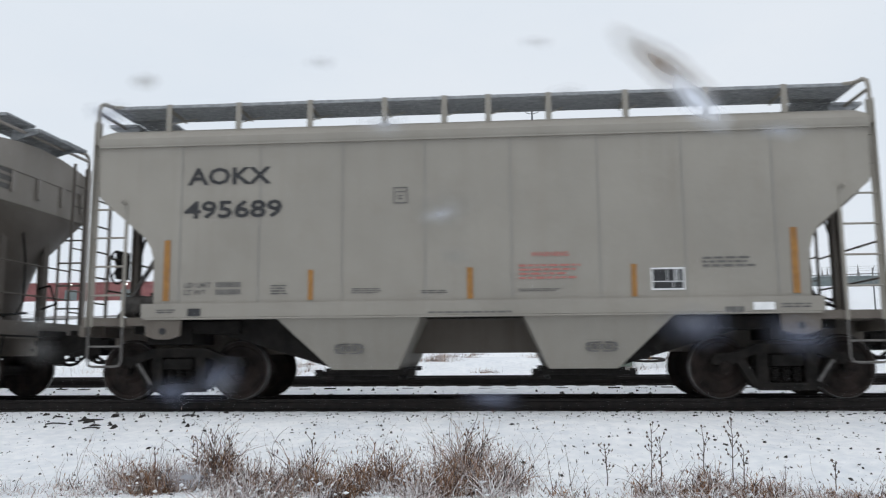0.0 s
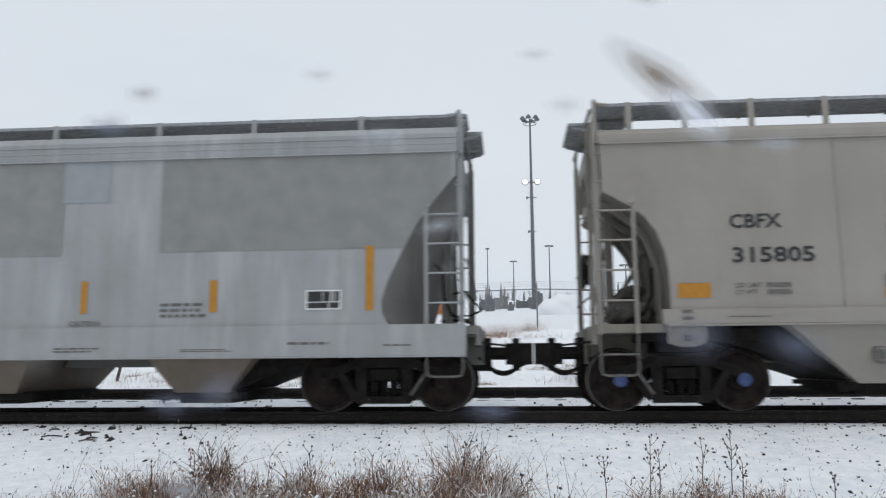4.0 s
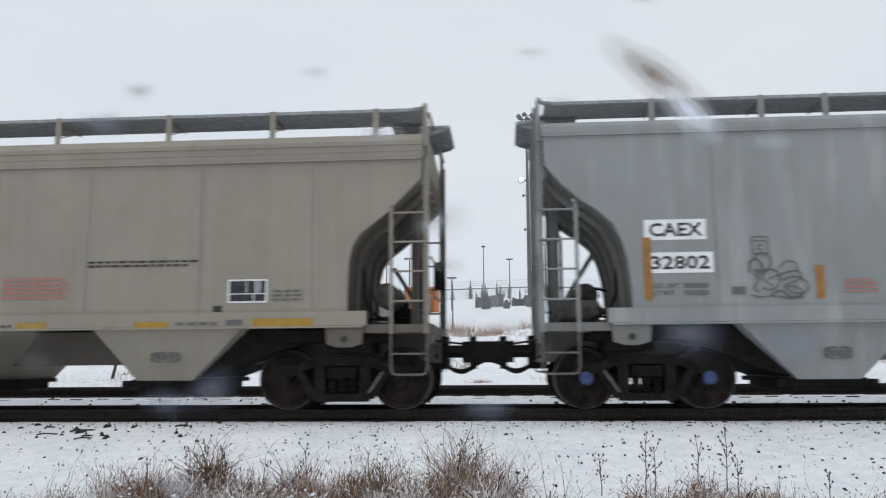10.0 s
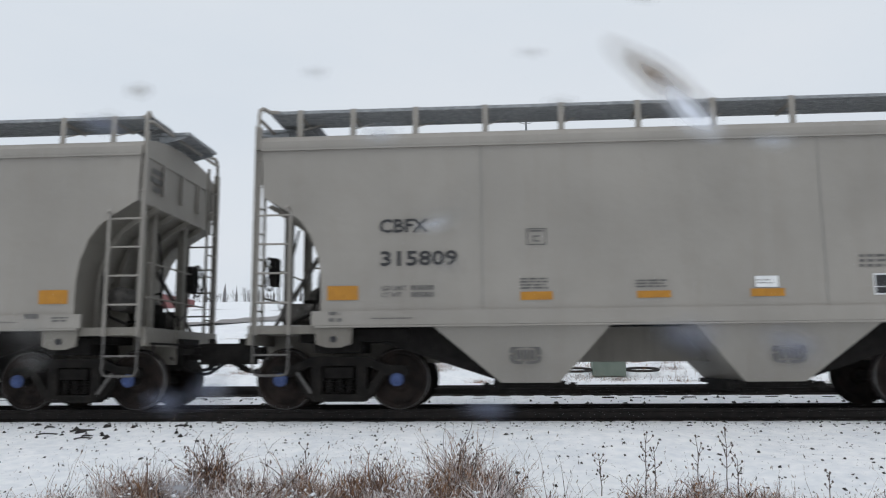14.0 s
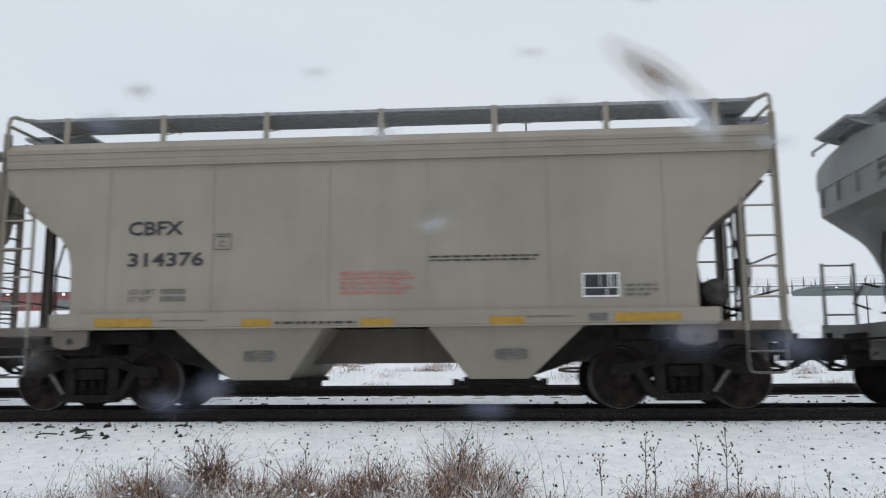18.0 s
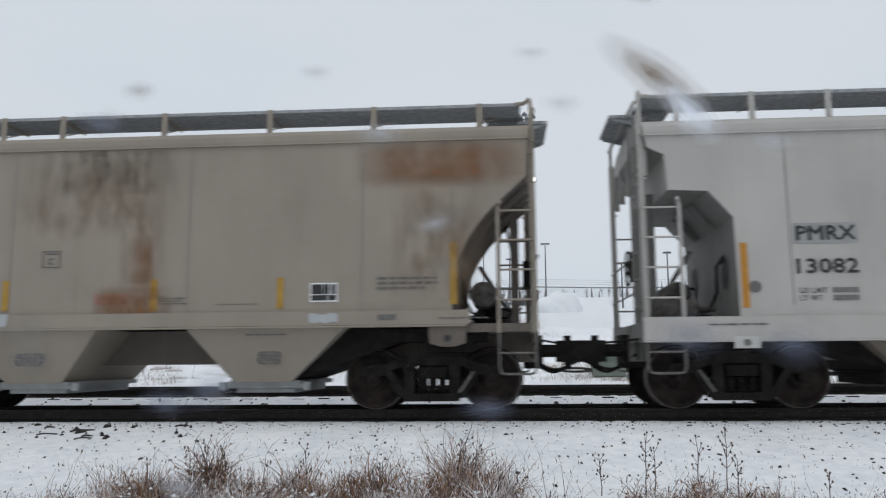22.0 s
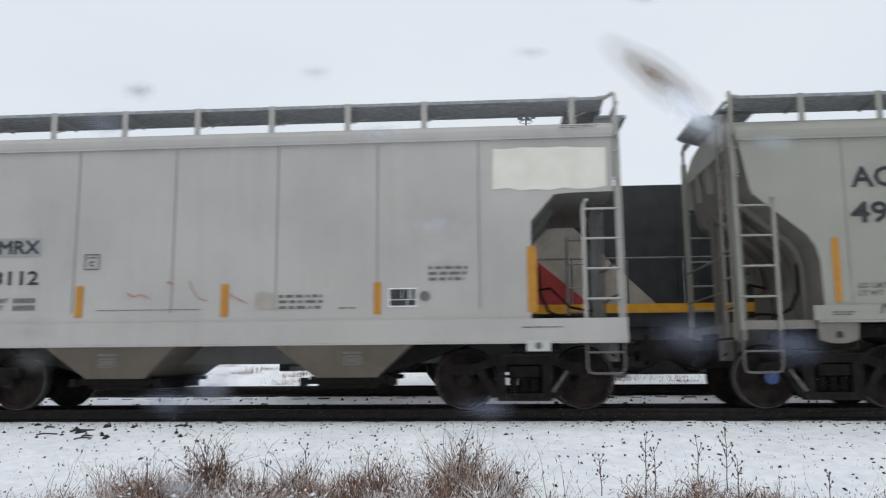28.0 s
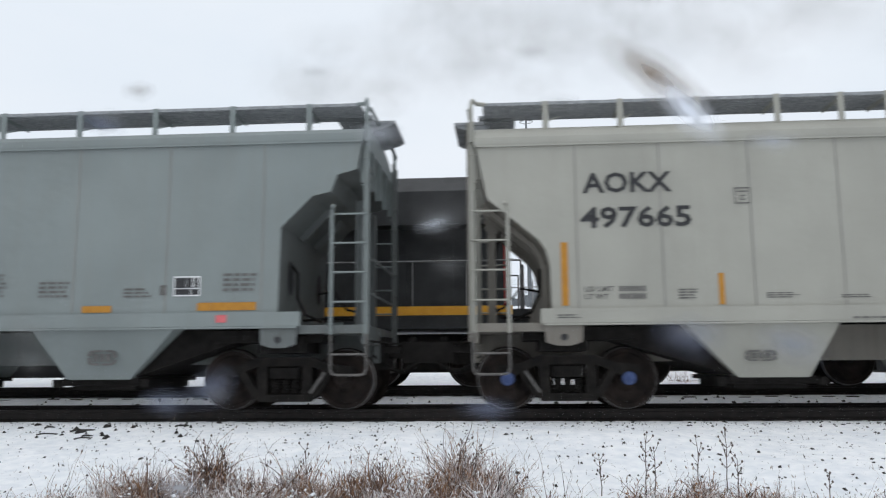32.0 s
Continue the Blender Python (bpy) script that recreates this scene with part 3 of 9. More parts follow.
def hopper(spec):
    """One two-bay covered hopper; local x along the line, near side -y, z from the rail."""
    mat, end = spec["paint"], ENDS[spec["end"]]
    car = thing("hopper_car", spec["label"], "freight car", group="train of grain hoppers")
    car_axles = []
    hl, EAVE, deck, sill = spec["hl"], spec["eave"], spec["deck"], spec.get("sill")
    if sill:
        DEEP.add(car.name)
    # body
    bm = bmesh.new()
    end_left = ENDS[spec.get("end_left", spec["end"])]
    right = list(end) + [(hl, EAVE)]
    left = [(-x, z) for x, z in list(end_left) + [(hl, EAVE)]][::-1]
    add_prism(bm, [(-end_left[0][0], SILL)] + [(end[0][0], SILL)] + right[1:] + left[:-1], -W, W)
    ob = part("body", bm, mat, car)
    # second paint on undersides and low end faces: grime plus painted shade
    grimy = spec.get("end_dirt_shade")
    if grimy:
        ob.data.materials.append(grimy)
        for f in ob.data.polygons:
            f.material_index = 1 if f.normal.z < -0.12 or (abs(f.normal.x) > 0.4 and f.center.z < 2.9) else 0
    SHAPES[car.name] = right
    # seams between the side sheets
    key = ("seam", mat.name, EAVE)
    if key not in shared:
        bm = bmesh.new()
        add_box(bm, -0.009, 0.009, -0.006, 0.006, SILL + 0.2, EAVE - 0.06)
        shared[key] = to_mesh("weld_seam", bm, SEAM)
    for x in spec.get("seams", (-4.35, -2.95, -1.5, 0.0, 1.5, 2.95, 4.35)):
        for s in (-1, 1):
            part("weld_seam", shared[key], SEAM, car, at=pose(x, s * W, 0))
    # roof
    bm = bmesh.new()
    half = [(-W - 0.035, EAVE - 0.05), (-W - 0.045, EAVE - 0.02), (-W - 0.03, EAVE + (0.22 if spec.get("ridges") else 0.07)), (-W + 0.06, EAVE + (0.33 if spec.get("ridges") else 0.15)), (-1.10, deck - 0.33), (-0.6, deck - 0.27), (0.0, deck - 0.24)]
    sec = half + [(-y, z) for y, z in half[:-1]][::-1]
    add_loft(bm, [[(x, y, z) for y, z in sec] for x in (-hl - 0.02, hl + 0.02)])
    part("roof", bm, mat, car, smooth=True)
    bm = bmesh.new()
    if spec.get("ridges"):
        for z in (EAVE + 0.06, EAVE + 0.16):
            for s in (-1, 1):
                add_box(bm, -hl, hl, s * (W + 0.03) - 0.02, s * (W + 0.03) + 0.02, z - 0.012, z + 0.012)
    for s in (-1, 1):
        add_box(bm, -hl, hl, s * (W + 0.02) - 0.02, s * (W + 0.02) + 0.02, EAVE - 0.075, EAVE - 0.05)
    part("eave_rail", bm, mat, car)
    # trough hatch
    bm = bmesh.new()
    for k in range(8):
        x0 = -5.0 + k * 1.26
        add_box(bm, x0, x0 + 1.2, -0.36, 0.36, deck - 0.27, deck - 0.13)
    part("hatch_cover", bm, GRATE, car)
    # side sills
    for s in (-1, 1):
        bm = bmesh.new()
        if sill:
            add_box(bm, -hl - 0.12, hl + 0.12, s * (W + 0.012) - 0.03, s * (W + 0.012) + 0.03, sill[0], sill[1])
            add_box(bm, -hl - 0.12, hl + 0.12, s * (W - 0.05) - 0.09, s * (W - 0.05) + 0.07, sill[0] - 0.025, sill[0] - 0.002)
            part("side_sill", bm, mat, car)
            continue
        z0 = 1.25
        add_box(bm, -4.95, 4.95, s * (W + 0.012) - 0.03, s * (W + 0.012) + 0.03, z0, 1.46)
        add_box(bm, -4.9, 4.9, s * (W - 0.04) - 0.09, s * (W - 0.04) + 0.06, z0 - 0.03, z0 - 0.004)
        part("side_sill", bm, mat, car)
    # centre sill and end platforms, in the grimed, shade-darkened end paint
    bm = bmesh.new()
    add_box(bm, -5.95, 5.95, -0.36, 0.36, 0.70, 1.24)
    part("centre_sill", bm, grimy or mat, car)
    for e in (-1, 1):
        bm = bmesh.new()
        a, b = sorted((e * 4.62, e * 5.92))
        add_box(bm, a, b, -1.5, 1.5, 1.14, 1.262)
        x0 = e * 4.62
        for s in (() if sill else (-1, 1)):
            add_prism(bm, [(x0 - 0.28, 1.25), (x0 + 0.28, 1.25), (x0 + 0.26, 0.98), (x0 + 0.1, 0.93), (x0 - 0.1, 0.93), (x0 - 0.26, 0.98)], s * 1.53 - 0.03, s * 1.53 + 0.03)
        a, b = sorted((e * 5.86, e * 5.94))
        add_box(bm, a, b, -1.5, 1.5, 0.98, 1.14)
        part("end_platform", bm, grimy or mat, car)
        # solid black disc painted for the darkness inside the jacking hole
        for s in (-1, 1):
            bm = bmesh.new()
            add_rod(bm, (x0, s * 1.535, 1.05), (x0, s * 1.575, 1.05), 0.05, 12)
            part("jacking_hole", bm, BLACK, car)
        turn = pose(0, 0, 0, 0, 0, 0 if e > 0 else 180)
        if not (spec["end"] == "round2" and e == -1):
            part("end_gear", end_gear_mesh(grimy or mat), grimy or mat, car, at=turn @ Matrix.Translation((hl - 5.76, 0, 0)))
        lad = ladder_mesh(mat)
        for s in (-1, 1):
            m = Matrix.Diagonal((e, s, 1, 1)) @ Matrix.Translation((hl - 5.76, 1.54, 0))
            if spec["end"] == "round2" and e == -1:
                part("platform_rail", short_rail_mesh(mat), mat, car, at=m)
                continue
            part("side_ladder", lad, mat, car, at=m)
            part("stirrup", stirrup_mesh(), STEP_IRON, car, at=m)
            part("corner_rail", corner_rail_mesh(mat), mat, car, at=m @ Matrix.Translation((0, 0, deck - 4.56)))
        # stiffeners on the upright end sheet, and the rail over it
        key = ("stiffener", mat.name, EAVE)
        if key not in shared:
            bm = bmesh.new()
            add_box(bm, -0.05, 0.05, -0.012, 0.012, 3.42, EAVE - 0.06)
            add_box(bm, 0.035, 0.05, -0.045, 0.045, 3.42, EAVE - 0.06)
            shared[key] = to_mesh("end_stiffener", bm, mat)
        for y in (-1.40, -0.74, 0.0, 0.74, 1.40):
            part("end_stiffener", shared[key], mat, car, at=pose(e * (hl - 0.005), y, 0, 0, 0, 0 if e > 0 else 180))
        bm = bmesh.new()
        add_tube(bm, [(e * (hl + 0.06), -1.54, deck - 0.16), (e * (hl + 0.10), -1.44, deck - 0.12), (e * (hl + 0.10), 1.44, deck - 0.12), (e * (hl + 0.06), 1.54, deck - 0.16)], 0.028, 6)
        part("end_top_rail", bm, mat, car)
        part("cross_walkway", walkway_mesh()[2], GRATE, car, at=turn @ Matrix.Translation((hl - 5.76, 0, deck - 4.56)))
        part("end_walkway", walkway_mesh()[1], GRATE, car, at=turn @ Matrix.Translation((hl - 5.76, 0, deck - 4.56)))
        if spec["end"] in BULGES:
            # the end sheet swells out between the sides; its paint holds some shade
            bm = bmesh.new()
            prof = [(x, z) for x, z in end if z < 3.55]
            fine = []
            for (xa, za), (xb, zc) in zip(prof, prof[1:]):
                fine += [(xa + (xb - xa) * k / 3, za + (zc - za) * k / 3) for k in range(3)]
            fine.append(prof[-1])
            grid = []
            for x, z in fine:
                xa_, za_, xb_, zb_ = BULGES[spec["end"]]
                out = max(0.0, xa_ + (xb_ - xa_) * min(1.0, (z - za_) / (zb_ - za_)) - x)
                grid.append([bm.verts.new((e * (x + 0.004 + out * math.cos(math.pi / 2 * j / 8) ** 0.8), j / 8 * (W - 0.01), z)) for j in range(-8, 9)])
            for r0, r1 in zip(grid, grid[1:]):
                for j in range(16):
                    bm.faces.new((r0[j], r0[j + 1], r1[j + 1], r1[j]))
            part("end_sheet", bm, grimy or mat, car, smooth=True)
        # slope-sheet ribs seen in the open end, shade painted in with the grime
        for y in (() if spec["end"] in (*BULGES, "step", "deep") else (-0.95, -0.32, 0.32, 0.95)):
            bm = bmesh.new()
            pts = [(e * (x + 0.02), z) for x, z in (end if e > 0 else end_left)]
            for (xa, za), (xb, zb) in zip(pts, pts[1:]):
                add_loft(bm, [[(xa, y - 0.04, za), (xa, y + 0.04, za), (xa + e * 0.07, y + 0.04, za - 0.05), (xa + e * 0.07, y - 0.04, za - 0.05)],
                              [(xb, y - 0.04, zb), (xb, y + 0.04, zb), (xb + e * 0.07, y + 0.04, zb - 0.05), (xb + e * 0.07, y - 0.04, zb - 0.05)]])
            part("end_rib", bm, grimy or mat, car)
        xw = end[0][0]
        if spec["end"] in ("step", "deep"):
            # black ovals paint the shade in bulkhead access holes; flange along the cut edge
            for y in (-0.95, 0.95):
                bm = bmesh.new()
                bm.faces.new([bm.verts.new((e * (xw + 0.035), y + 0.17 * math.cos(a), 2.02 + 0.27 * math.sin(a))) for a in [math.pi * k / 10 for k in range(20)]])
                part("access_hole", bm, BLACK, car)
            for y in (-0.5, 0.5):
                bm = bmesh.new()
                pts = [(e * (x + 0.01), z) for x, z in (end if e > 0 else end_left)[1:3]]
                (xa, za), (xb, zb_) = pts
                add_loft(bm, [[(xa, y - 0.035, za), (xa, y + 0.035, za), (xa + e * 0.07, y + 0.035, za - 0.07), (xa + e * 0.07, y - 0.035, za - 0.07)],
                              [(xb, y - 0.035, zb_), (xb, y + 0.035, zb_), (xb + e * 0.07, y + 0.035, zb_ - 0.07), (xb + e * 0.07, y - 0.035, zb_ - 0.07)]])
                part("end_rib", bm, grimy or mat, car)
        if spec["end"] in ("poly", "curve"):
            for y in (-0.42, 0.42):
                bm = bmesh.new()
                add_prism(bm, [(e * (xw - 0.01), 2.1), (e * (xw - 0.01), 1.262), (e * (xw + 0.24), 1.262), (e * (xw + 0.30), 1.5)], y - 0.012, y + 0.012)
                part("gusset", bm, grimy or mat, car)
        # numbers stencilled on the end sheet
        bm = bmesh.new()
        for k, (y0, y1, z0) in enumerate(((-1.15, -0.72, 3.72), (-1.2, -0.66, 3.58), (-1.1, -0.8, 3.44))):
            xx = e * (hl + 0.004)
            bm.faces.new([bm.verts.new(v) for v in ((xx, y0, z0), (xx, y1, z0), (xx, y1, z0 + 0.09), (xx, y0, z0 + 0.09))])
        part("stencil", bm, FADED, car)
        # air pipes and hoses under the slope sheet
        bm = bmesh.new()
        if spec["end"] in BULGES:
            xw = 5.2
        s = Vector((e, 1, 1))
        for pts, r in (([(xw + 0.02, -0.9, 2.25), (xw + 0.14, -0.95, 2.1), (xw + 0.16, -1.0, 1.7), (xw + 0.28, -1.0, 1.45), (xw + 0.55, -0.95, 1.33)], 0.024),
                       ([(xw + 0.05, -0.25, 1.4), (xw + 0.5, -0.3, 1.42), (5.5, -0.3, 1.40), (5.62, -0.3, 1.6), (5.62, -0.3, 2.3), (5.5, -0.25, 2.9)], 0.02),
                       ([(xw + 0.1, 0.6, 1.9), (xw + 0.4, 0.5, 1.95), (xw + 0.7, 0.2, 1.6), (5.7, 0.1, 1.5)], 0.02)):
            add_tube(bm, [Vector(q) * s for q in pts], r, 6)
        part("air_pipe", bm, DARK, car, "black air pipes")
        # coupler
        bm = bmesh.new()
        a, b = sorted((e * 5.7, e * 6.35))
        add_box(bm, a, b, -0.11, 0.11, 0.78, 0.98)
        a, b = sorted((e * 6.28, e * 6.72))
        add_box(bm, a, b, -0.2, 0.2, 0.70, 1.04)
        a, b = sorted((e * 5.75, e * 6.05))
        add_box(bm, a, b, -0.34, 0.34, 0.60, 1.12)
        add_rod(bm, (e * 6.45, -0.12, 0.6), (e * 6.45, -0.12, 1.12), 0.06, 8)
        add_rod(bm, (e * 5.98, -1.3, 1.0), (e * 5.98, -1.34, 0.72), 0.016, 5)
        add_box(bm, min(e * 6.0, e * 6.3), max(e * 6.0, e * 6.3), -0.5, -0.25, 0.86, 0.95)
        for y, dz in ((-0.35, 0.2), (0.25, 0.24)):
            last = None
            for k in range(9):
                u = k / 8
                p = Vector((e * (5.85 + 0.75 * u), y * (1 - 0.5 * u), 0.82 - 0.6 * dz * math.sin(math.pi * min(1, u * 1.05)) * 1.6 - 0.1 * u))
                if last is not None:
                    add_rod(bm, last, p, 0.028, 5)
                last = p
        add_rod(bm, (e * 6.3, -0.05, 1.0), (e * 5.95, -1.35, 1.02), 0.018, 5)
        part("coupler", bm, DARK, car, "dirty black coupler with hanging air hose")
        add_truck(car, e * spec.get("truck", 4.62), spec.get("cap", "cap_dark"), car_axles)
    # running boards
    for s in (-1, 1):
        part("walkway", walkway_mesh()[0], GRATE, car, at=pose(0, 0, deck - 4.56, 0, 0, 0 if s < 0 else 180))
        posts = spec.get("posts") or [-5.5 + 1.1 * i for i in range(11)]
        for x in posts:
            part("bracket", bracket_mesh(mat), mat, car, at=pose(x, 0, deck - 4.56, 0, 0, 0 if s < 0 else 180))
    # hopper bays
    (t0, t1, b0, b1), zb = spec["bay"]
    z_top = sill[0] + 0.05 if sill else SILL - 0.03
    for s in (-1, 1):
        bm = bmesh.new()
        yt, yb = W - 0.06, 1.2
        add_loft(bm, [[(s * t0, -yt, z_top), (s * t1, -yt, z_top), (s * t1, yt, z_top), (s * t0, yt, z_top)],
                      [(s * b0, -yb, zb), (s * b1, -yb, zb), (s * b1, yb, zb), (s * b0, yb, zb)]])
        bay = part("hopper_bay", bm, spec.get("bay_dirt") or mat, car)
        bm = bmesh.new()
        a, b = sorted((s * (b0 - 0.1), s * (b1 + 0.12)))
        add_box(bm, a, b, -1.15, 1.15, zb - 0.05, zb + 0.02)
        add_box(bm, a + 0.1, b - 0.1, -1.05, 1.05, zb - 0.16, zb - 0.05)
        add_rod(bm, (a - 0.12, -1.1, zb - 0.06), (b + 0.12, -1.1, zb - 0.06), 0.035, 8)
        for x in (a - 0.1, b + 0.1):
            add_box(bm, x - 0.05, x + 0.05, -1.17, -1.03, zb - 0.12, zb)
        part("outlet_gate", bm, spec.get("gate", DARK), bay, "grimy steel outlet gate")
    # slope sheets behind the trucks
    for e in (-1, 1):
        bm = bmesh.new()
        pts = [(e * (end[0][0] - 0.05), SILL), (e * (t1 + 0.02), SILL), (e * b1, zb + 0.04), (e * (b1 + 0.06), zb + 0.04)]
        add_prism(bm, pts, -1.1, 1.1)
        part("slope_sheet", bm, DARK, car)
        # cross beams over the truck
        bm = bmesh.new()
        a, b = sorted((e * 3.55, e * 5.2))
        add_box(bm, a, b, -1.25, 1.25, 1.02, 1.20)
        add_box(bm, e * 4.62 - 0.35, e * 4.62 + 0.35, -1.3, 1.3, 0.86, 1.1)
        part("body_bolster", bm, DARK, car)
    # brake gear on one end, built on the trailing end and turned where it leads
    turn = pose(0, 0, 0, 0, 0, 180 if spec.get("lead") else 0)
    if spec["end"] in BULGES:
        return car, car_axles
    bm = bmesh.new()
    add_lathe(bm, ((-0.42, 0.08), (-0.38, 0.17), (0.2, 0.17), (0.24, 0.1), (0.27, 0.05), (0.5, 0.03)), 14, "x", (-5.2, -0.75, 1.47))
    part("brake_cylinder", bm, GRIMY, car, "grimy brake cylinder", smooth=True, at=turn)
    bm = bmesh.new()
    add_lathe(bm, ((-0.55, 0.1), (-0.5, 0.2), (0.5, 0.2), (0.55, 0.1)), 16, "y", (-5.12, 0.25, 1.75))
    part("air_reservoir", bm, GRIMY, car, smooth=True, at=turn)
    bm = bmesh.new()
    add_box(bm, -5.42, -5.12, -0.38, -0.1, 1.27, 1.60)
    add_box(bm, -5.36, -5.18, -0.42, -0.06, 1.55, 1.72)
    part("control_valve", bm, DARK, car, "black brake control valve", at=turn)
    bm = bmesh.new()
    add_prism(bm, [(-5.75, 1.27), (-5.69, 1.27), (-5.0, 2.35), (-5.07, 2.38)], -0.80, -0.76)
    add_tube(bm, [(-5.78, -0.45, 2.0), (-5.74, -0.5, 1.6), (-5.5, -0.6, 1.36), (-5.2, -0.72, 1.40)], 0.015, 5)
    part("brake_lever", bm, GRIMY, car, at=turn)
    bm = bmesh.new()
    c = Vector((-5.93, -0.45, 2.15))
    for k in range(20):
        a0, a1 = 2 * math.pi * k / 20, 2 * math.pi * (k + 1) / 20
        add_rod(bm, c + Vector((0, 0.27 * math.cos(a0), 0.27 * math.sin(a0))), c + Vector((0, 0.27 * math.cos(a1), 0.27 * math.sin(a1))), 0.018, 5)
    for k in range(4):
        a0 = math.pi / 4 + math.pi * k / 2
        add_rod(bm, c, c + Vector((0, 0.26 * math.cos(a0), 0.26 * math.sin(a0))), 0.014, 5)
    add_box(bm, -5.9, -5.78, -0.58, -0.32, 1.95, 2.4)
    part("hand_brake", bm, DARK, car, "round iron hand brake wheel", at=turn)
    return car, car_axles



# ---- the train: front (first past) to back ----
def train_way(t):
    """How far the train has gone by t seconds; it gathers a little speed on the way."""
    return 8.94 * t - 1.71 * (1 - math.exp(-t / 1.9)) + 0.21 * math.log(1 + math.exp(t - 15.5))


P_BEIGE = car_paint("beige_grey_paint", (0.274, 0.255, 0.222), amount=0.2, streak=0.16, seed=1)
P_GREIGE = car_paint("pale_beige_paint", (0.294, 0.274, 0.246), amount=0.16, streak=0.14, seed=2)
P_TAN = car_paint("tan_grey_paint", (0.277, 0.248, 0.205), amount=0.28, streak=0.25, seed=3)
P_TAN2 = car_paint("dull_tan_paint", (0.300, 0.272, 0.243), amount=0.22, streak=0.2, seed=4)
P_TAN3 = car_paint("brownish_tan_paint", (0.270, 0.243, 0.200), amount=0.22, streak=0.2, seed=14)
P_GREY = car_paint("light_grey_paint", (0.311, 0.322, 0.326), amount=0.2, streak=0.2, pale=0.2, seed=5)
P_GREY2 = car_paint("washed_grey_paint", (0.252, 0.263, 0.263), amount=0.2, streak=0.18, pale=0.18, seed=6)
P_GREY3 = car_paint("cool_grey_paint", (0.274, 0.285, 0.281), amount=0.12, streak=0.14, pale=0.15, seed=7)
P_BLUEGREY = car_paint("grimy_blue_grey_paint", (0.252, 0.240, 0.207), grime=(0.19, 0.15, 0.105), amount=0.4, streak=0.16, pale=0.06, seed=8)
P_WHITE = car_paint("off_white_paint", (0.400, 0.383, 0.360), amount=0.1, streak=0.1, seed=9)
P_RUSTY = car_paint("rust_stained_tan_paint", (0.268, 0.234, 0.193), amount=0.2, streak=0.22, rust=0.06, seed=10)
P_SLATE = car_paint("blue_grey_green_paint", (0.208, 0.235, 0.231), amount=0.1, streak=0.12, seed=11)
P_SLATE_DULL = car_paint("dull_blue_grey_paint", (0.178, 0.203, 0.201), amount=0.14, streak=0.16, seed=31)
P_IVORY = car_paint("clean_pale_grey_paint", (0.286, 0.283, 0.246), amount=0.1, streak=0.08, seed=12)
# car-end paints: road grime, darkened further to paint in the ends' shade
DIRT_SHADE_TAN = car_paint("road_grimed_tan", (0.125, 0.107, 0.09), grime=(0.07, 0.055, 0.045), amount=0.6, streak=0.5, seed=21)
DIRT_SHADE_BEIGE = car_paint("road_grimed_beige", (0.20, 0.185, 0.16), grime=(0.10, 0.085, 0.07), amount=0.5, streak=0.5, seed=24)
DIRT_SHADE_GREY = car_paint("road_grimed_grey", (0.18, 0.176, 0.165), grime=(0.09, 0.08, 0.07), amount=0.5, streak=0.5, seed=25)
DIRT_SHADE_SLATE = car_paint("road_grimed_slate", (0.125, 0.137, 0.134), grime=(0.07, 0.065, 0.055), amount=0.5, streak=0.4, seed=26)
P_PALE = car_paint("pale_ivory_paint", (0.336, 0.331, 0.292), amount=0.1, streak=0.1, seed=27)
DIRT_BAY = car_paint("brown_spattered_bay", (0.145, 0.122, 0.098), grime=(0.08, 0.06, 0.045), amount=0.7, streak=0.4, seed=23)
PANEL = surface("dark_grey_panel", (0.20, 0.205, 0.20), (0.245, 0.25, 0.245), 3, 0.65)
PANEL2 = surface("blue_grey_panel", (0.25, 0.27, 0.285), (0.30, 0.315, 0.325), 3, 0.65)
PALEBLUE = surface("pale_blue_patch", (0.33, 0.35, 0.36), (0.39, 0.41, 0.42), 4, 0.6)
TAUPE = surface("taupe_patch", (0.30, 0.27, 0.24), (0.36, 0.33, 0.29), 6, 0.65)
L_GREYWHITE = surface("thin_white_spray", (0.40, 0.40, 0.385), (0.47, 0.47, 0.45), 5, 0.6)


def stain(name, colour, sx, seed, low=0.42, high=0.62, most=0.85):
    """A run-down stain: streaks that thin out towards its edges."""
    m, ns, ls, b = nodes_of(name)
    tc = ns.new("ShaderNodeTexCoord")
    mp = ns.new("ShaderNodeMapping"); mp.inputs["Scale"].default_value = (sx, 1, 0.9); mp.inputs["Location"].default_value = (seed, 0, seed)
    n = ns.new("ShaderNodeTexNoise"); n.inputs["Scale"].default_value = 1.6; n.inputs["Detail"].default_value = 8; n.inputs["Roughness"].default_value = 0.62
    ls.new(tc.outputs["Object"], mp.inputs[0]); ls.new(mp.outputs[0], n.inputs[0])
    r = ramp(ns, ((low, (0, 0, 0)), (high, (most, most, most))))
    ls.new(n.outputs[0], r.inputs[0])
    sep = ns.new("ShaderNodeSeparateXYZ")
    ls.new(tc.outputs["Generated"], sep.inputs[0])
    last = r.outputs[0]
    for axis in ("X", "Z"):
        rr = ramp(ns, ((0.0, (0, 0, 0)), (0.3, (1, 1, 1)), (0.7, (1, 1, 1)), (1.0, (0, 0, 0))))
        ls.new(sep.outputs[axis], rr.inputs[0])
        mu = ns.new("ShaderNodeMath"); mu.operation = "MULTIPLY"
        ls.new(last, mu.inputs[0]); ls.new(rr.outputs[0], mu.inputs[1])
        last = mu.outputs[0]
    ls.new(last, b.inputs["Alpha"])
    b.inputs["Base Color"].default_value = (*colour, 1)
    b.inputs["Roughness"].default_value = 0.8
    return m


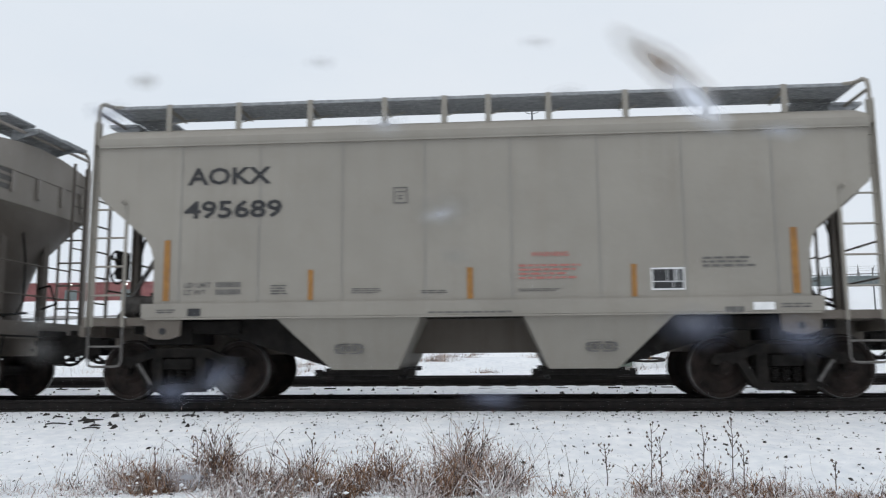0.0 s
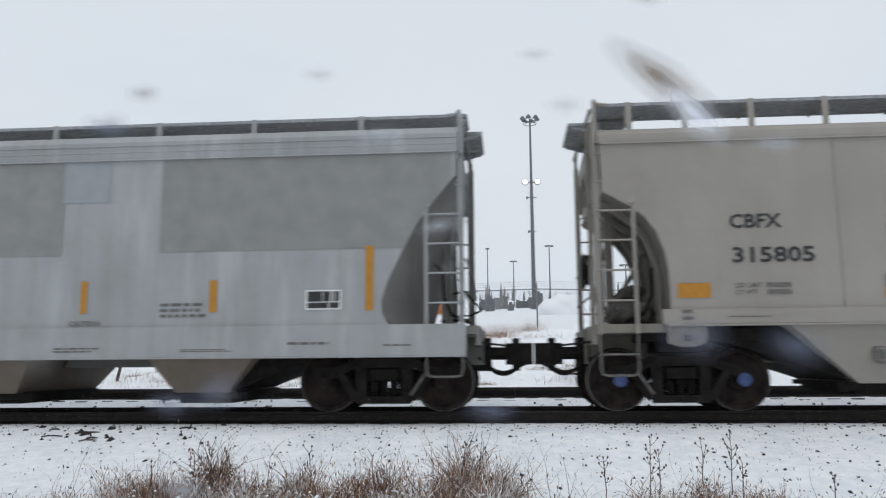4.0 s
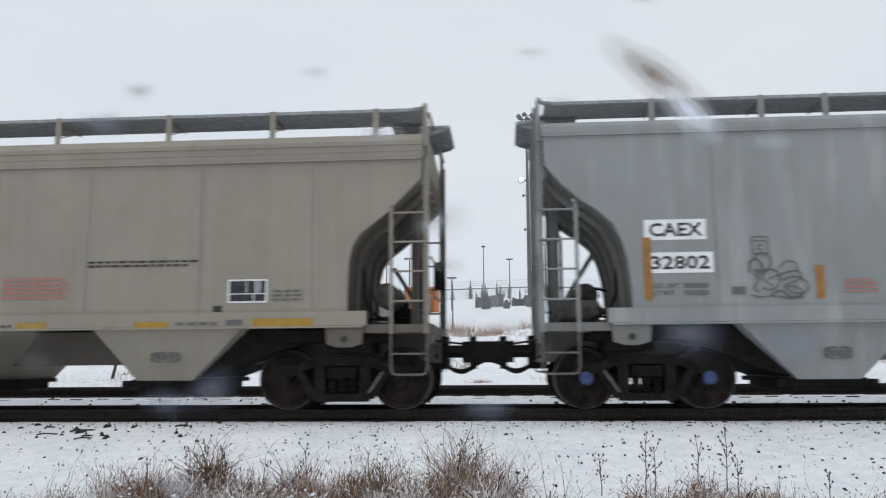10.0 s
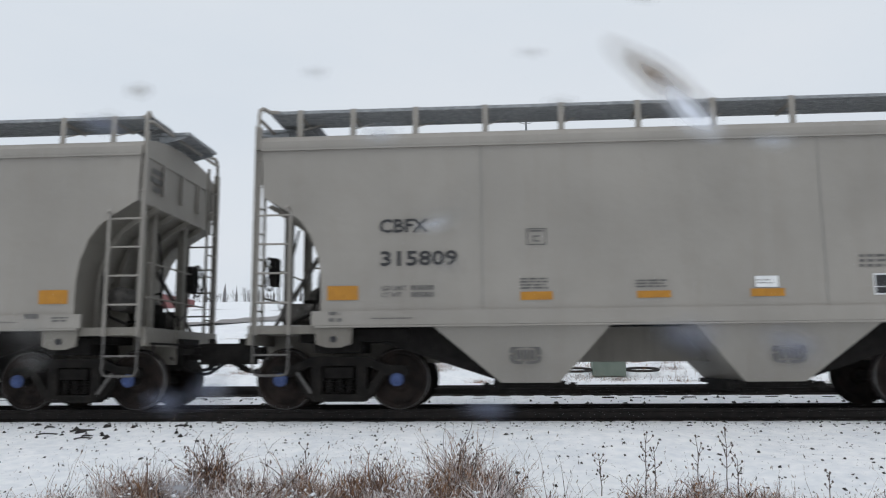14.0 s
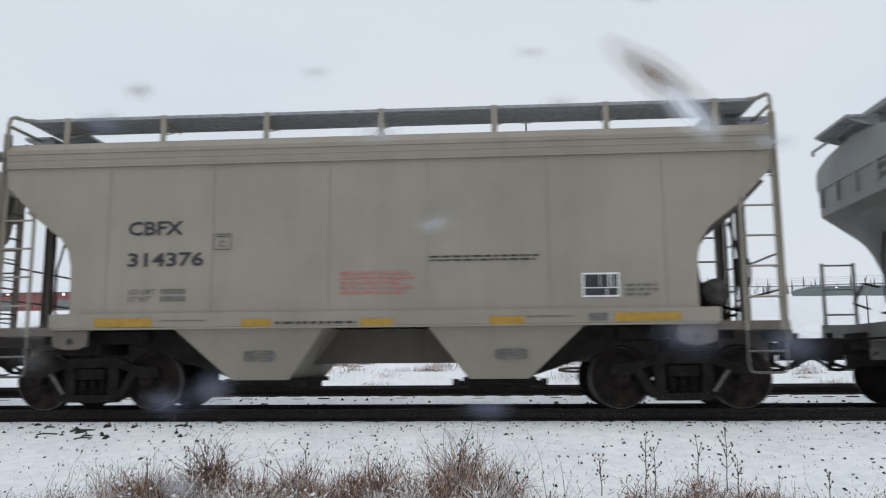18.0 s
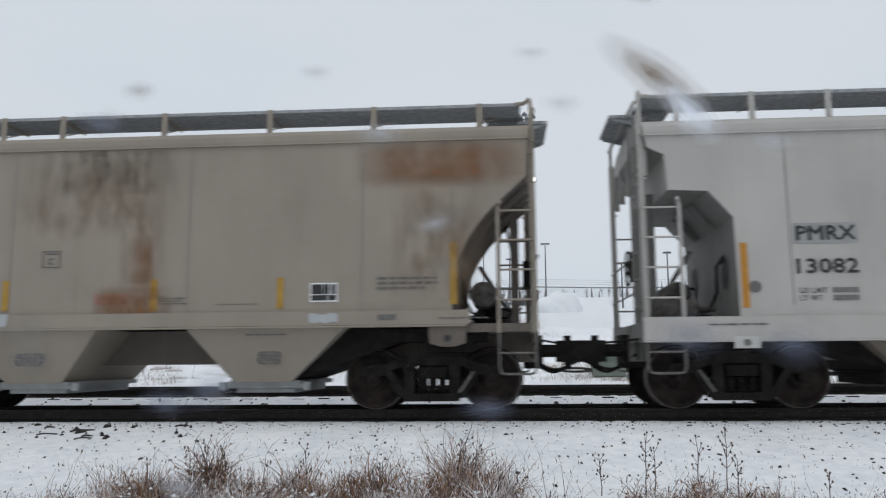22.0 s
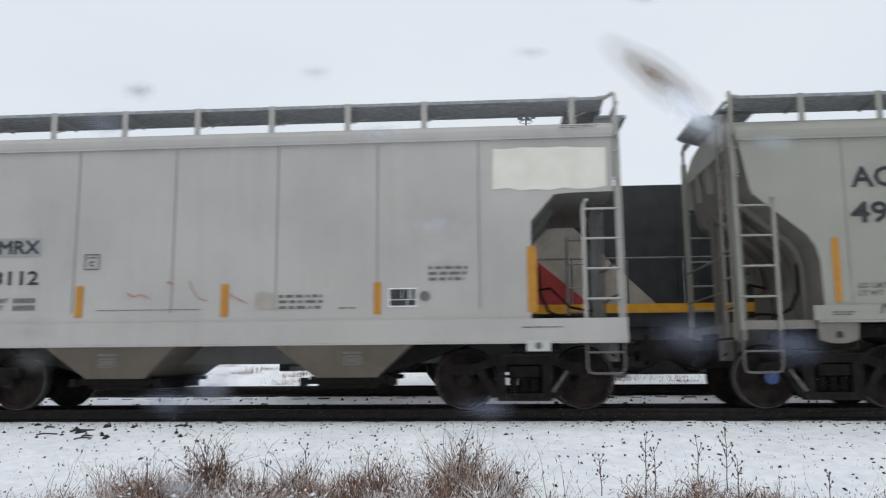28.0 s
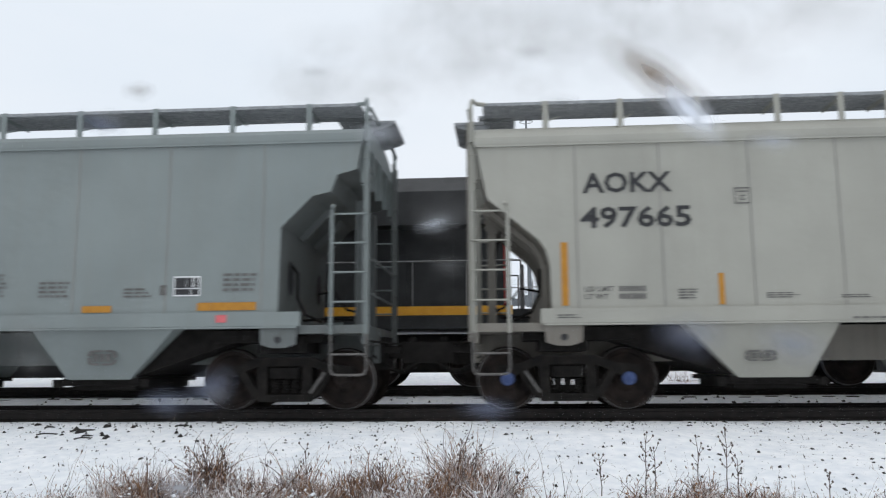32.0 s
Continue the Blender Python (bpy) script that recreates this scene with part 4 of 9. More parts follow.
RUST_RUN = stain("rust_runs", (0.21, 0.095, 0.038), 1.3, 3.0, 0.26, 0.58, 0.75)
DARK_RUN = stain("dark_grime_runs", (0.065, 0.048, 0.036), 3.2, 5.0, 0.40, 0.66, 0.8)
TAN_RUN = stain("tan_grime_runs", (0.20, 0.125, 0.07), 2.4, 8.0, 0.38, 0.70, 0.6)
THIN_RUN = stain("thin_brown_runs", (0.20, 0.16, 0.11), 4.5, 11.0, 0.38, 0.78, 0.3)
OFFSET = 0.010


def flat(points):
    """A thin plate from (x, z) corners on the near side."""
    bm = bmesh.new()
    vs = [bm.verts.new((x, 0.0, z)) for x, z in points]
    f = bm.faces.new(vs)
    if f.normal.y > 0:
        f.normal_flip()
    return bm


def side_edge(name, z):
    """Where the side sheet ends at height z."""
    line = SHAPES[name]
    for (xa, za), (xb, zb) in zip(line, line[1:]):
        if za <= z <= zb:
            return xa + (xb - xa) * (z - za) / max(zb - za, 1e-6)
    return line[-1][0]


def markings(car, rows):
    rnd = random.Random(len(rows) * 7 + int(car.name[-3:]) if car.name[-3:].isdigit() else 3)
    deep = car.name in DEEP
    for kind, mat, x0, z0, x1, z1, *more in rows:
        zc = (z0 + z1) / 2
        y = -(W + OFFSET)
        if (1.24 < zc < 1.47 and not deep) or (deep and zc < 1.31):
            y = -(W + 0.050)
        elif zc < 1.24:
            y = -(W - 0.06 - 0.30 * (1.24 - zc) / 0.78) - 0.035   # on the sloping bay side
        elif zc > 4.05:
            y = -(W + 0.06)
        at = Matrix.Translation((0, y, 0))
        if kind == "text":
            me = text_mesh(more[0], 1.0, mat, 1.0, None, 0.0 if "M" in more[0] else 0.024)
            heavy = "M" in more[0] and z1 - z0 > 0.15
            xs, zs = [v.co.x for v in me.vertices], [v.co.z for v in me.vertices]
            kx, kz = (x1 - x0) / (max(xs) - min(xs)), (z1 - z0) / (max(zs) - min(zs))
            zl, xl = min(zs), min(xs)
            for v in me.vertices:
                v.co = Vector((x0 + (v.co.x - xl) * kx, 0, z0 + (v.co.z - zl) * kz))
            ob = part("lettering", me, mat, car, "black painted letters", at=at)
            if heavy:       # a second coat beside the first thickens the strokes
                for dx, dz in ((0.022, 0.0), (0.011, 0.012)):
                    part("lettering", me, mat, car, at=Matrix.Translation((dx, y - 0.0006 - dx * 0.02, dz)))
        elif kind == "bars" and more[0] == 2 and x0 < -3.6 and x1 - x0 > 0.7 and z0 > 1.45 and mat is FADED:
            # weight stencils: the words read, the figures do not
            h = (z1 - z0) / 2
            for words, zb, u in (("LD LMT", z0 + h * 1.16, 0.47), ("LT WT", z0 + h * 0.16, 0.38)):
                me = text_mesh(words, 1.0, mat, 1.0, None, 0.02)
                xs, zs = [v.co.x for v in me.vertices], [v.co.z for v in me.vertices]
                kx, kz = (x1 - x0) * u / (max(xs) - min(xs)), h * 0.68 / (max(zs) - min(zs))
                for v in me.vertices:
                    v.co = Vector((x0 + (v.co.x - min(xs)) * kx, 0, zb + (v.co.z - min(zs)) * kz))
                part("stencil", me, mat, car, at=at)
                bm = bmesh.new()
                n, xa = 6, x0 + (x1 - x0) * 0.56
                w = (x1 - xa) / n
                for k in range(n):
                    add_box(bm, xa + k * w, xa + (k + 0.74) * w, -0.0006, 0.0006, zb, zb + h * 0.68)
                part("stencil", bm, mat, car, at=at)
        elif kind == "bars" and more[0] == 1 and mat is RED:
            me = text_mesh("WARNING", 1.0, mat, 1.0, x1 - x0, 0.03)
            zs = [v.co.z for v in me.vertices]
            for v in me.vertices:
                v.co = Vector((x0 + v.co.x, 0, z0 + (v.co.z - min(zs)) * (z1 - z0) / (max(zs) - min(zs))))
            part("stencil", me, mat, car, at=at)
        elif kind == "bars" and z1 < 1.06 and more[0] >= 3:
            # worn round-cornered emblem on the bay, with a line of small bars over it
            bm = bmesh.new()
            xm, w, za, zt = (x0 + x1) / 2, (x1 - x0) / 2 * 0.95, z0, z0 + (z1 - z0) * 0.72
            hh = (zt - za) / 2
            for k in range(12):
                a, b = [math.pi * 2 * q / 12 for q in (k, k + 0.93)]
                ring = [(math.copysign(abs(math.cos(t)) ** 0.45, math.cos(t)), math.copysign(abs(math.sin(t)) ** 0.45, math.sin(t))) for t in (a, b)]
                bm.faces.new([bm.verts.new((xm + w * c * q, 0, za + hh + hh * d * q)) for q, (c, d) in ((1.0, ring[0]), (1.0, ring[1]), (0.72, ring[1]), (0.72, ring[0]))])
            for k in range(3):
                xa = xm - w * 0.58 + k * w * 0.42
                bm.faces.new([bm.verts.new(p) for p in ((xa, 0, za + hh * 0.5), (xa + w * 0.3, 0, za + hh * 0.5), (xa + w * 0.3, 0, za + hh * 1.5), (xa, 0, za + hh * 1.5))])
            for k in range(4):
                xa = xm - w + k * w * 0.5
                bm.faces.new([bm.verts.new(p) for p in ((xa, 0, z1 - 0.03), (xa + w * 0.42, 0, z1 - 0.03), (xa + w * 0.42, 0, z1), (xa, 0, z1))])
            part("stencil", bm, FADED, car, "worn round-cornered emblem", at=at)
        elif kind == "bars":
            bm = bmesh.new()
            n = more[0]
            h = (z1 - z0) / n
            for r in range(n):
                x = x0
                end = x1 - (rnd.uniform(0, 0.25) * (x1 - x0) if n > 1 else 0)
                while x < end - 0.01:
                    w = min(rnd.uniform(0.05, 0.16) * max(1.0, h * 6), end - x)
                    zb = z1 - (r + 1) * h + h * 0.25
                    v = [bm.verts.new(p) for p in ((x, 0, zb), (x + w, 0, zb), (x + w, 0, zb + h * 0.52), (x, 0, zb + h * 0.52))]
                    bm.faces.new(v)
                    x += w + h * 0.3 + 0.012
            ob = part("stencil", bm, mat, car, at=at)
        elif kind == "square":
            bm = bmesh.new()
            t = 0.018
            for a, b, c, d in ((x0, x1, z0, z0 + t), (x0, x1, z1 - t, z1), (x0, x0 + t, z0 + t, z1 - t), (x1 - t, x1, z0 + t, z1 - t)):
                bm.faces.new([bm.verts.new(p) for p in ((a, 0, c), (b, 0, c), (b, 0, d), (a, 0, d))])
            xm, zm, q = (x0 + x1) / 2, z0 + (z1 - z0) * 0.38, (x1 - x0) * 0.16
            for a, b, c, d in ((xm - q, xm - q * 0.5, zm - q, zm + q), (xm - q, xm + q, zm - q, zm - q * 0.55), (xm - q, xm + q, zm + q * 0.55, zm + q),
                               (xm - q * 2, xm + q * 2, zm + q * 2.2, zm + q * 2.7)):
                bm.faces.new([bm.verts.new(p) for p in ((a, 0, c), (b, 0, c), (b, 0, d), (a, 0, d))])
            ob = part("stencil", bm, FADED, car, at=at)
        elif kind == "label":
            ob = part("load_label", flat(((x0, z0), (x1, z0), (x1, z1), (x0, z1))), WHITE, car, "white-edged black data panel", at=at)
            bm = bmesh.new()
            w, h = x1 - x0, z1 - z0
            for a, b, c, d in ((0.05, 0.47, 0.40, 0.93), (0.49, 0.70, 0.40, 0.93), (0.74, 0.80, 0.40, 0.93), (0.83, 0.95, 0.40, 0.93), (0.05, 0.64, 0.07, 0.36), (0.67, 0.95, 0.07, 0.36)):
                bm.faces.new([bm.verts.new(p) for p in ((x0 + a * w, -0.004, z0 + c * h), (x0 + b * w, -0.004, z0 + c * h), (x0 + b * w, -0.004, z0 + d * h), (x0 + a * w, -0.004, z0 + d * h))])
            part("data_block", bm, BLACK, ob)
            ob = None
        elif kind == "stain":
            part("rust_stain", flat(((x0, z0), (x1, z0), (x1, z1), (x0, z1))), mat, car, "rusty run-down stain", at=Matrix.Translation((0, y - 0.006, 0)))
            continue
        elif kind in ("disc", "dial"):
            bm = bmesh.new()
            c, r = ((x0 + x1) / 2, (z0 + z1) / 2), (x1 - x0) / 2
            bm.faces.new([bm.verts.new((c[0] + r * math.cos(a * math.pi / 16), 0, c[1] + r * math.sin(a * math.pi / 16))) for a in range(32)])
            # on jack plates the dark disc paints the shade of a hole
            ob = part("painted_disc" if kind == "disc" else "inspection_cap", bm, DISC if kind == "disc" else FADED, car, at=Matrix.Translation((0, y - 0.004, 0)))
        else:
            pts = ((x0, z0), (x1, z0), (x1, z1), (x0, z1))
            if kind == "painted_panel":
                # trimmed to the curved edge of the side sheet
                zs = [z0 + (z1 - z0) * k / 10 for k in range(11)]
                pts = [(x0, z) for z in zs[::-1]] + [(min(x1, side_edge(car.name, z) - 0.012), z) for z in zs]
            if kind == "painted_patch":
                pts = [(x0 + (x1 - x0) * u + rnd.uniform(-0.02, 0.02), z) for u, z in [(k / 8, z0 + rnd.uniform(-0.02, 0.04)) for k in range(9)] + [(k / 8, z1 + rnd.uniform(-0.02, 0.02)) for k in range(8, -1, -1)]]
            ob = part(kind, flat(pts), mat, car, at=at)
            if kind in ("painted_panel", "painted_patch", "number_patch"):
                ob.matrix_basis = Matrix.Translation((0, y + 0.003, 0))


def smooth_line(pts, n=6):
    """Points along a curve that passes through all of pts."""
    p = [Vector((x, 0, z)) for x, z in pts]
    if len(p) < 3:
        return p
    line = []
    for i in range(len(p) - 1):
        a, b, c, d = p[max(i - 1, 0)], p[i], p[i + 1], p[min(i + 2, len(p) - 1)]
        for k in range(n):
            u = k / n
            line.append(0.5 * (2 * b + (c - a) * u + (2 * a - 5 * b + 4 * c - d) * u * u + (3 * b - a - 3 * c + d) * u ** 3))
    return line + [p[-1]]


LAYER = [0]


def spray(car, pts, width, mat):
    """A sprayed stroke on the near side of a car."""
    line = smooth_line(pts)
    bm = bmesh.new()
    rows = []
    for i, c in enumerate(line):
        d = (line[min(i + 1, len(line) - 1)] - line[max(i - 1, 0)]).normalized()
        n = Vector((-d.z, 0, d.x)) * width * 0.5 * (0.8 + 0.25 * noise.noise(c * 3))
        rows.append((bm.verts.new(c - n), bm.verts.new(c + n)))
    for a, b in zip(rows, rows[1:]):
        bm.faces.new((a[0], a[1], b[1], b[0]))
    LAYER[0] = (LAYER[0] + 1) % 12
    low = min(z for _, z in pts) < 1.47
    part("spray_stroke", bm, mat, car, at=Matrix.Translation((0, -(W + (0.052 if low else 0.018)) - 0.0012 * LAYER[0], 0)))


def spray_fill(car, pts, mat):
    line = smooth_line(pts)
    part("spray_fill", flat([(v.x, v.z) for v in line]), mat, car, "thin white sprayed fill", at=Matrix.Translation((0, -(W + 0.048), 0)))

CARS = []
spec = dict(paint=P_GREIGE, end='poly', bay=((0.75, 2.92, 1.12, 2.12), 0.46), hl=5.78, eave=3.95, deck=4.6, truck=4.55, cap='cap_dark',
            label='weathered grey covered hopper car on the near track')
car, axles = hopper(spec)
CARS.append((car, 13.05, axles))
spec = dict(paint=P_BEIGE, end='poly', bay=((0.75, 2.92, 1.12, 2.12), 0.46), hl=5.72, eave=3.95, deck=4.6, truck=4.55, cap='cap_dark', end_dirt_shade=DIRT_SHADE_TAN, posts=(-4.79, -3.66, -2.51, -1.33, -0.4, 0.28, 1.2, 2.36, 3.55, 4.7), seams=(-4.4, -3.18, -1.91, -0.67, 0.6, 1.87, 3.08, 4.35),
            label='beige-grey covered hopper with dulled orange reflectors')
car, axles = hopper(spec)
markings(car, (
    ('text', BLACK, -4.31, 3.26, -3.01, 3.53, 'AOKX'),
    ('text', BLACK, -4.35, 2.74, -2.83, 3.02, '495689'),
    ('reflector', ORANGE_DULL, -4.64, 1.5, -4.54, 2.42),
    ('reflector', ORANGE_DULL, -2.42, 1.49, -2.34, 1.94),
    ('reflector', ORANGE_DULL, -0.06, 1.48, 0.03, 1.94),
    ('reflector', ORANGE_DULL, 2.3, 1.48, 2.38, 1.95),
    ('reflector', ORANGE_DULL, 4.54, 1.5, 4.64, 2.44),
    ('square', None, -1.14, 2.91, -0.93, 3.16),
    ('label', None, 2.58, 1.57, 3.05, 1.89),
))
markings(car, (
    ('bars', FADED, -4.31, 1.57, -3.43, 1.79, 2),
    ('bars', FADED, -2.98, 1.57, -2.72, 1.73, 4),
    ('bars', FADED, -1.76, 1.57, -1.32, 1.66, 3),
    ('bars', FADED, -0.73, 1.56, -0.31, 1.62, 2),
    ('bars', RED, 0.87, 2.08, 1.42, 2.15, 1),
    ('bars', RED, 0.7, 1.74, 1.58, 1.98, 4),
    ('bars', FADED, 0.69, 1.57, 1.29, 1.62, 2),
    ('bars', FADED, 3.31, 1.88, 4.06, 2.05, 3),
    ('stencil', BLACK, -4.23, 1.27, -4.03, 1.38),
))
markings(car, (
    ('bars', FADED, -0.62, 1.26, 0.58, 1.31, 1),
    ('stencil', FADED, 3.58, 1.22, 3.84, 1.32),
    ('sticker', WHITE, 3.97, 1.27, 4.26, 1.38),
    ('bars', FADED, 4.35, 1.29, 4.77, 1.37, 2),
    ('bars', FADED, -4.71, 1.31, -4.37, 1.38, 2),
    ('bars', FADED, -2.07, 0.69, -1.6, 0.91, 4),
    ('bars', BLACK, 1.63, 0.7, 2.12, 0.91, 4),
))
CARS.append((car, -0.54, axles))
spec = dict(paint=P_TAN2, end='round', bay=((0.94, 2.66, 1.29, 2.0), 0.37), hl=5.57, eave=3.84, deck=4.58, truck=4.25, cap='cap_blue', sill=(0.84, 1.29), end_dirt_shade=DIRT_SHADE_TAN, bay_dirt=DIRT_BAY, ridges=True, posts=(-5.0, -4.05, -2.39, -1.0, 0.71, 2.38, 4.02, 4.95), seams=(-3.9, -2.18, -0.42, 0.5, 2.26, 3.94),
            label='tan covered hopper with deep side sills and yellow reflectors')
car, axles = hopper(spec)
markings(car, (
    ('text', BLACK, -3.8, 2.57, -2.94, 2.77, 'CEFX'),
    ('text', BLACK, -3.79, 2.08, -2.76, 2.3, '87384'),
    ('reflector', YELLOW, -4.82, 0.93, -3.93, 1.04),
    ('reflector', YELLOW, -1.65, 0.9, -1.18, 1.01),
    ('reflector', YELLOW, -0.17, 0.91, 0.29, 1.0),
    ('reflector', YELLOW, 1.4, 0.92, 1.86, 1.02),
    ('reflector', YELLOW, 3.98, 0.95, 4.88, 1.07),
    ('reflector', YELLOW, -1.96, 1.47, -1.52, 1.64),
    ('reflector', YELLOW, 1.69, 1.52, 2.14, 1.67),
))
markings(car, (
    ('square', None, -1.87, 2.3, -1.61, 2.55),
    ('label', None, 2.96, 1.55, 3.53, 1.9),
    ('bars', FADED, -3.73, 1.55, -2.83, 1.76, 2),
    ('bars', FADED, -0.35, 1.52, 0.5, 1.6, 2),
    ('bars', BLACK, 2.3, 2.09, 3.68, 2.2, 2),
    ('bars', BLACK, -2.53, 1.11, -1.36, 1.21, 1),
    ('bars', FADED, -0.69, 1.1, 0.91, 1.21, 2),
    ('stencil', FADED, -3.16, 0.99, -2.88, 1.19),
    ('bars', FADED, 2.68, 1.09, 3.7, 1.17, 2),
))
markings(car, (
    ('bars', FADED, -4.44, 1.15, -4.08, 1.2, 1),
    ('bars', FADED, 4.15, 1.17, 4.52, 1.21, 1),
))
CARS.append((car, -13.8, axles))
spec = dict(paint=P_GREIGE, end='curve', bay=((0.58, 3.18, 1.33, 2.18), 0.40), hl=5.76, eave=3.98, deck=4.59, truck=4.63, cap='cap_blue', end_dirt_shade=DIRT_SHADE_BEIGE, posts=(-5.26, -4.42, -3.44, -2.36, -1.2, -0.04, 1.08, 2.24, 4.29, 5.13), seams=(-2.43, 2.43),
            label='pale beige covered hopper with rounded ends, blue bearing caps')
car, axles = hopper(spec)
markings(car, (
    ('text', BLACK, -3.95, 2.61, -3.22, 2.82, 'CBFX'),
    ('text', BLACK, -3.93, 2.11, -2.79, 2.34, '315805'),
    ('reflector', ORANGE, -4.72, 1.62, -4.26, 1.83),
    ('reflector', ORANGE, -1.88, 1.59, -1.42, 1.71),
    ('reflector', ORANGE, -0.22, 1.6, 0.26, 1.7),
    ('reflector', ORANGE, 1.37, 1.6, 1.84, 1.71),
    ('reflector', ORANGE, 4.26, 1.62, 4.72, 1.83),
    ('square', None, -1.78, 2.39, -1.49, 2.64),
    ('label', None, 3.06, 1.6, 3.49, 1.9),
))
markings(car, (
    ('bars', FADED, -3.91, 1.64, -3.13, 1.84, 2),
    ('bars', FADED, -1.88, 1.74, -1.44, 1.92, 4),
    ('bars', FADED, -0.23, 1.74, 0.25, 1.87, 3),
    ('sticker', WHITE, 1.44, 1.73, 1.76, 1.89),
    ('bars', FADED, 1.46, 1.77, 1.72, 1.85, 2),
    ('bars', FADED, 2.89, 1.98, 3.66, 2.19, 3),
    ('bars', FADED, -4.68, 1.28, -4.47, 1.47, 2),
    ('bars', FADED, -4.05, 1.33, -3.46, 1.36, 1),
    ('bars', FADED, 3.41, 1.33, 3.95, 1.36, 1),
))
markings(car, (
    ('stencil', FADED, 4.08, 1.4, 4.3, 1.47),
    ('bars', FADED, 4.51, 1.34, 4.78, 1.43, 2),
    ('bars', FADED, -2.07, 0.67, -1.58, 1.05, 6),
    ('bars', FADED, 1.65, 0.66, 2.16, 1.04, 6),
))
CARS.append((car, -27.1, axles))
spec = dict(paint=P_GREY, end='bulge', bay=((0.87, 2.6, 1.28, 2.1), 0.31), hl=5.6, eave=3.93, deck=4.5, truck=4.45, cap='cap_dark', sill=(0.84, 1.29), bay_dirt=DIRT_BAY, end_dirt_shade=DIRT_SHADE_GREY, ridges=True, seams=(), posts=(-4.19, -2.57, -0.88, 0.84, 2.39, 4.1),
            label='light grey hopper with two large dark painted-out panels')
car, axles = hopper(spec)
markings(car, (
    ('text', BLACK, -4.27, 2.29, -3.48, 2.51, 'RGCX'),
    ('text', BLACK, -4.25, 1.94, -3.73, 2.14, '573'),
    ('reflector', ORANGE, -4.36, 1.55, -4.24, 2.47),
    ('reflector', ORANGE, -2.49, 1.53, -2.39, 2.0),
    ('reflector', ORANGE, -0.12, 1.5, -0.02, 1.99),
    ('reflector', ORANGE, 1.88, 1.5, 2.0, 1.98),
    ('reflector', ORANGE, 4.24, 1.5, 4.36, 2.46),
    ('painted_panel', PANEL, -3.12, 2.39, -0.47, 3.84),
    ('painted_panel', PANEL, 1.08, 2.42, 5.52, 3.86),
))
markings(car, (
    ('painted_panel', PANEL2, -0.5, 3.21, 0.26, 3.87),
    ('label', None, 3.35, 1.52, 3.88, 1.81),
    ('bars', FADED, -4.2, 1.55, -3.39, 1.79, 2),
    ('text', FADED, -0.28, 1.31, 0.2, 1.39, 'CAUTION'),
    ('bars', FADED, 1.13, 1.41, 1.84, 1.66, 3),
    ('bars', FADED, -2.33, 0.93, -1.47, 0.99, 2),
    ('bars', FADED, -0.48, 0.91, 0.32, 1.0, 2),
    ('bars', FADED, 1.49, 0.91, 2.35, 0.96, 2),
    ('bars', FADED, 3.1, 0.99, 3.71, 1.06, 1),
))
markings(car, (
    ('bars', FADED, 4.52, 0.97, 4.91, 1.01, 1),
))
CARS.append((car, -40.57, axles))
spec = dict(paint=P_GREIGE, end='scoop', bay=((0.68, 3.1, 1.36, 2.24), 0.43), hl=5.82, eave=4.09, deck=4.61, truck=4.35, cap='cap_blue', end_dirt_shade=DIRT_SHADE_BEIGE, posts=(-4.1, -2.38, -1.4, 0.26, 1.9, 3.47), seams=(-3.27, -1.91, -0.42, 0.87, 2.05),
            label='beige hopper with black spray-paint scrawl')
car, axles = hopper(spec)
markings(car, (
    ('text', BLACK, -4.33, 2.45, -3.46, 2.65, 'SOXX'),
    ('text', BLACK, -4.3, 1.98, -3.36, 2.19, '33581'),
    ('reflector', ORANGE, -4.49, 1.72, -4.37, 2.54),
    ('reflector', ORANGE, -1.81, 1.57, -1.71, 2.04),
    ('reflector', ORANGE, 0.14, 1.57, 0.24, 2.05),
    ('reflector', ORANGE, 2.03, 1.58, 2.13, 2.05),
    ('square', None, -2.72, 2.18, -2.44, 2.45),
    ('label', None, 2.8, 1.6, 3.24, 1.92),
    ('bars', FADED, -4.3, 1.6, -3.37, 1.79, 2),
))
markings(car, (
    ('stencil', FADED, -3.11, 1.57, -2.84, 1.71),
    ('bars', RED, -1.45, 1.59, -0.85, 1.87, 4),
    ('bars', FADED, -0.44, 1.57, 0.12, 1.64, 2),
    ('bars', FADED, 1.02, 1.59, 1.46, 1.7, 3),
    ('sticker', WHITE, 2.38, 1.61, 2.61, 1.73),
    ('bars', FADED, -1.95, 0.7, -1.49, 1.0, 5),
    ('bars', FADED, 1.62, 0.75, 2.1, 1.03, 5),
    ('bars', FADED, -2.9, 1.17, -2.41, 1.21, 1),
    ('bars', FADED, 1.49, 1.17, 1.88, 1.21, 1),
))
spray(car, ((-1.05, 2.13), (-1.16, 2.27), (-1.34, 2.30), (-1.46, 2.23), (-1.41, 2.09), (-1.25, 1.99), (-1.09, 1.95), (-0.91, 1.94)), 0.055, BLACK)
spray(car, ((-1.29, 2.29), (-1.08, 2.27), (-0.92, 2.15), (-0.76, 2.08), (-0.56, 2.12), (-0.36, 2.20), (-0.15, 2.22), (-0.02, 2.16)), 0.05, BLACK)
spray(car, ((-1.10, 2.20), (-1.05, 2.07), (-0.89, 2.03), (-0.72, 2.11), (-0.76, 2.26), (-0.87, 2.21), (-0.83, 2.06), (-0.69, 1.99), (-0.54, 2.04)), 0.045, BLACK)
spray(car, ((-0.60, 2.11), (-0.64, 2.29), (-0.54, 2.42), (-0.40, 2.42), (-0.34, 2.29), (-0.39, 2.17), (-0.52, 2.12)), 0.05, BLACK)
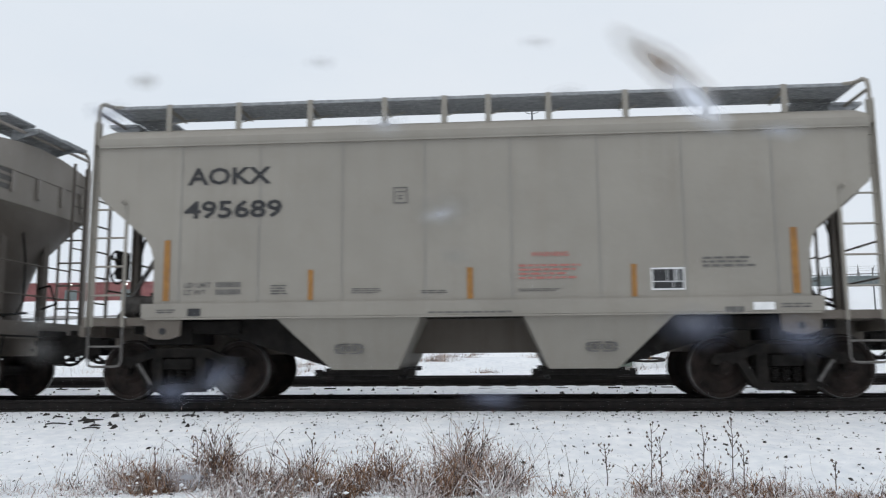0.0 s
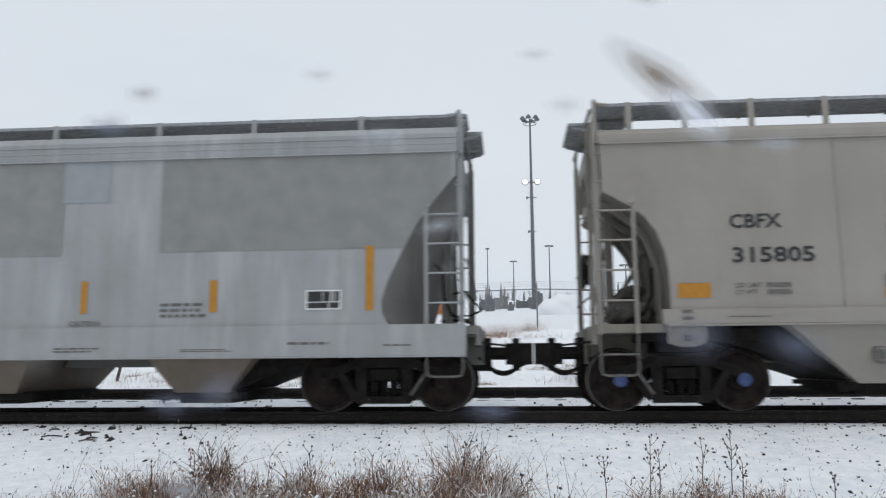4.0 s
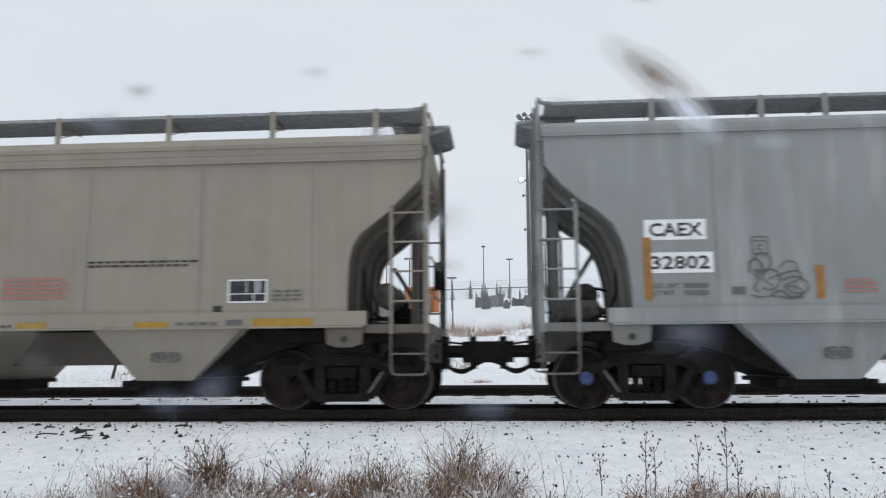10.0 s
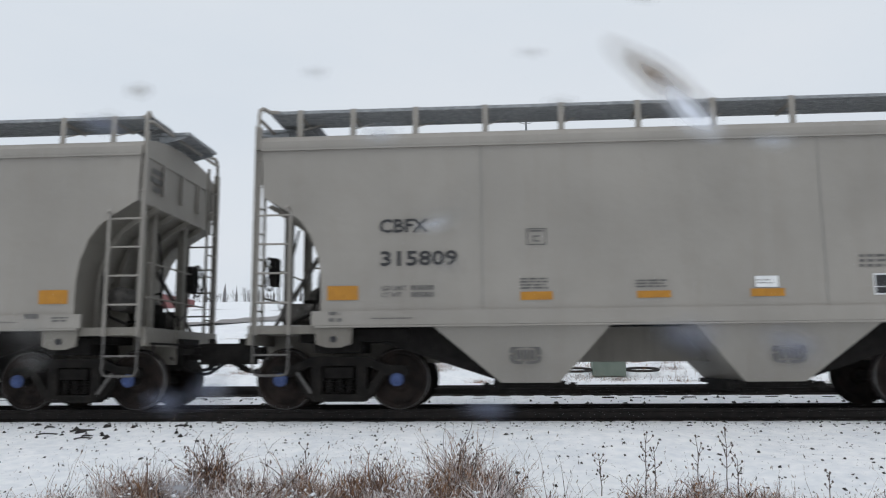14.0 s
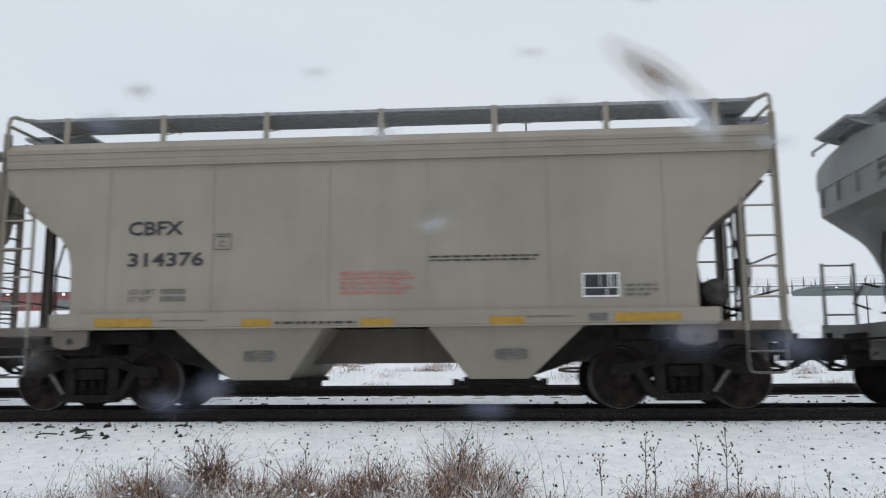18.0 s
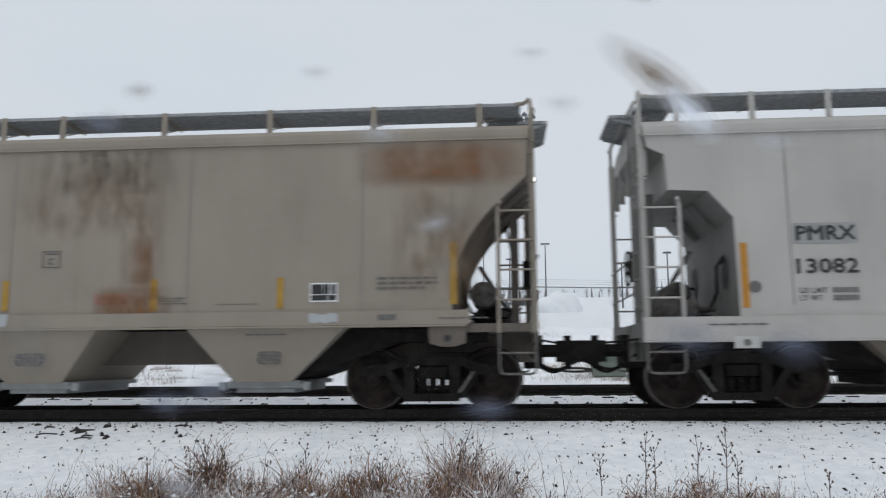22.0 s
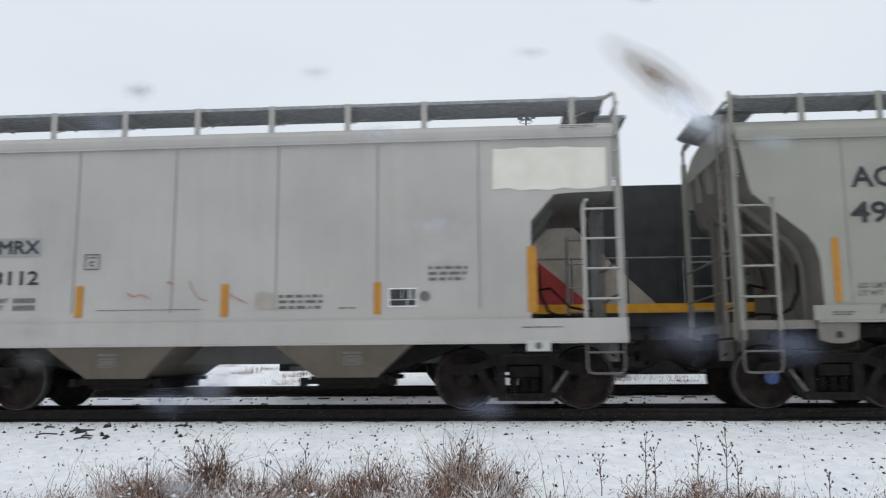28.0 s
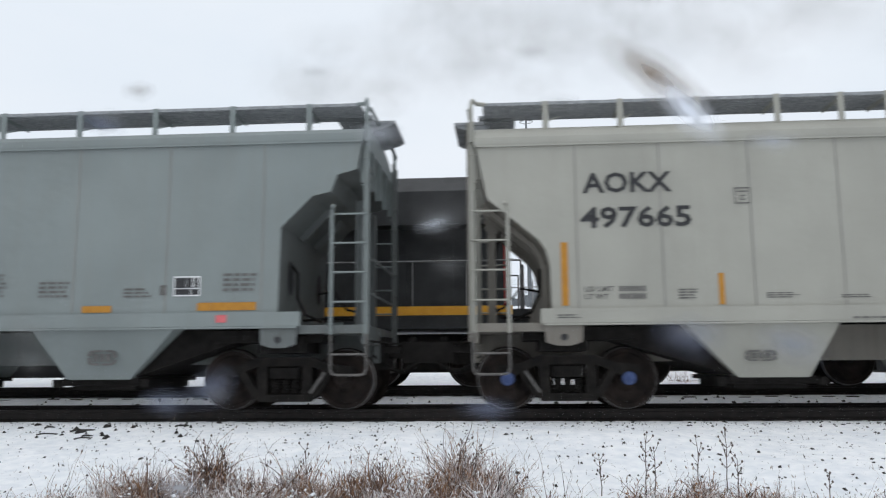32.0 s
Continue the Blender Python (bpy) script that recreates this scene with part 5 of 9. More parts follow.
spray(car, ((-0.40, 2.42), (-0.26, 2.30), (-0.20, 2.15), (-0.27, 2.02), (-0.43, 2.01), (-0.52, 2.09), (-0.45, 2.19)), 0.05, BLACK)
spray(car, ((-0.89, 1.80), (-0.69, 1.88), (-0.53, 1.91), (-0.61, 1.96), (-0.67, 1.96), (-0.45, 1.89), (-0.11, 1.87)), 0.035, BLACK)
CARS.append((car, -54.43, axles))
spec = dict(paint=P_TAN, end='scoop', bay=((0.68, 3.1, 1.36, 2.24), 0.43), hl=5.82, eave=4.09, deck=4.61, truck=4.31, cap='cap_blue', lead=True, end_dirt_shade=DIRT_SHADE_TAN, bay_dirt=DIRT_BAY, posts=(-4.29, -2.64, -1.67, 0.01, 1.74, 3.39, 5.03), seams=(-4.54, -3.54, -2.21, -0.8, 0.58, 1.98, 3.4),
            label='tan covered hopper with orange reflectors')
car, axles = hopper(spec)
markings(car, (
    ('text', BLACK, -4.52, 2.43, -3.76, 2.65, 'SOXX'),
    ('text', BLACK, -4.49, 1.98, -3.57, 2.21, '329665'),
    ('reflector', ORANGE_DULL, -4.61, 1.6, -4.47, 2.53),
    ('reflector', ORANGE_DULL, -2.12, 1.58, -2.0, 2.05),
    ('reflector', ORANGE_DULL, -0.13, 1.57, -0.03, 2.05),
    ('reflector', ORANGE_DULL, 1.88, 1.57, 1.96, 2.04),
    ('reflector', ORANGE_DULL, 4.39, 1.59, 4.53, 2.54),
    ('square', None, -2.99, 2.19, -2.76, 2.44),
    ('label', None, 2.71, 1.59, 3.17, 1.9),
))
markings(car, (
    ('bars', FADED, -4.44, 1.61, -3.66, 1.81, 2),
    ('stencil', FADED, -3.33, 1.59, -3.07, 1.72),
    ('bars', RED, -1.72, 1.6, -1.24, 1.82, 4),
    ('bars', FADED, -0.66, 1.59, -0.19, 1.64, 1),
    ('bars', FADED, 0.11, 1.59, 0.62, 1.69, 3),
    ('bars', FADED, 0.86, 1.58, 1.81, 1.63, 2),
    ('sticker', WHITE, 2.1, 1.58, 2.34, 1.71),
    ('bars', FADED, 3.56, 1.71, 4.19, 1.95, 3),
    ('stencil', BLACK, 2.65, 1.3, 2.89, 1.4),
))
markings(car, (
    ('bars', FADED, -2.07, 0.71, -1.59, 0.94, 4),
    ('bars', FADED, 1.59, 0.71, 2.1, 0.94, 4),
    ('bars', FADED, 4.53, 3.74, 5.41, 3.77, 1),
))
CARS.append((car, -67.69, axles))
spec = dict(paint=P_GREY2, end='scoop', bay=((0.68, 3.1, 1.36, 2.24), 0.43), hl=5.82, eave=4.09, deck=4.61, truck=4.35, cap='cap_blue', end_dirt_shade=DIRT_SHADE_GREY, posts=(-4.14, -2.52, -1.58, 0.06, 1.8, 3.47, 5.71), seams=(-3.38, -0.82, 0.65, 2.03, 3.41),
            label='washed-out grey hopper with an orange disc')
car, axles = hopper(spec)
markings(car, (
    ('number_patch', WHITE, -4.39, 2.43, -3.51, 2.73),
    ('number_patch', WHITE, -4.35, 1.95, -3.43, 2.25),
    ('text', BLACK, -4.32, 2.48, -3.56, 2.68, 'CAEX'),
    ('text', BLACK, -4.31, 2.0, -3.48, 2.2, '32802'),
    ('reflector', ORANGE_DULL, -4.42, 1.56, -4.3, 2.47),
    ('reflector', ORANGE_DULL, -2.03, 1.56, -1.91, 2.03),
    ('reflector', ORANGE_DULL, -0.1, 1.55, 0.02, 2.02),
    ('reflector', ORANGE_DULL, 1.93, 1.53, 2.03, 2.0),
    ('reflector', ORANGE_DULL, 4.48, 1.51, 4.6, 2.46),
))
markings(car, (
    ('square', None, -2.89, 2.2, -2.65, 2.46),
    ('label', None, 2.74, 1.59, 3.21, 1.89),
    ('disc', None, -0.2, 2.48, 0.08, 2.75),
    ('painted_patch', WHITE, 2.81, 3.33, 3.31, 3.95),
    ('painted_patch', WHITE, 3.31, 3.35, 4.49, 3.94),
    ('bars', RED, -0.45, 2.21, 0.36, 2.34, 2),
    ('bars', RED, -1.64, 1.63, -1.13, 1.84, 4),
    ('bars', FADED, -4.29, 1.61, -3.51, 1.82, 2),
    ('stencil', FADED, -3.2, 1.63, -3.0, 1.74),
))
markings(car, (
    ('bars', FADED, -0.61, 1.58, -0.37, 1.64, 2),
    ('bars', FADED, 0.84, 1.58, 1.3, 1.68, 3),
    ('sticker', WHITE, 2.12, 1.58, 2.4, 1.74),
    ('bars', FADED, 3.61, 1.71, 4.27, 1.95, 3),
    ('stencil', BLACK, 2.7, 1.28, 3.2, 1.39),
    ('bars', FADED, 4.63, 3.74, 5.53, 3.77, 1),
    ('bars', FADED, -1.93, 0.71, -1.51, 0.96, 5),
    ('bars', FADED, 1.71, 0.7, 2.21, 0.95, 5),
))
spray(car, ((-2.94, 1.93), (-2.93, 2.08), (-2.84, 2.13), (-2.77, 2.06), (-2.78, 1.96), (-2.87, 1.98)), 0.04, FADED)
spray(car, ((-2.88, 1.93), (-2.82, 1.83), (-2.89, 1.72), (-2.82, 1.66)), 0.03, FADED)
spray(car, ((-2.69, 1.84), (-2.50, 1.91), (-2.34, 1.95), (-2.24, 1.92), (-2.27, 1.83), (-2.45, 1.75), (-2.30, 1.72), (-2.22, 1.63), (-2.38, 1.58), (-2.52, 1.67), (-2.66, 1.62)), 0.03, FADED)
spray(car, ((-2.54, 1.99), (-2.42, 2.09), (-2.29, 2.06), (-2.27, 1.95)), 0.025, FADED)
spray(car, ((-2.89, 2.13), (-2.77, 2.22), (-2.65, 2.15), (-2.66, 2.01), (-2.76, 1.93), (-2.87, 1.96)), 0.03, FADED)
spray(car, ((-2.63, 1.75), (-2.76, 1.86), (-2.71, 1.98), (-2.55, 1.94), (-2.53, 1.80), (-2.64, 1.69), (-2.77, 1.72)), 0.03, FADED)
spray(car, ((-2.49, 1.82), (-2.36, 1.87), (-2.20, 1.83), (-2.14, 1.71), (-2.24, 1.63), (-2.40, 1.67), (-2.47, 1.75)), 0.03, FADED)
spray(car, ((-2.94, 1.62), (-2.81, 1.59), (-2.62, 1.60), (-2.41, 1.57), (-2.22, 1.58)), 0.025, FADED)
spray(car, ((3.10, 3.85), (2.98, 3.82), (2.93, 3.68), (2.98, 3.52), (3.11, 3.49)), 0.07, FADED)
spray(car, ((3.07, 3.71), (3.21, 3.71)), 0.03, FADED)
CARS.append((car, -81.25, axles))
spec = dict(paint=P_TAN, end='hook', bay=((0.76, 3.06, 1.36, 2.24), 0.46), hl=5.77, eave=3.8, deck=4.58, truck=4.5, cap='cap_dark', lead=True, end_dirt_shade=DIRT_SHADE_TAN, ridges=True, posts=(-5.16, -3.58, -1.95, -0.13, 1.7, 3.38, 5.02), seams=(-4.29, -2.57, -0.83, 0.65, 2.41, 4.13),
            label='tan covered hopper with red warning text')
car, axles = hopper(spec)
markings(car, (
    ('text', BLACK, -3.84, 2.63, -3.01, 2.84, 'CEFX'),
    ('text', BLACK, -3.85, 2.16, -2.82, 2.38, '311530'),
    ('reflector', YELLOW, -4.4, 1.27, -3.48, 1.39),
    ('reflector', YELLOW, -2.13, 1.26, -1.69, 1.36),
    ('reflector', YELLOW, -0.38, 1.24, 0.1, 1.34),
    ('reflector', YELLOW, 3.25, 1.24, 4.17, 1.36),
    ('reflector', YELLOW, 1.46, 1.23, 1.98, 1.33),
    ('bars', BLACK, -1.64, 1.25, -0.43, 1.32, 1),
    ('square', None, -2.55, 2.37, -2.31, 2.62),
))
markings(car, (
    ('label', None, 2.86, 1.6, 3.46, 1.95),
    ('bars', FADED, -3.83, 1.63, -2.98, 1.85, 2),
    ('bars', RED, -0.65, 1.68, 0.42, 2.03, 5),
    ('bars', BLACK, 0.67, 2.15, 2.48, 2.27, 2),
    ('bars', FADED, 3.54, 1.61, 4.04, 1.8, 3),
    ('stencil', BLACK, 2.64, 1.47, 2.78, 1.56),
    ('bars', FADED, -3.39, 1.31, -2.75, 1.36, 1),
    ('bars', FADED, 2.1, 1.25, 2.75, 1.34, 1),
    ('stencil', FADED, 2.85, 1.27, 3.11, 1.35),
))
markings(car, (
    ('bars', FADED, -2.11, 0.74, -1.63, 0.96, 4),
    ('bars', FADED, 1.61, 0.73, 2.11, 0.95, 4),
    ('stencil', FADED, -1.04, 1.48, -0.9, 1.55),
))
CARS.append((car, -94.64, axles))
spec = dict(paint=P_GREIGE, end='curve', bay=((0.58, 3.18, 1.33, 2.18), 0.40), hl=5.76, eave=3.98, deck=4.59, truck=4.63, cap='cap_blue', end_dirt_shade=DIRT_SHADE_BEIGE, posts=(-5.26, -4.42, -3.44, -2.36, -1.2, -0.04, 1.08, 2.24, 4.29, 5.13), seams=(-2.43, 2.43),
            label='pale beige covered hopper with rounded ends')
car, axles = hopper(spec)
markings(car, (
    ('text', BLACK, -3.95, 2.61, -3.22, 2.82, 'CBFX'),
    ('text', BLACK, -3.93, 2.11, -2.79, 2.34, '315821'),
    ('reflector', ORANGE, -4.72, 1.62, -4.26, 1.83),
    ('reflector', ORANGE, -1.88, 1.59, -1.42, 1.71),
    ('reflector', ORANGE, -0.22, 1.6, 0.26, 1.7),
    ('reflector', ORANGE, 1.37, 1.6, 1.84, 1.71),
    ('reflector', ORANGE, 4.26, 1.62, 4.72, 1.83),
    ('square', None, -1.78, 2.39, -1.49, 2.64),
    ('label', None, 3.06, 1.6, 3.49, 1.9),
))
markings(car, (
    ('bars', FADED, -3.91, 1.64, -3.13, 1.84, 2),
    ('bars', FADED, -1.88, 1.74, -1.44, 1.92, 4),
    ('bars', FADED, -0.23, 1.74, 0.25, 1.87, 3),
    ('sticker', WHITE, 1.44, 1.73, 1.76, 1.89),
    ('bars', FADED, 1.46, 1.77, 1.72, 1.85, 2),
    ('bars', FADED, 2.89, 1.98, 3.66, 2.19, 3),
    ('bars', FADED, -4.68, 1.28, -4.47, 1.47, 2),
    ('bars', FADED, -4.05, 1.33, -3.46, 1.36, 1),
    ('bars', FADED, 3.41, 1.33, 3.95, 1.36, 1),
))
markings(car, (
    ('stencil', FADED, 4.08, 1.4, 4.3, 1.47),
    ('bars', FADED, 4.51, 1.34, 4.78, 1.43, 2),
    ('bars', FADED, -2.07, 0.67, -1.58, 1.05, 6),
    ('bars', FADED, 1.65, 0.66, 2.16, 1.04, 6),
))
CARS.append((car, -108.0, axles))
spec = dict(paint=P_GREIGE, end='curve', bay=((0.58, 3.18, 1.33, 2.18), 0.40), hl=5.76, eave=3.98, deck=4.59, truck=4.63, cap='cap_blue', end_dirt_shade=DIRT_SHADE_BEIGE, posts=(-5.26, -4.42, -3.44, -2.36, -1.2, -0.04, 1.08, 2.24, 4.29, 5.13), seams=(-2.43, 2.43),
            label='pale beige covered hopper with rounded ends')
car, axles = hopper(spec)
markings(car, (
    ('text', BLACK, -3.95, 2.61, -3.22, 2.82, 'CBFX'),
    ('text', BLACK, -3.93, 2.11, -2.79, 2.34, '315809'),
    ('reflector', ORANGE, -4.72, 1.62, -4.26, 1.83),
    ('reflector', ORANGE, -1.88, 1.59, -1.42, 1.71),
    ('reflector', ORANGE, -0.22, 1.6, 0.26, 1.7),
    ('reflector', ORANGE, 1.37, 1.6, 1.84, 1.71),
    ('reflector', ORANGE, 4.26, 1.62, 4.72, 1.83),
    ('square', None, -1.78, 2.39, -1.49, 2.64),
    ('label', None, 3.06, 1.6, 3.49, 1.9),
))
markings(car, (
    ('bars', FADED, -3.91, 1.64, -3.13, 1.84, 2),
    ('bars', FADED, -1.88, 1.74, -1.44, 1.92, 4),
    ('bars', FADED, -0.23, 1.74, 0.25, 1.87, 3),
    ('sticker', WHITE, 1.44, 1.73, 1.76, 1.89),
    ('bars', FADED, 1.46, 1.77, 1.72, 1.85, 2),
    ('bars', FADED, 2.89, 1.98, 3.66, 2.19, 3),
    ('bars', FADED, -4.68, 1.28, -4.47, 1.47, 2),
    ('bars', FADED, -4.05, 1.33, -3.46, 1.36, 1),
    ('bars', FADED, 3.41, 1.33, 3.95, 1.36, 1),
))
markings(car, (
    ('stencil', FADED, 4.08, 1.4, 4.3, 1.47),
    ('bars', FADED, 4.51, 1.34, 4.78, 1.43, 2),
    ('bars', FADED, -2.07, 0.67, -1.58, 1.05, 6),
    ('bars', FADED, 1.65, 0.66, 2.16, 1.04, 6),
))
CARS.append((car, -121.35, axles))
spec = dict(paint=P_GREIGE, end='curve', bay=((0.58, 3.18, 1.33, 2.18), 0.40), hl=5.76, eave=3.98, deck=4.59, truck=4.63, cap='cap_blue', lead=True, end_dirt_shade=DIRT_SHADE_BEIGE, posts=(-5.26, -4.42, -3.44, -2.36, -1.2, -0.04, 1.08, 2.24, 4.29, 5.13), seams=(-2.43, 2.43),
            label='pale beige covered hopper with rounded ends')
car, axles = hopper(spec)
markings(car, (
    ('bars', BLACK, -3.95, 2.61, -3.22, 2.82, 1),
    ('bars', BLACK, -3.93, 2.11, -2.79, 2.34, 1),
    ('reflector', ORANGE, -4.72, 1.62, -4.26, 1.83),
    ('reflector', ORANGE, -1.88, 1.59, -1.42, 1.71),
    ('reflector', ORANGE, -0.22, 1.6, 0.26, 1.7),
    ('reflector', ORANGE, 1.37, 1.6, 1.84, 1.71),
    ('reflector', ORANGE, 4.26, 1.62, 4.72, 1.83),
    ('square', None, -1.78, 2.39, -1.49, 2.64),
    ('label', None, 3.06, 1.6, 3.49, 1.9),
))
markings(car, (
    ('bars', FADED, -3.91, 1.64, -3.13, 1.84, 2),
    ('bars', FADED, -1.88, 1.74, -1.44, 1.92, 4),
    ('bars', FADED, -0.23, 1.74, 0.25, 1.87, 3),
    ('sticker', WHITE, 1.44, 1.73, 1.76, 1.89),
    ('bars', FADED, 1.46, 1.77, 1.72, 1.85, 2),
    ('bars', FADED, 2.89, 1.98, 3.66, 2.19, 3),
    ('bars', FADED, -4.68, 1.28, -4.47, 1.47, 2),
    ('bars', FADED, -4.05, 1.33, -3.46, 1.36, 1),
    ('bars', FADED, 3.41, 1.33, 3.95, 1.36, 1),
))
markings(car, (
    ('stencil', FADED, 4.08, 1.4, 4.3, 1.47),
    ('bars', FADED, 4.51, 1.34, 4.78, 1.43, 2),
    ('bars', FADED, -2.07, 0.67, -1.58, 1.05, 6),
    ('bars', FADED, 1.65, 0.66, 2.16, 1.04, 6),
))
CARS.append((car, -134.77, axles))
spec = dict(paint=P_GREY3, end='round2', bay=((0.82, 2.76, 1.22, 2.2), 0.45), hl=5.78, eave=3.79, deck=4.57, truck=4.4, cap='cap_dark', sill=(0.86, 1.32), bay_dirt=DIRT_BAY, end_dirt_shade=DIRT_SHADE_GREY, ridges=True, posts=(-5.07, -4.13, -2.51, -0.81, 0.89, 2.54, 5.12), seams=(-4.3, -2.61, -0.74, 0.8, 2.54, 4.29),
            label='cool grey hopper with deep side sills and bold black letters')
car, axles = hopper(spec)
markings(car, (
    ('number_patch', WHITE, -4.08, 2.52, -3.18, 2.83),
    ('number_patch', WHITE, -4.06, 2.08, -3.11, 2.38),
    ('text', BLACK, -4.02, 2.57, -3.22, 2.78, 'CAEX'),
    ('text', BLACK, -4.02, 2.12, -3.14, 2.34, '32718'),
    ('reflector', ORANGE, -5.04, 0.99, -4.18, 1.1),
    ('reflector', ORANGE, -2.38, 0.94, -1.91, 1.06),
    ('reflector', ORANGE, -0.19, 0.91, 0.27, 1.03),
    ('reflector', ORANGE, 2.08, 0.93, 2.54, 1.04),
    ('reflector', ORANGE, 4.31, 0.95, 5.17, 1.07),
))
markings(car, (
    ('square', None, -2.32, 2.34, -2.03, 2.59),
    ('label', None, 3.15, 1.57, 3.66, 1.9),
    ('bars', FADED, -3.99, 1.58, -3.11, 1.79, 2),
    ('bars', RED, -0.57, 1.68, 0.51, 2.03, 5),
    ('bars', BLACK, 2.64, 2.09, 3.79, 2.19, 2),
    ('bars', FADED, -2.06, 1.51, -1.11, 1.54, 1),
    ('bars', FADED, -0.36, 1.44, 0.5, 1.51, 2),
    ('bars', BLACK, -1.74, 1.04, -0.54, 1.15, 1),
    ('stencil', FADED, -3.06, 1.01, -2.78, 1.17),
))
markings(car, (
    ('bars', FADED, -0.44, 1.06, 0.52, 1.17, 2),
    ('stencil', FADED, 3.18, 1.03, 3.44, 1.14),
    ('bars', FADED, 3.86, 1.57, 4.09, 1.68, 2),
    ('bars', FADED, -4.83, 1.34, -4.57, 1.38, 1),
    ('bars', FADED, 4.77, 1.32, 5.07, 1.35, 1),
))
spray(car, ((3.99, 3.58), (3.96, 3.16)), 0.42, BLACK)
spray(car, ((4.44, 3.57), (4.41, 3.15)), 0.39, BLACK)
spray(car, ((4.78, 3.56), (4.75, 3.14)), 0.24, BLACK)
spray(car, ((5.12, 3.55), (5.10, 3.13)), 0.39, BLACK)
CARS.append((car, -148.19, axles))
spec = dict(paint=P_TAN3, end='hook', bay=((0.76, 3.06, 1.36, 2.24), 0.46), hl=5.77, eave=3.8, deck=4.58, truck=4.5, cap='cap_dark', lead=True, end_dirt_shade=DIRT_SHADE_TAN, ridges=True, posts=(-5.05, -3.46, -1.79, 0.03, 1.79, 3.49, 5.12), seams=(-4.11, -2.47, -0.69, 0.78, 2.55, 4.22),
            label='dull tan hopper with yellow sill reflectors')
car, axles = hopper(spec)
markings(car, (
    ('text', BLACK, -3.79, 2.64, -2.93, 2.86, 'CBFX'),
    ('text', BLACK, -3.78, 2.16, -2.6, 2.38, '314376'),
    ('reflector', YELLOW, -4.24, 1.26, -3.34, 1.39),
    ('reflector', YELLOW, -1.98, 1.25, -1.54, 1.36),
    ('reflector', YELLOW, -0.21, 1.24, 0.27, 1.35),
    ('reflector', YELLOW, 1.67, 1.24, 2.17, 1.36),
    ('reflector', YELLOW, 3.46, 1.27, 4.4, 1.39),
    ('bars', BLACK, -1.48, 1.26, -0.26, 1.33, 1),
    ('square', None, -2.46, 2.4, -2.18, 2.65),
))
markings(car, (
    ('label', None, 3.02, 1.62, 3.55, 1.97),
    ('bars', FADED, -3.74, 1.62, -2.85, 1.84, 2),
    ('bars', RED, -0.52, 1.7, 0.6, 2.06, 5),
    ('bars', BLACK, 0.81, 2.16, 2.62, 2.27, 2),
    ('bars', FADED, 3.63, 1.62, 4.1, 1.82, 3),
    ('bars', FADED, -3.22, 1.33, -2.54, 1.36, 1),
    ('bars', FADED, 2.22, 1.33, 2.89, 1.37, 1),
    ('stencil', FADED, 3.1, 1.28, 3.36, 1.39),
    ('bars', FADED, -2.02, 0.73, -1.52, 0.97, 4),
))
markings(car, (
    ('bars', FADED, 1.73, 0.74, 2.24, 0.96, 4),
))
CARS.append((car, -161.62, axles))
spec = dict(paint=P_BLUEGREY, end='poly', bay=((0.75, 2.92, 1.12, 2.12), 0.46), hl=5.86, eave=3.98, deck=4.63, truck=4.65, cap='cap_dark', end_dirt_shade=DIRT_SHADE_TAN, posts=(-4.75, -3.61, -2.45, -1.24, -0.31, 0.37, 1.32, 2.49, 4.76), seams=(-4.31, -3.13, -1.79, -0.58, 0.69, 1.93, 3.19, 4.48),
            label='blue-grey hopper with brown grime running down')
car, axles = hopper(spec)
markings(car, (
    ('text', BLACK, -4.29, 3.3, -3.14, 3.56, 'NAHX'),
    ('text', BLACK, -4.3, 2.76, -2.77, 3.05, '503107'),
    ('reflector', ORANGE_DULL, -4.6, 1.49, -4.48, 2.45),
    ('reflector', ORANGE_DULL, -2.32, 1.47, -2.22, 1.97),
    ('reflector', ORANGE_DULL, 0.03, 1.47, 0.13, 1.96),
    ('reflector', ORANGE_DULL, 2.36, 1.46, 2.47, 1.95),
    ('reflector', ORANGE_DULL, 4.58, 1.49, 4.68, 2.44),
    ('square', None, -1.07, 2.9, -0.78, 3.15),
    ('label', None, 2.7, 1.55, 3.16, 1.89),
))
markings(car, (
    ('bars', FADED, -4.28, 1.57, -3.38, 1.79, 2),
    ('bars', FADED, -2.88, 1.57, -2.67, 1.71, 3),
    ('bars', FADED, -1.67, 1.56, -1.22, 1.68, 3),
    ('bars', FADED, -0.83, 1.56, -0.58, 1.62, 2),
    ('bars', RED, 1.02, 2.08, 1.54, 2.14, 1),
    ('bars', RED, 0.83, 1.72, 1.65, 1.96, 4),
    ('bars', FADED, 3.39, 1.86, 4.1, 2.03, 3),
    ('bars', FADED, 3.37, 1.57, 3.64, 1.66, 2),
    ('bars', FADED, -0.46, 1.26, 0.55, 1.29, 1),
))
markings(car, (
    ('sticker', SCARLET, -4.68, 1.28, -4.54, 1.4),
    ('sticker', SCARLET, 4.68, 1.26, 4.8, 1.37),
    ('sticker', WHITE, 4.03, 1.26, 4.33, 1.37),
    ('stencil', FADED, 3.67, 1.21, 3.91, 1.3),
    ('bars', FADED, -1.99, 0.69, -1.5, 0.91, 4),
    ('stain', THIN_RUN, -4.56, 1.38, 0.78, 3.02),
    ('stain', THIN_RUN, -0.07, 1.33, 4.91, 3.18),
    ('stain', THIN_RUN, -4.79, 2.62, -0.05, 3.99),
    ('stain', THIN_RUN, -0.9, 2.72, 5.28, 3.84),
))
CARS.append((car, -175.04, axles))
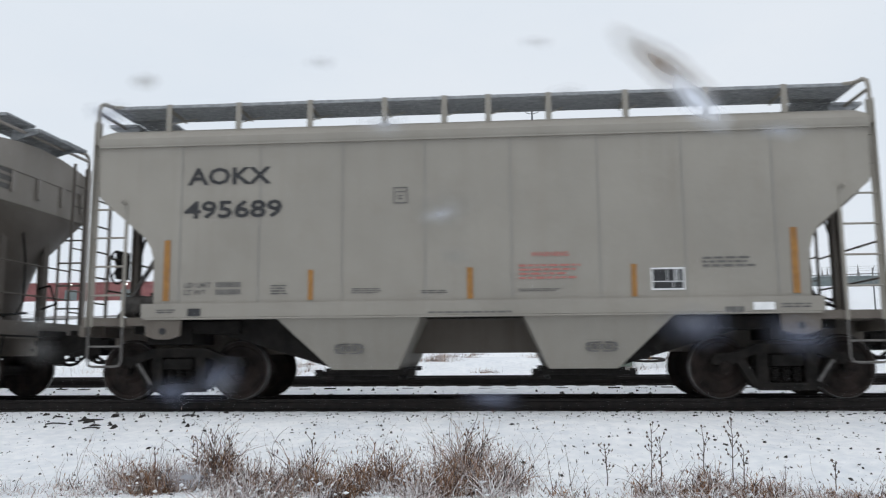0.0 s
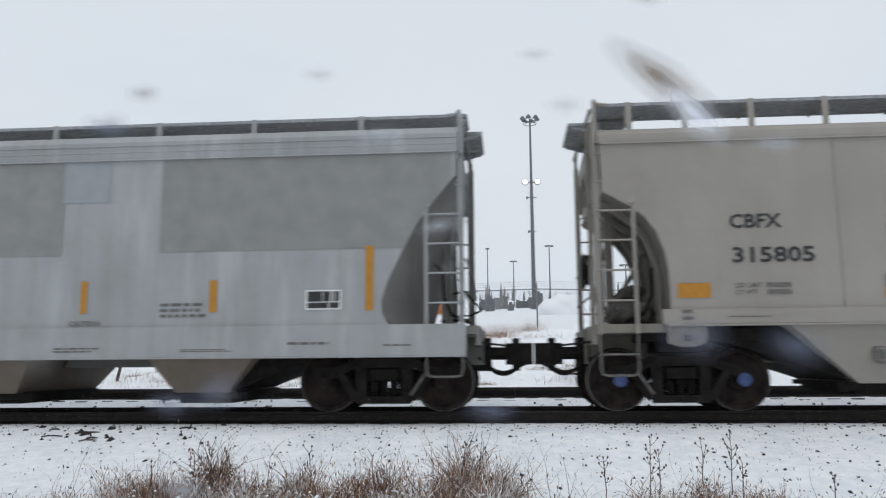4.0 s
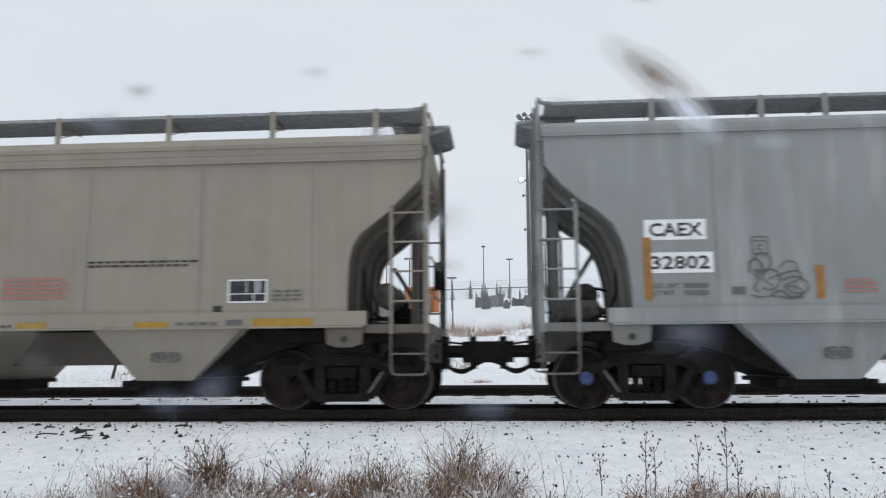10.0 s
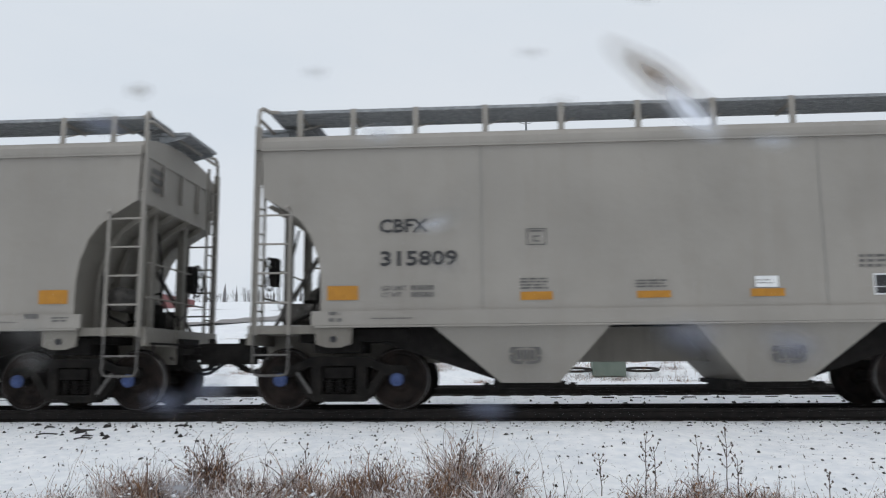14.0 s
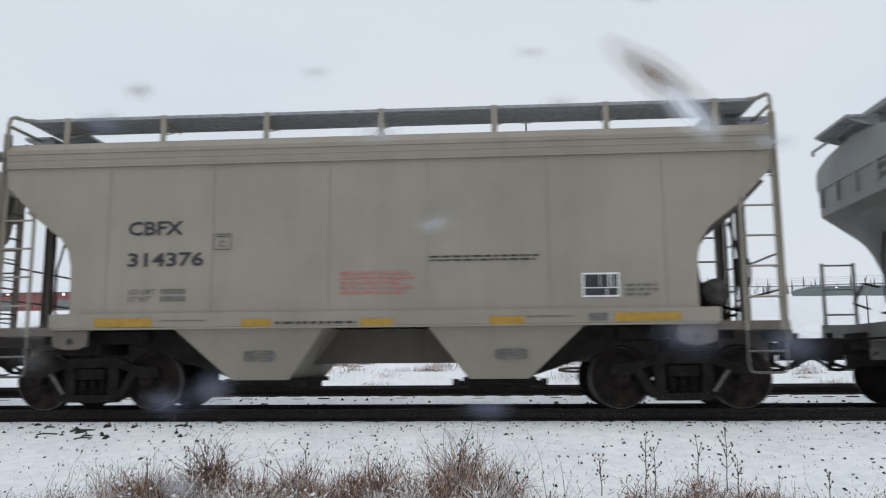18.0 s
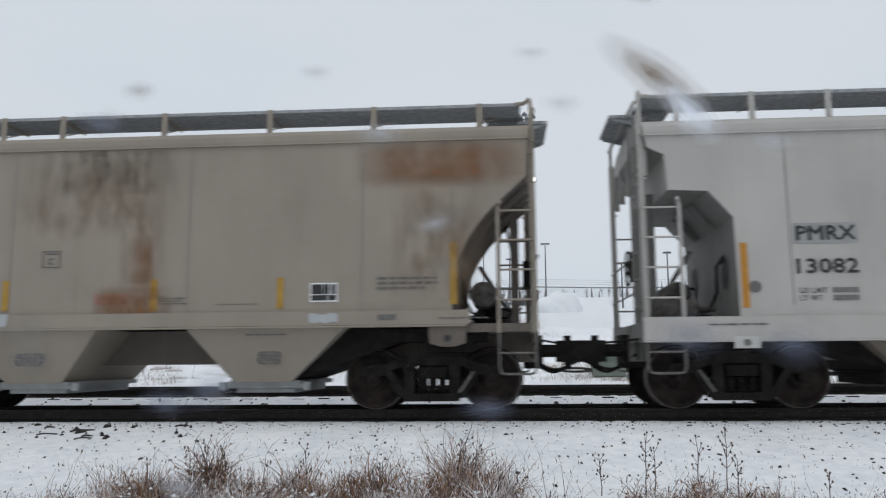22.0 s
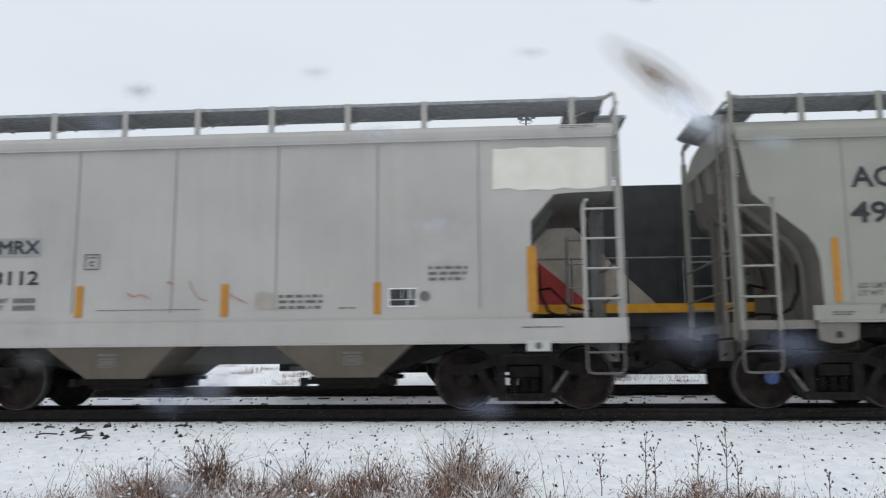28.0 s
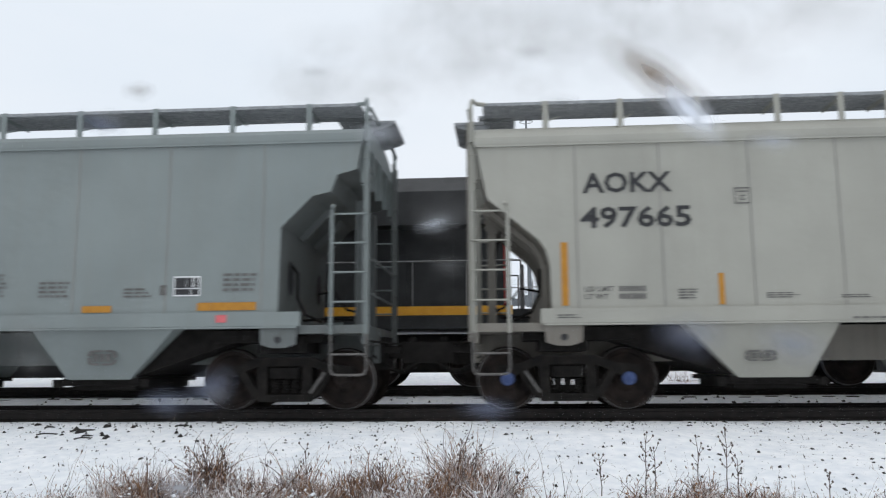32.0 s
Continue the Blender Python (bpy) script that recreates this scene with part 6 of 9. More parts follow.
spec = dict(paint=P_WHITE, end='deep', end_left='deep_notch', bay=((0.68, 2.88, 1.33, 2.25), 0.49), hl=5.8, eave=4.06, deck=4.67, truck=4.45, cap='cap_dark', sill=(0.99, 1.32), bay_dirt=DIRT_BAY, end_dirt_shade=DIRT_SHADE_GREY, posts=(-5.24, -4.12, -3.0, -1.82, -0.63, 0.57, 1.78, 2.98, 5.25), seams=(-3.81, -2.34, -0.8, 0.79, 2.31, 3.82),
            label='off-white hopper with a cream painted-out patch')
car, axles = hopper(spec)
markings(car, (
    ('number_patch', PATCH_GREY, -3.77, 2.34, -2.87, 2.64),
    ('text', BLACK, -3.73, 2.39, -2.92, 2.59, 'PMRX'),
    ('text', BLACK, -3.75, 1.91, -2.89, 2.13, '13082'),
    ('reflector', ORANGE, -4.52, 1.44, -4.42, 2.37),
    ('reflector', ORANGE, -2.29, 1.41, -2.17, 1.88),
    ('reflector', ORANGE, -0.04, 1.4, 0.08, 1.88),
    ('reflector', ORANGE, 2.26, 1.41, 2.37, 1.88),
    ('reflector', GOLD, 4.51, 1.42, 4.65, 2.37),
    ('square', None, -2.18, 2.13, -1.94, 2.37),
))
markings(car, (
    ('label', None, 2.48, 1.51, 2.9, 1.79),
    ('painted_patch', CREAM, 4.04, 3.22, 5.7, 3.85),
    ('bars', FADED, -3.73, 1.51, -2.91, 1.73, 2),
    ('bars', FADED, -1.95, 1.5, -0.35, 1.52, 1),
    ('bars', FADED, 0.84, 1.48, 1.55, 1.73, 3),
    ('bars', FADED, 1.74, 1.49, 1.99, 1.52, 1),
    ('bars', FADED, 3.07, 1.87, 3.69, 2.12, 3),
    ('bars', FADED, 5.03, 4.12, 5.63, 4.17, 2),
    ('dial', None, -4.42, 1.64, -4.25, 1.83),
))
markings(car, (
    ('dial', None, 2.94, 1.59, 3.09, 1.74),
    ('jack_plate', L_GREYWHITE, -4.68, 0.87, -4.32, 1.04),
    # dark dots on both jack plates: hole shade drawn as flat discs
    ('dial', None, -4.55, 0.90, -4.45, 1.00),
    ('jack_plate', L_GREYWHITE, 4.48, 0.85, 4.82, 1.01),
    ('dial', None, 4.60, 0.88, 4.70, 0.98),
    ('bars', FADED, -1.87, 0.65, -1.57, 0.86, 3),
    ('bars', FADED, 1.81, 0.67, 2.11, 0.87, 3),
    ('bars', FADED, -5.02, 1.18, -4.19, 1.23, 1),
    ('bars', FADED, 4.42, 1.18, 4.99, 1.21, 1),
))
CARS.append((car, -188.42, axles))
spec = dict(paint=P_RUSTY, end='scoop2', bay=((0.68, 3.1, 1.36, 2.24), 0.43), hl=5.83, eave=4.07, deck=4.61, truck=4.35, cap='cap_dark', gate=P_GREY2, lead=True, end_dirt_shade=DIRT_SHADE_TAN, posts=(-4.21, -2.56, -1.57, 0.11, 1.82, 3.47, 5.12), seams=(-2.08, 0.71, 3.36),
            label='tan hopper with rust stains and patched numbers')
car, axles = hopper(spec)
markings(car, (
    ('number_patch', PALEBLUE, -4.66, 1.89, -3.12, 2.9),
    ('text', BLACK, -4.63, 2.56, -3.74, 2.85, 'WFRX'),
    ('text', BLACK, -4.58, 1.94, -3.31, 2.23, '406006'),
    ('reflector', YELLOW, -4.75, 1.54, -4.63, 2.47),
    ('reflector', YELLOW, -2.17, 1.52, -2.07, 1.98),
    ('reflector', YELLOW, 0.15, 1.49, 0.26, 1.97),
    ('reflector', YELLOW, 2.09, 1.51, 2.19, 1.97),
    ('reflector', YELLOW, 4.66, 1.54, 4.77, 2.46),
    ('square', None, -1.57, 2.17, -1.28, 2.43),
))
markings(car, (
    ('label', None, 2.59, 1.6, 3.0, 1.88),
    ('bars', FADED, -4.59, 1.6, -3.74, 1.82, 2),
    ('stencil', FADED, -3.24, 1.59, -3.04, 1.71),
    ('bars', RED, -0.71, 1.59, -0.13, 1.76, 3),
    ('bars', FADED, 0.27, 1.58, 0.74, 1.7, 3),
    ('bars', FADED, 1.18, 1.57, 1.8, 1.59, 1),
    ('bars', FADED, 3.59, 1.75, 4.53, 1.97, 3),
    ('painted_patch', PALEBLUE, -2.77, 1.26, -2.05, 1.46),
    ('painted_patch', PALEBLUE, 2.58, 1.28, 3.01, 1.42),
))
markings(car, (
    ('stencil', FADED, 3.61, 1.32, 3.87, 1.4),
    ('bars', FADED, -5.24, 1.33, -4.47, 1.38, 1),
    ('bars', FADED, 4.51, 1.32, 5.21, 1.36, 1),
    ('bars', FADED, -2.04, 0.69, -1.54, 0.96, 5),
    ('bars', FADED, 1.75, 0.69, 2.13, 0.97, 4),
    ('bars', FADED, 1.61, 1.11, 2.22, 1.15, 1),
    ('stain', RUST_RUN, 3.19, 3.26, 5.87, 4.04),
    ('stain', DARK_RUN, -1.74, 3.21, 0.56, 4.1),
    ('stain', TAN_RUN, -2.16, 2.57, 0.64, 3.89),
))
markings(car, (
    ('stain', TAN_RUN, -0.38, 1.5, 0.38, 3.29),
    ('stain', RUST_RUN, -0.79, 1.25, 0.53, 1.9),
    ('stain', RUST_RUN, -0.21, 1.7, 0.21, 2.7),
    ('stain', TAN_RUN, 3.74, 1.49, 5.28, 3.51),
))
CARS.append((car, -201.76, axles))
spec = dict(paint=P_SLATE_DULL, end='step', bay=((0.78, 3.02, 1.24, 2.23), 0.48), hl=5.86, eave=4.09, deck=4.69, truck=4.6, cap='cap_dark', end_dirt_shade=DIRT_SHADE_SLATE, posts=(-4.0, -2.68, -1.37, -0.07, 1.21, 2.46, 3.72, 4.95), seams=(-4.43, -3.03, -1.56, -0.06, 1.44, 2.88, 4.35),
            label='blue-grey hopper with orange sill reflectors')
car, axles = hopper(spec)
markings(car, (
    ('text', BLACK, -4.12, 2.9, -3.08, 3.15, 'SCYX'),
    ('text', BLACK, -3.99, 2.26, -2.59, 2.54, '807657'),
    ('reflector', ORANGE, -4.26, 1.5, -3.34, 1.62),
    ('reflector', ORANGE, -2.09, 1.49, -1.65, 1.59),
    ('reflector', ORANGE, -0.58, 1.48, -0.1, 1.58),
    ('reflector', ORANGE, 1.6, 1.48, 2.06, 1.58),
    ('reflector', ORANGE, 3.38, 1.49, 4.28, 1.61),
    ('square', None, -1.88, 2.56, -1.66, 2.83),
    ('label', None, 3.01, 1.71, 3.42, 2.01),
))
markings(car, (
    ('bars', FADED, -3.98, 1.71, -3.16, 1.93, 2),
    ('bars', FADED, -2.94, 1.7, -2.41, 1.92, 2),
    ('stencil', FADED, -4.39, 1.7, -4.12, 1.86),
    ('bars', FADED, 0.03, 1.72, 0.41, 2.1, 6),
    ('bars', FADED, 0.91, 1.7, 1.42, 1.97, 4),
    ('bars', FADED, 2.24, 1.69, 2.67, 1.85, 3),
    ('bars', FADED, 3.77, 1.76, 4.35, 2.06, 4),
    ('sticker', SCARLET, -4.45, 1.34, -4.29, 1.44),
    ('sticker', SCARLET, 3.69, 1.31, 3.85, 1.42),
))
markings(car, (
    ('bars', FADED, -2.1, 0.7, -1.56, 1.03, 5),
    ('bars', FADED, 1.62, 0.69, 2.11, 1.02, 5),
    ('stencil', FADED, 2.8, 1.73, 2.9, 1.88),
))
CARS.append((car, -215.05, axles))
spec = dict(paint=P_SLATE_DULL, end='step', bay=((0.78, 3.02, 1.24, 2.23), 0.48), hl=5.86, eave=4.09, deck=4.69, truck=4.6, cap='cap_dark', end_dirt_shade=DIRT_SHADE_SLATE, posts=(-4.0, -2.68, -1.37, -0.07, 1.21, 2.46, 3.72, 4.95), seams=(-4.43, -3.03, -1.56, -0.06, 1.44, 2.88, 4.35),
            label='blue-grey hopper with orange sill reflectors')
car, axles = hopper(spec)
markings(car, (
    ('text', BLACK, -4.12, 2.9, -3.08, 3.15, 'SCYX'),
    ('bars', BLACK, -3.99, 2.26, -2.59, 2.54, 1),
    ('reflector', ORANGE, -4.26, 1.5, -3.34, 1.62),
    ('reflector', ORANGE, -2.09, 1.49, -1.65, 1.59),
    ('reflector', ORANGE, -0.58, 1.48, -0.1, 1.58),
    ('reflector', ORANGE, 1.6, 1.48, 2.06, 1.58),
    ('reflector', ORANGE, 3.38, 1.49, 4.28, 1.61),
    ('square', None, -1.88, 2.56, -1.66, 2.83),
    ('label', None, 3.01, 1.71, 3.42, 2.01),
))
markings(car, (
    ('bars', FADED, -3.98, 1.71, -3.16, 1.93, 2),
    ('bars', FADED, -2.94, 1.7, -2.41, 1.92, 2),
    ('stencil', FADED, -4.39, 1.7, -4.12, 1.86),
    ('bars', FADED, 0.03, 1.72, 0.41, 2.1, 6),
    ('bars', FADED, 0.91, 1.7, 1.42, 1.97, 4),
    ('bars', FADED, 2.24, 1.69, 2.67, 1.85, 3),
    ('bars', FADED, 3.77, 1.76, 4.35, 2.06, 4),
    ('sticker', SCARLET, -4.45, 1.34, -4.29, 1.44),
    ('sticker', SCARLET, 3.69, 1.31, 3.85, 1.42),
))
markings(car, (
    ('bars', FADED, -2.1, 0.7, -1.56, 1.03, 5),
    ('bars', FADED, 1.62, 0.69, 2.11, 1.02, 5),
    ('stencil', FADED, 2.8, 1.73, 2.9, 1.88),
))
CARS.append((car, -228.49, axles))
spec = dict(paint=P_IVORY, end='poly', bay=((0.75, 2.92, 1.12, 2.12), 0.46), hl=5.86, eave=3.95, deck=4.62, truck=4.55, cap='cap_blue', lead=True, end_dirt_shade=DIRT_SHADE_BEIGE, posts=(-4.79, -3.66, -2.51, -1.33, -0.4, 0.28, 1.2, 2.36, 3.55, 4.7), seams=(-4.4, -3.18, -1.91, -0.67, 0.6, 1.87, 3.08, 4.35),
            label='pale grey hopper with large bubble graffiti')
car, axles = hopper(spec)
markings(car, (
    ('text', BLACK, -4.3, 3.14, -3.01, 3.45, 'AOKX'),
    ('text', BLACK, -4.34, 2.62, -2.75, 2.94, '497614'),
    ('reflector', ORANGE, -4.64, 1.5, -4.54, 2.42),
    ('reflector', ORANGE, -2.42, 1.49, -2.34, 1.94),
    ('reflector', ORANGE, -0.06, 1.48, 0.03, 1.94),
    ('reflector', ORANGE, 2.3, 1.48, 2.38, 1.95),
    ('reflector', ORANGE, 4.54, 1.5, 4.64, 2.44),
    ('label', None, 2.58, 1.57, 3.05, 1.89),
    ('bars', FADED, -4.31, 1.57, -3.43, 1.79, 2),
))
markings(car, (
    ('bars', FADED, -2.98, 1.57, -2.72, 1.73, 4),
    ('bars', FADED, -1.76, 1.57, -1.32, 1.66, 3),
    ('bars', FADED, -0.73, 1.56, -0.31, 1.62, 2),
    ('bars', RED, 0.87, 2.08, 1.42, 2.15, 1),
    ('bars', RED, 0.7, 1.74, 1.58, 1.98, 4),
    ('bars', FADED, 0.69, 1.57, 1.29, 1.62, 2),
    ('bars', FADED, 3.31, 1.88, 4.06, 2.05, 3),
    ('square', None, -2.13, 2.94, -1.9, 3.18),
    ('bars', FADED, -0.62, 1.26, 0.58, 1.31, 1),
))
markings(car, (
    ('stencil', FADED, 3.58, 1.22, 3.84, 1.32),
    ('sticker', WHITE, 3.97, 1.27, 4.26, 1.38),
    ('bars', FADED, 4.35, 1.29, 4.77, 1.37, 2),
    ('bars', FADED, -4.71, 1.31, -4.37, 1.38, 2),
    ('bars', FADED, -2.07, 0.69, -1.6, 0.91, 4),
    ('bars', BLACK, 1.63, 0.7, 2.12, 0.91, 4),
))
spray_fill(car, ((-2.23, 1.92), (-2.05, 2.13), (-1.75, 2.21), (-1.53, 2.10), (-1.19, 2.26), (-0.93, 2.20), (-0.50, 2.11), (0.18, 2.07), (0.52, 1.98), (0.34, 1.67), (0.70, 1.38), (0.61, 1.17), (-0.48, 1.16), (-1.97, 1.20), (-2.20, 1.54)), L_GREYWHITE)
spray(car, ((-2.20, 1.94), (-2.09, 2.11), (-1.88, 2.24), (-1.72, 2.24), (-1.67, 2.13), (-1.53, 2.17), (-1.40, 2.20), (-1.29, 2.29), (-1.15, 2.30), (-1.00, 2.21), (-0.76, 2.22), (-0.67, 2.20)), 0.045, BLACK)
spray(car, ((-0.67, 2.20), (-0.33, 2.15), (-0.16, 2.11), (0.10, 2.14), (0.22, 2.10), (0.27, 2.02), (0.52, 2.10), (0.62, 2.03), (0.59, 1.88), (0.42, 1.71)), 0.045, BLACK)
spray(car, ((-2.13, 1.90), (-1.96, 2.05), (-1.75, 2.15), (-1.67, 2.07), (-1.49, 2.06), (-1.37, 1.96), (-1.42, 1.78), (-1.39, 1.66), (-1.17, 1.47), (-1.21, 1.35), (-1.33, 1.24)), 0.03, BLACK)
spray(car, ((-1.72, 2.08), (-1.75, 1.91), (-1.72, 1.74)), 0.025, BLACK)
spray(car, ((-1.35, 1.99), (-1.25, 2.14), (-1.10, 2.18), (-0.98, 2.07), (-0.95, 1.90), (-0.98, 1.73)), 0.03, BLACK)
spray(car, ((-1.26, 1.72), (-1.00, 1.72), (-0.78, 1.56), (-0.72, 1.40), (-0.80, 1.23)), 0.03, BLACK)
spray(car, ((-0.93, 2.12), (-0.84, 1.98), (-0.88, 1.86), (-0.75, 1.90)), 0.03, BLACK)
spray(car, ((-0.72, 2.02), (-0.50, 2.08), (-0.28, 2.04), (-0.27, 1.85), (-0.42, 1.56), (-0.48, 1.39), (-0.56, 1.21)), 0.03, BLACK)
spray(car, ((-0.28, 2.08), (0.10, 2.05), (0.19, 1.89), (0.11, 1.64), (-0.02, 1.43)), 0.03, BLACK)
spray(car, ((0.19, 1.89), (0.44, 2.00), (0.51, 1.93), (0.29, 1.72), (0.34, 1.55), (0.61, 1.38), (0.53, 1.18)), 0.03, BLACK)
spray(car, ((-2.22, 1.92), (-2.06, 1.88), (-2.00, 1.71), (-2.19, 1.58), (-2.22, 1.50), (-1.97, 1.28), (-1.80, 1.21)), 0.085, BLACK)
spray(car, ((-0.32, 1.85), (-0.42, 1.60), (-0.53, 1.52)), 0.08, BLACK)
spray(car, ((-1.80, 1.21), (-1.63, 1.32), (-1.50, 1.22), (-1.24, 1.28), (-1.07, 1.20), (-0.82, 1.28), (-0.65, 1.20)), 0.05, BLACK)
spray(car, ((-0.65, 1.20), (-0.44, 1.33), (-0.27, 1.19), (-0.02, 1.35), (0.20, 1.19), (0.53, 1.18)), 0.05, BLACK)
spray(car, ((-1.36, 2.35), (-1.24, 2.43), (-1.11, 2.43), (-1.02, 2.33)), 0.03, BLACK)
spray(car, ((-2.31, 1.54), (-2.39, 1.41), (-2.29, 1.23)), 0.025, BLACK)
spray(car, ((0.80, 1.48), (0.91, 1.34), (0.80, 1.18)), 0.025, BLACK)
spray(car, ((-2.39, 1.52), (-2.47, 1.42), (-2.38, 1.25)), 0.025, BLACK)
spray(car, ((0.91, 1.45), (1.03, 1.34), (0.91, 1.20)), 0.025, BLACK)
spray(car, ((-2.48, 1.51), (-2.56, 1.42), (-2.47, 1.26)), 0.025, BLACK)
spray(car, ((1.03, 1.43), (1.14, 1.34), (1.03, 1.21)), 0.025, BLACK)
spray(car, ((1.15, 1.24), (1.17, 1.37), (1.25, 1.36), (1.27, 1.26), (1.19, 1.24)), 0.022, BLACK)
spray(car, ((1.32, 1.24), (1.34, 1.37), (1.42, 1.35), (1.43, 1.26), (1.35, 1.24)), 0.022, BLACK)
spray(car, ((1.46, 1.22), (1.48, 1.35), (1.56, 1.34), (1.57, 1.24), (1.49, 1.22)), 0.022, BLACK)
spray(car, ((1.65, 1.24), (1.67, 1.37), (1.75, 1.35), (1.76, 1.25), (1.68, 1.24)), 0.022, BLACK)
spray(car, ((1.81, 1.22), (1.83, 1.35), (1.91, 1.33), (1.93, 1.23), (1.85, 1.22)), 0.022, BLACK)
spray(car, ((1.98, 1.23), (1.99, 1.36), (2.08, 1.35), (2.09, 1.25), (2.01, 1.23)), 0.022, BLACK)
spray(car, ((2.22, 1.22), (2.24, 1.35), (2.32, 1.33), (2.34, 1.23), (2.25, 1.21)), 0.022, BLACK)
spray(car, ((2.51, 1.29), (2.71, 1.34), (2.92, 1.31), (3.16, 1.35), (3.40, 1.30)), 0.05, BLACK)
spray(car, ((1.86, 1.66), (1.91, 1.49)), 0.06, BLACK)
spray(car, ((-4.05, 1.33), (-4.00, 1.47), (-3.92, 1.31), (-3.86, 1.45)), 0.022, BLACK)
spray(car, ((-3.82, 1.33), (-3.77, 1.46), (-3.69, 1.31), (-3.63, 1.45)), 0.022, BLACK)
spray(car, ((-3.59, 1.33), (-3.54, 1.46), (-3.46, 1.31), (-3.40, 1.44)), 0.022, BLACK)
spray(car, ((-3.36, 1.32), (-3.31, 1.46), (-3.24, 1.31), (-3.17, 1.44)), 0.022, BLACK)
spray(car, ((-3.13, 1.32), (-3.09, 1.46), (-3.01, 1.30), (-2.95, 1.44)), 0.022, BLACK)
spray(car, ((-2.90, 1.32), (-2.86, 1.45), (-2.78, 1.30), (-2.72, 1.44)), 0.022, BLACK)
spray(car, ((-3.56, 1.56), (-3.61, 1.77), (-3.57, 1.92), (-3.50, 1.90), (-3.50, 1.68), (-3.43, 1.55), (-3.64, 1.55)), 0.04, BLACK)
spray(car, ((1.19, 1.44), (1.40, 1.49), (1.57, 1.44)), 0.04, BLACK)
CARS.append((car, -241.93, axles))
spec = dict(paint=P_WHITE, end='deep', end_left='deep_notch', bay=((0.68, 2.88, 1.33, 2.25), 0.49), hl=5.8, eave=4.06, deck=4.67, truck=4.45, cap='cap_dark', sill=(0.99, 1.32), bay_dirt=DIRT_BAY, end_dirt_shade=DIRT_SHADE_GREY, posts=(-5.24, -4.12, -3.0, -1.82, -0.63, 0.57, 1.78, 2.98, 5.25), seams=(-3.81, -2.34, -0.8, 0.79, 2.31, 3.82),
            label='off-white hopper with a cream painted-out patch')
car, axles = hopper(spec)
markings(car, (
    ('number_patch', PATCH_GREY, -3.77, 2.34, -2.87, 2.64),
    ('text', BLACK, -3.73, 2.39, -2.92, 2.59, 'PMRX'),
    ('text', BLACK, -3.75, 1.91, -2.89, 2.13, '13112'),
    ('painted_patch', TAUPE, 0.48, 1.5, 0.8, 1.75),
    ('reflector', ORANGE, -4.52, 1.44, -4.42, 2.37),
    ('reflector', ORANGE, -2.29, 1.41, -2.17, 1.88),
    ('reflector', ORANGE, -0.04, 1.4, 0.08, 1.88),
    ('reflector', ORANGE, 2.26, 1.41, 2.37, 1.88),
    ('reflector', ORANGE, 4.51, 1.42, 4.65, 2.37),
))
markings(car, (
    ('square', None, -2.18, 2.13, -1.94, 2.37),
    ('label', None, 2.48, 1.51, 2.9, 1.79),
    ('painted_patch', CREAM, 4.04, 3.22, 5.7, 3.85),
    ('bars', FADED, -3.73, 1.51, -2.91, 1.73, 2),
    ('bars', FADED, -1.95, 1.5, -0.35, 1.52, 1),
    ('bars', FADED, 0.84, 1.48, 1.55, 1.73, 3),
    ('bars', FADED, 1.74, 1.49, 1.99, 1.52, 1),
    ('bars', FADED, 3.07, 1.87, 3.69, 2.12, 3),
    ('bars', FADED, 5.03, 4.12, 5.63, 4.17, 2),
))
markings(car, (
    ('dial', None, -4.42, 1.64, -4.25, 1.83),
    ('dial', None, 2.94, 1.59, 3.09, 1.74),
    ('jack_plate', L_GREYWHITE, -4.68, 0.87, -4.32, 1.04),
    # dark dots on these jack plates paint their holes' shade
    ('dial', None, -4.55, 0.90, -4.45, 1.00),
    ('jack_plate', L_GREYWHITE, 4.48, 0.85, 4.82, 1.01),
    ('dial', None, 4.60, 0.88, 4.70, 0.98),
    ('bars', FADED, -1.87, 0.65, -1.57, 0.86, 3),
    ('bars', FADED, 1.81, 0.67, 2.11, 0.87, 3),
    ('bars', FADED, -5.02, 1.18, -4.19, 1.23, 1),
    ('bars', FADED, 4.42, 1.18, 4.99, 1.21, 1),
))
spray(car, ((-1.48, 1.77), (-1.37, 1.71), (-1.26, 1.74), (-1.13, 1.67)), 0.02, RED)
spray(car, ((-0.87, 1.93), (-0.77, 1.89)), 0.035, RED)
spray(car, ((-0.54, 1.94), (-0.39, 1.69), (-0.24, 1.64)), 0.015, RED)
spray(car, ((0.09, 1.73), (0.24, 1.65), (0.36, 1.59)), 0.015, RED)
CARS.append((car, -255.38, axles))
spec = dict(paint=P_SLATE, end='step', bay=((0.78, 3.02, 1.24, 2.23), 0.48), hl=5.86, eave=4.09, deck=4.69, truck=4.6, cap='cap_dark', end_dirt_shade=DIRT_SHADE_SLATE, posts=(-4.0, -2.68, -1.37, -0.07, 1.21, 2.46, 3.72, 4.95), seams=(-4.43, -3.03, -1.56, -0.06, 1.44, 2.88, 4.35),
            label='blue-grey hopper with orange sill reflectors')
car, axles = hopper(spec)
markings(car, (
    ('text', BLACK, -4.12, 2.9, -3.08, 3.15, 'SCYX'),
    ('text', BLACK, -3.99, 2.26, -2.59, 2.54, '807765'),
    ('reflector', ORANGE, -4.26, 1.5, -3.34, 1.62),
    ('reflector', ORANGE, -2.09, 1.49, -1.65, 1.59),
    ('reflector', ORANGE, -0.58, 1.48, -0.1, 1.58),
    ('reflector', ORANGE, 1.6, 1.48, 2.06, 1.58),
    ('reflector', ORANGE, 3.38, 1.49, 4.28, 1.61),
    ('square', None, -1.88, 2.56, -1.66, 2.83),
    ('label', None, 3.01, 1.71, 3.42, 2.01),
))
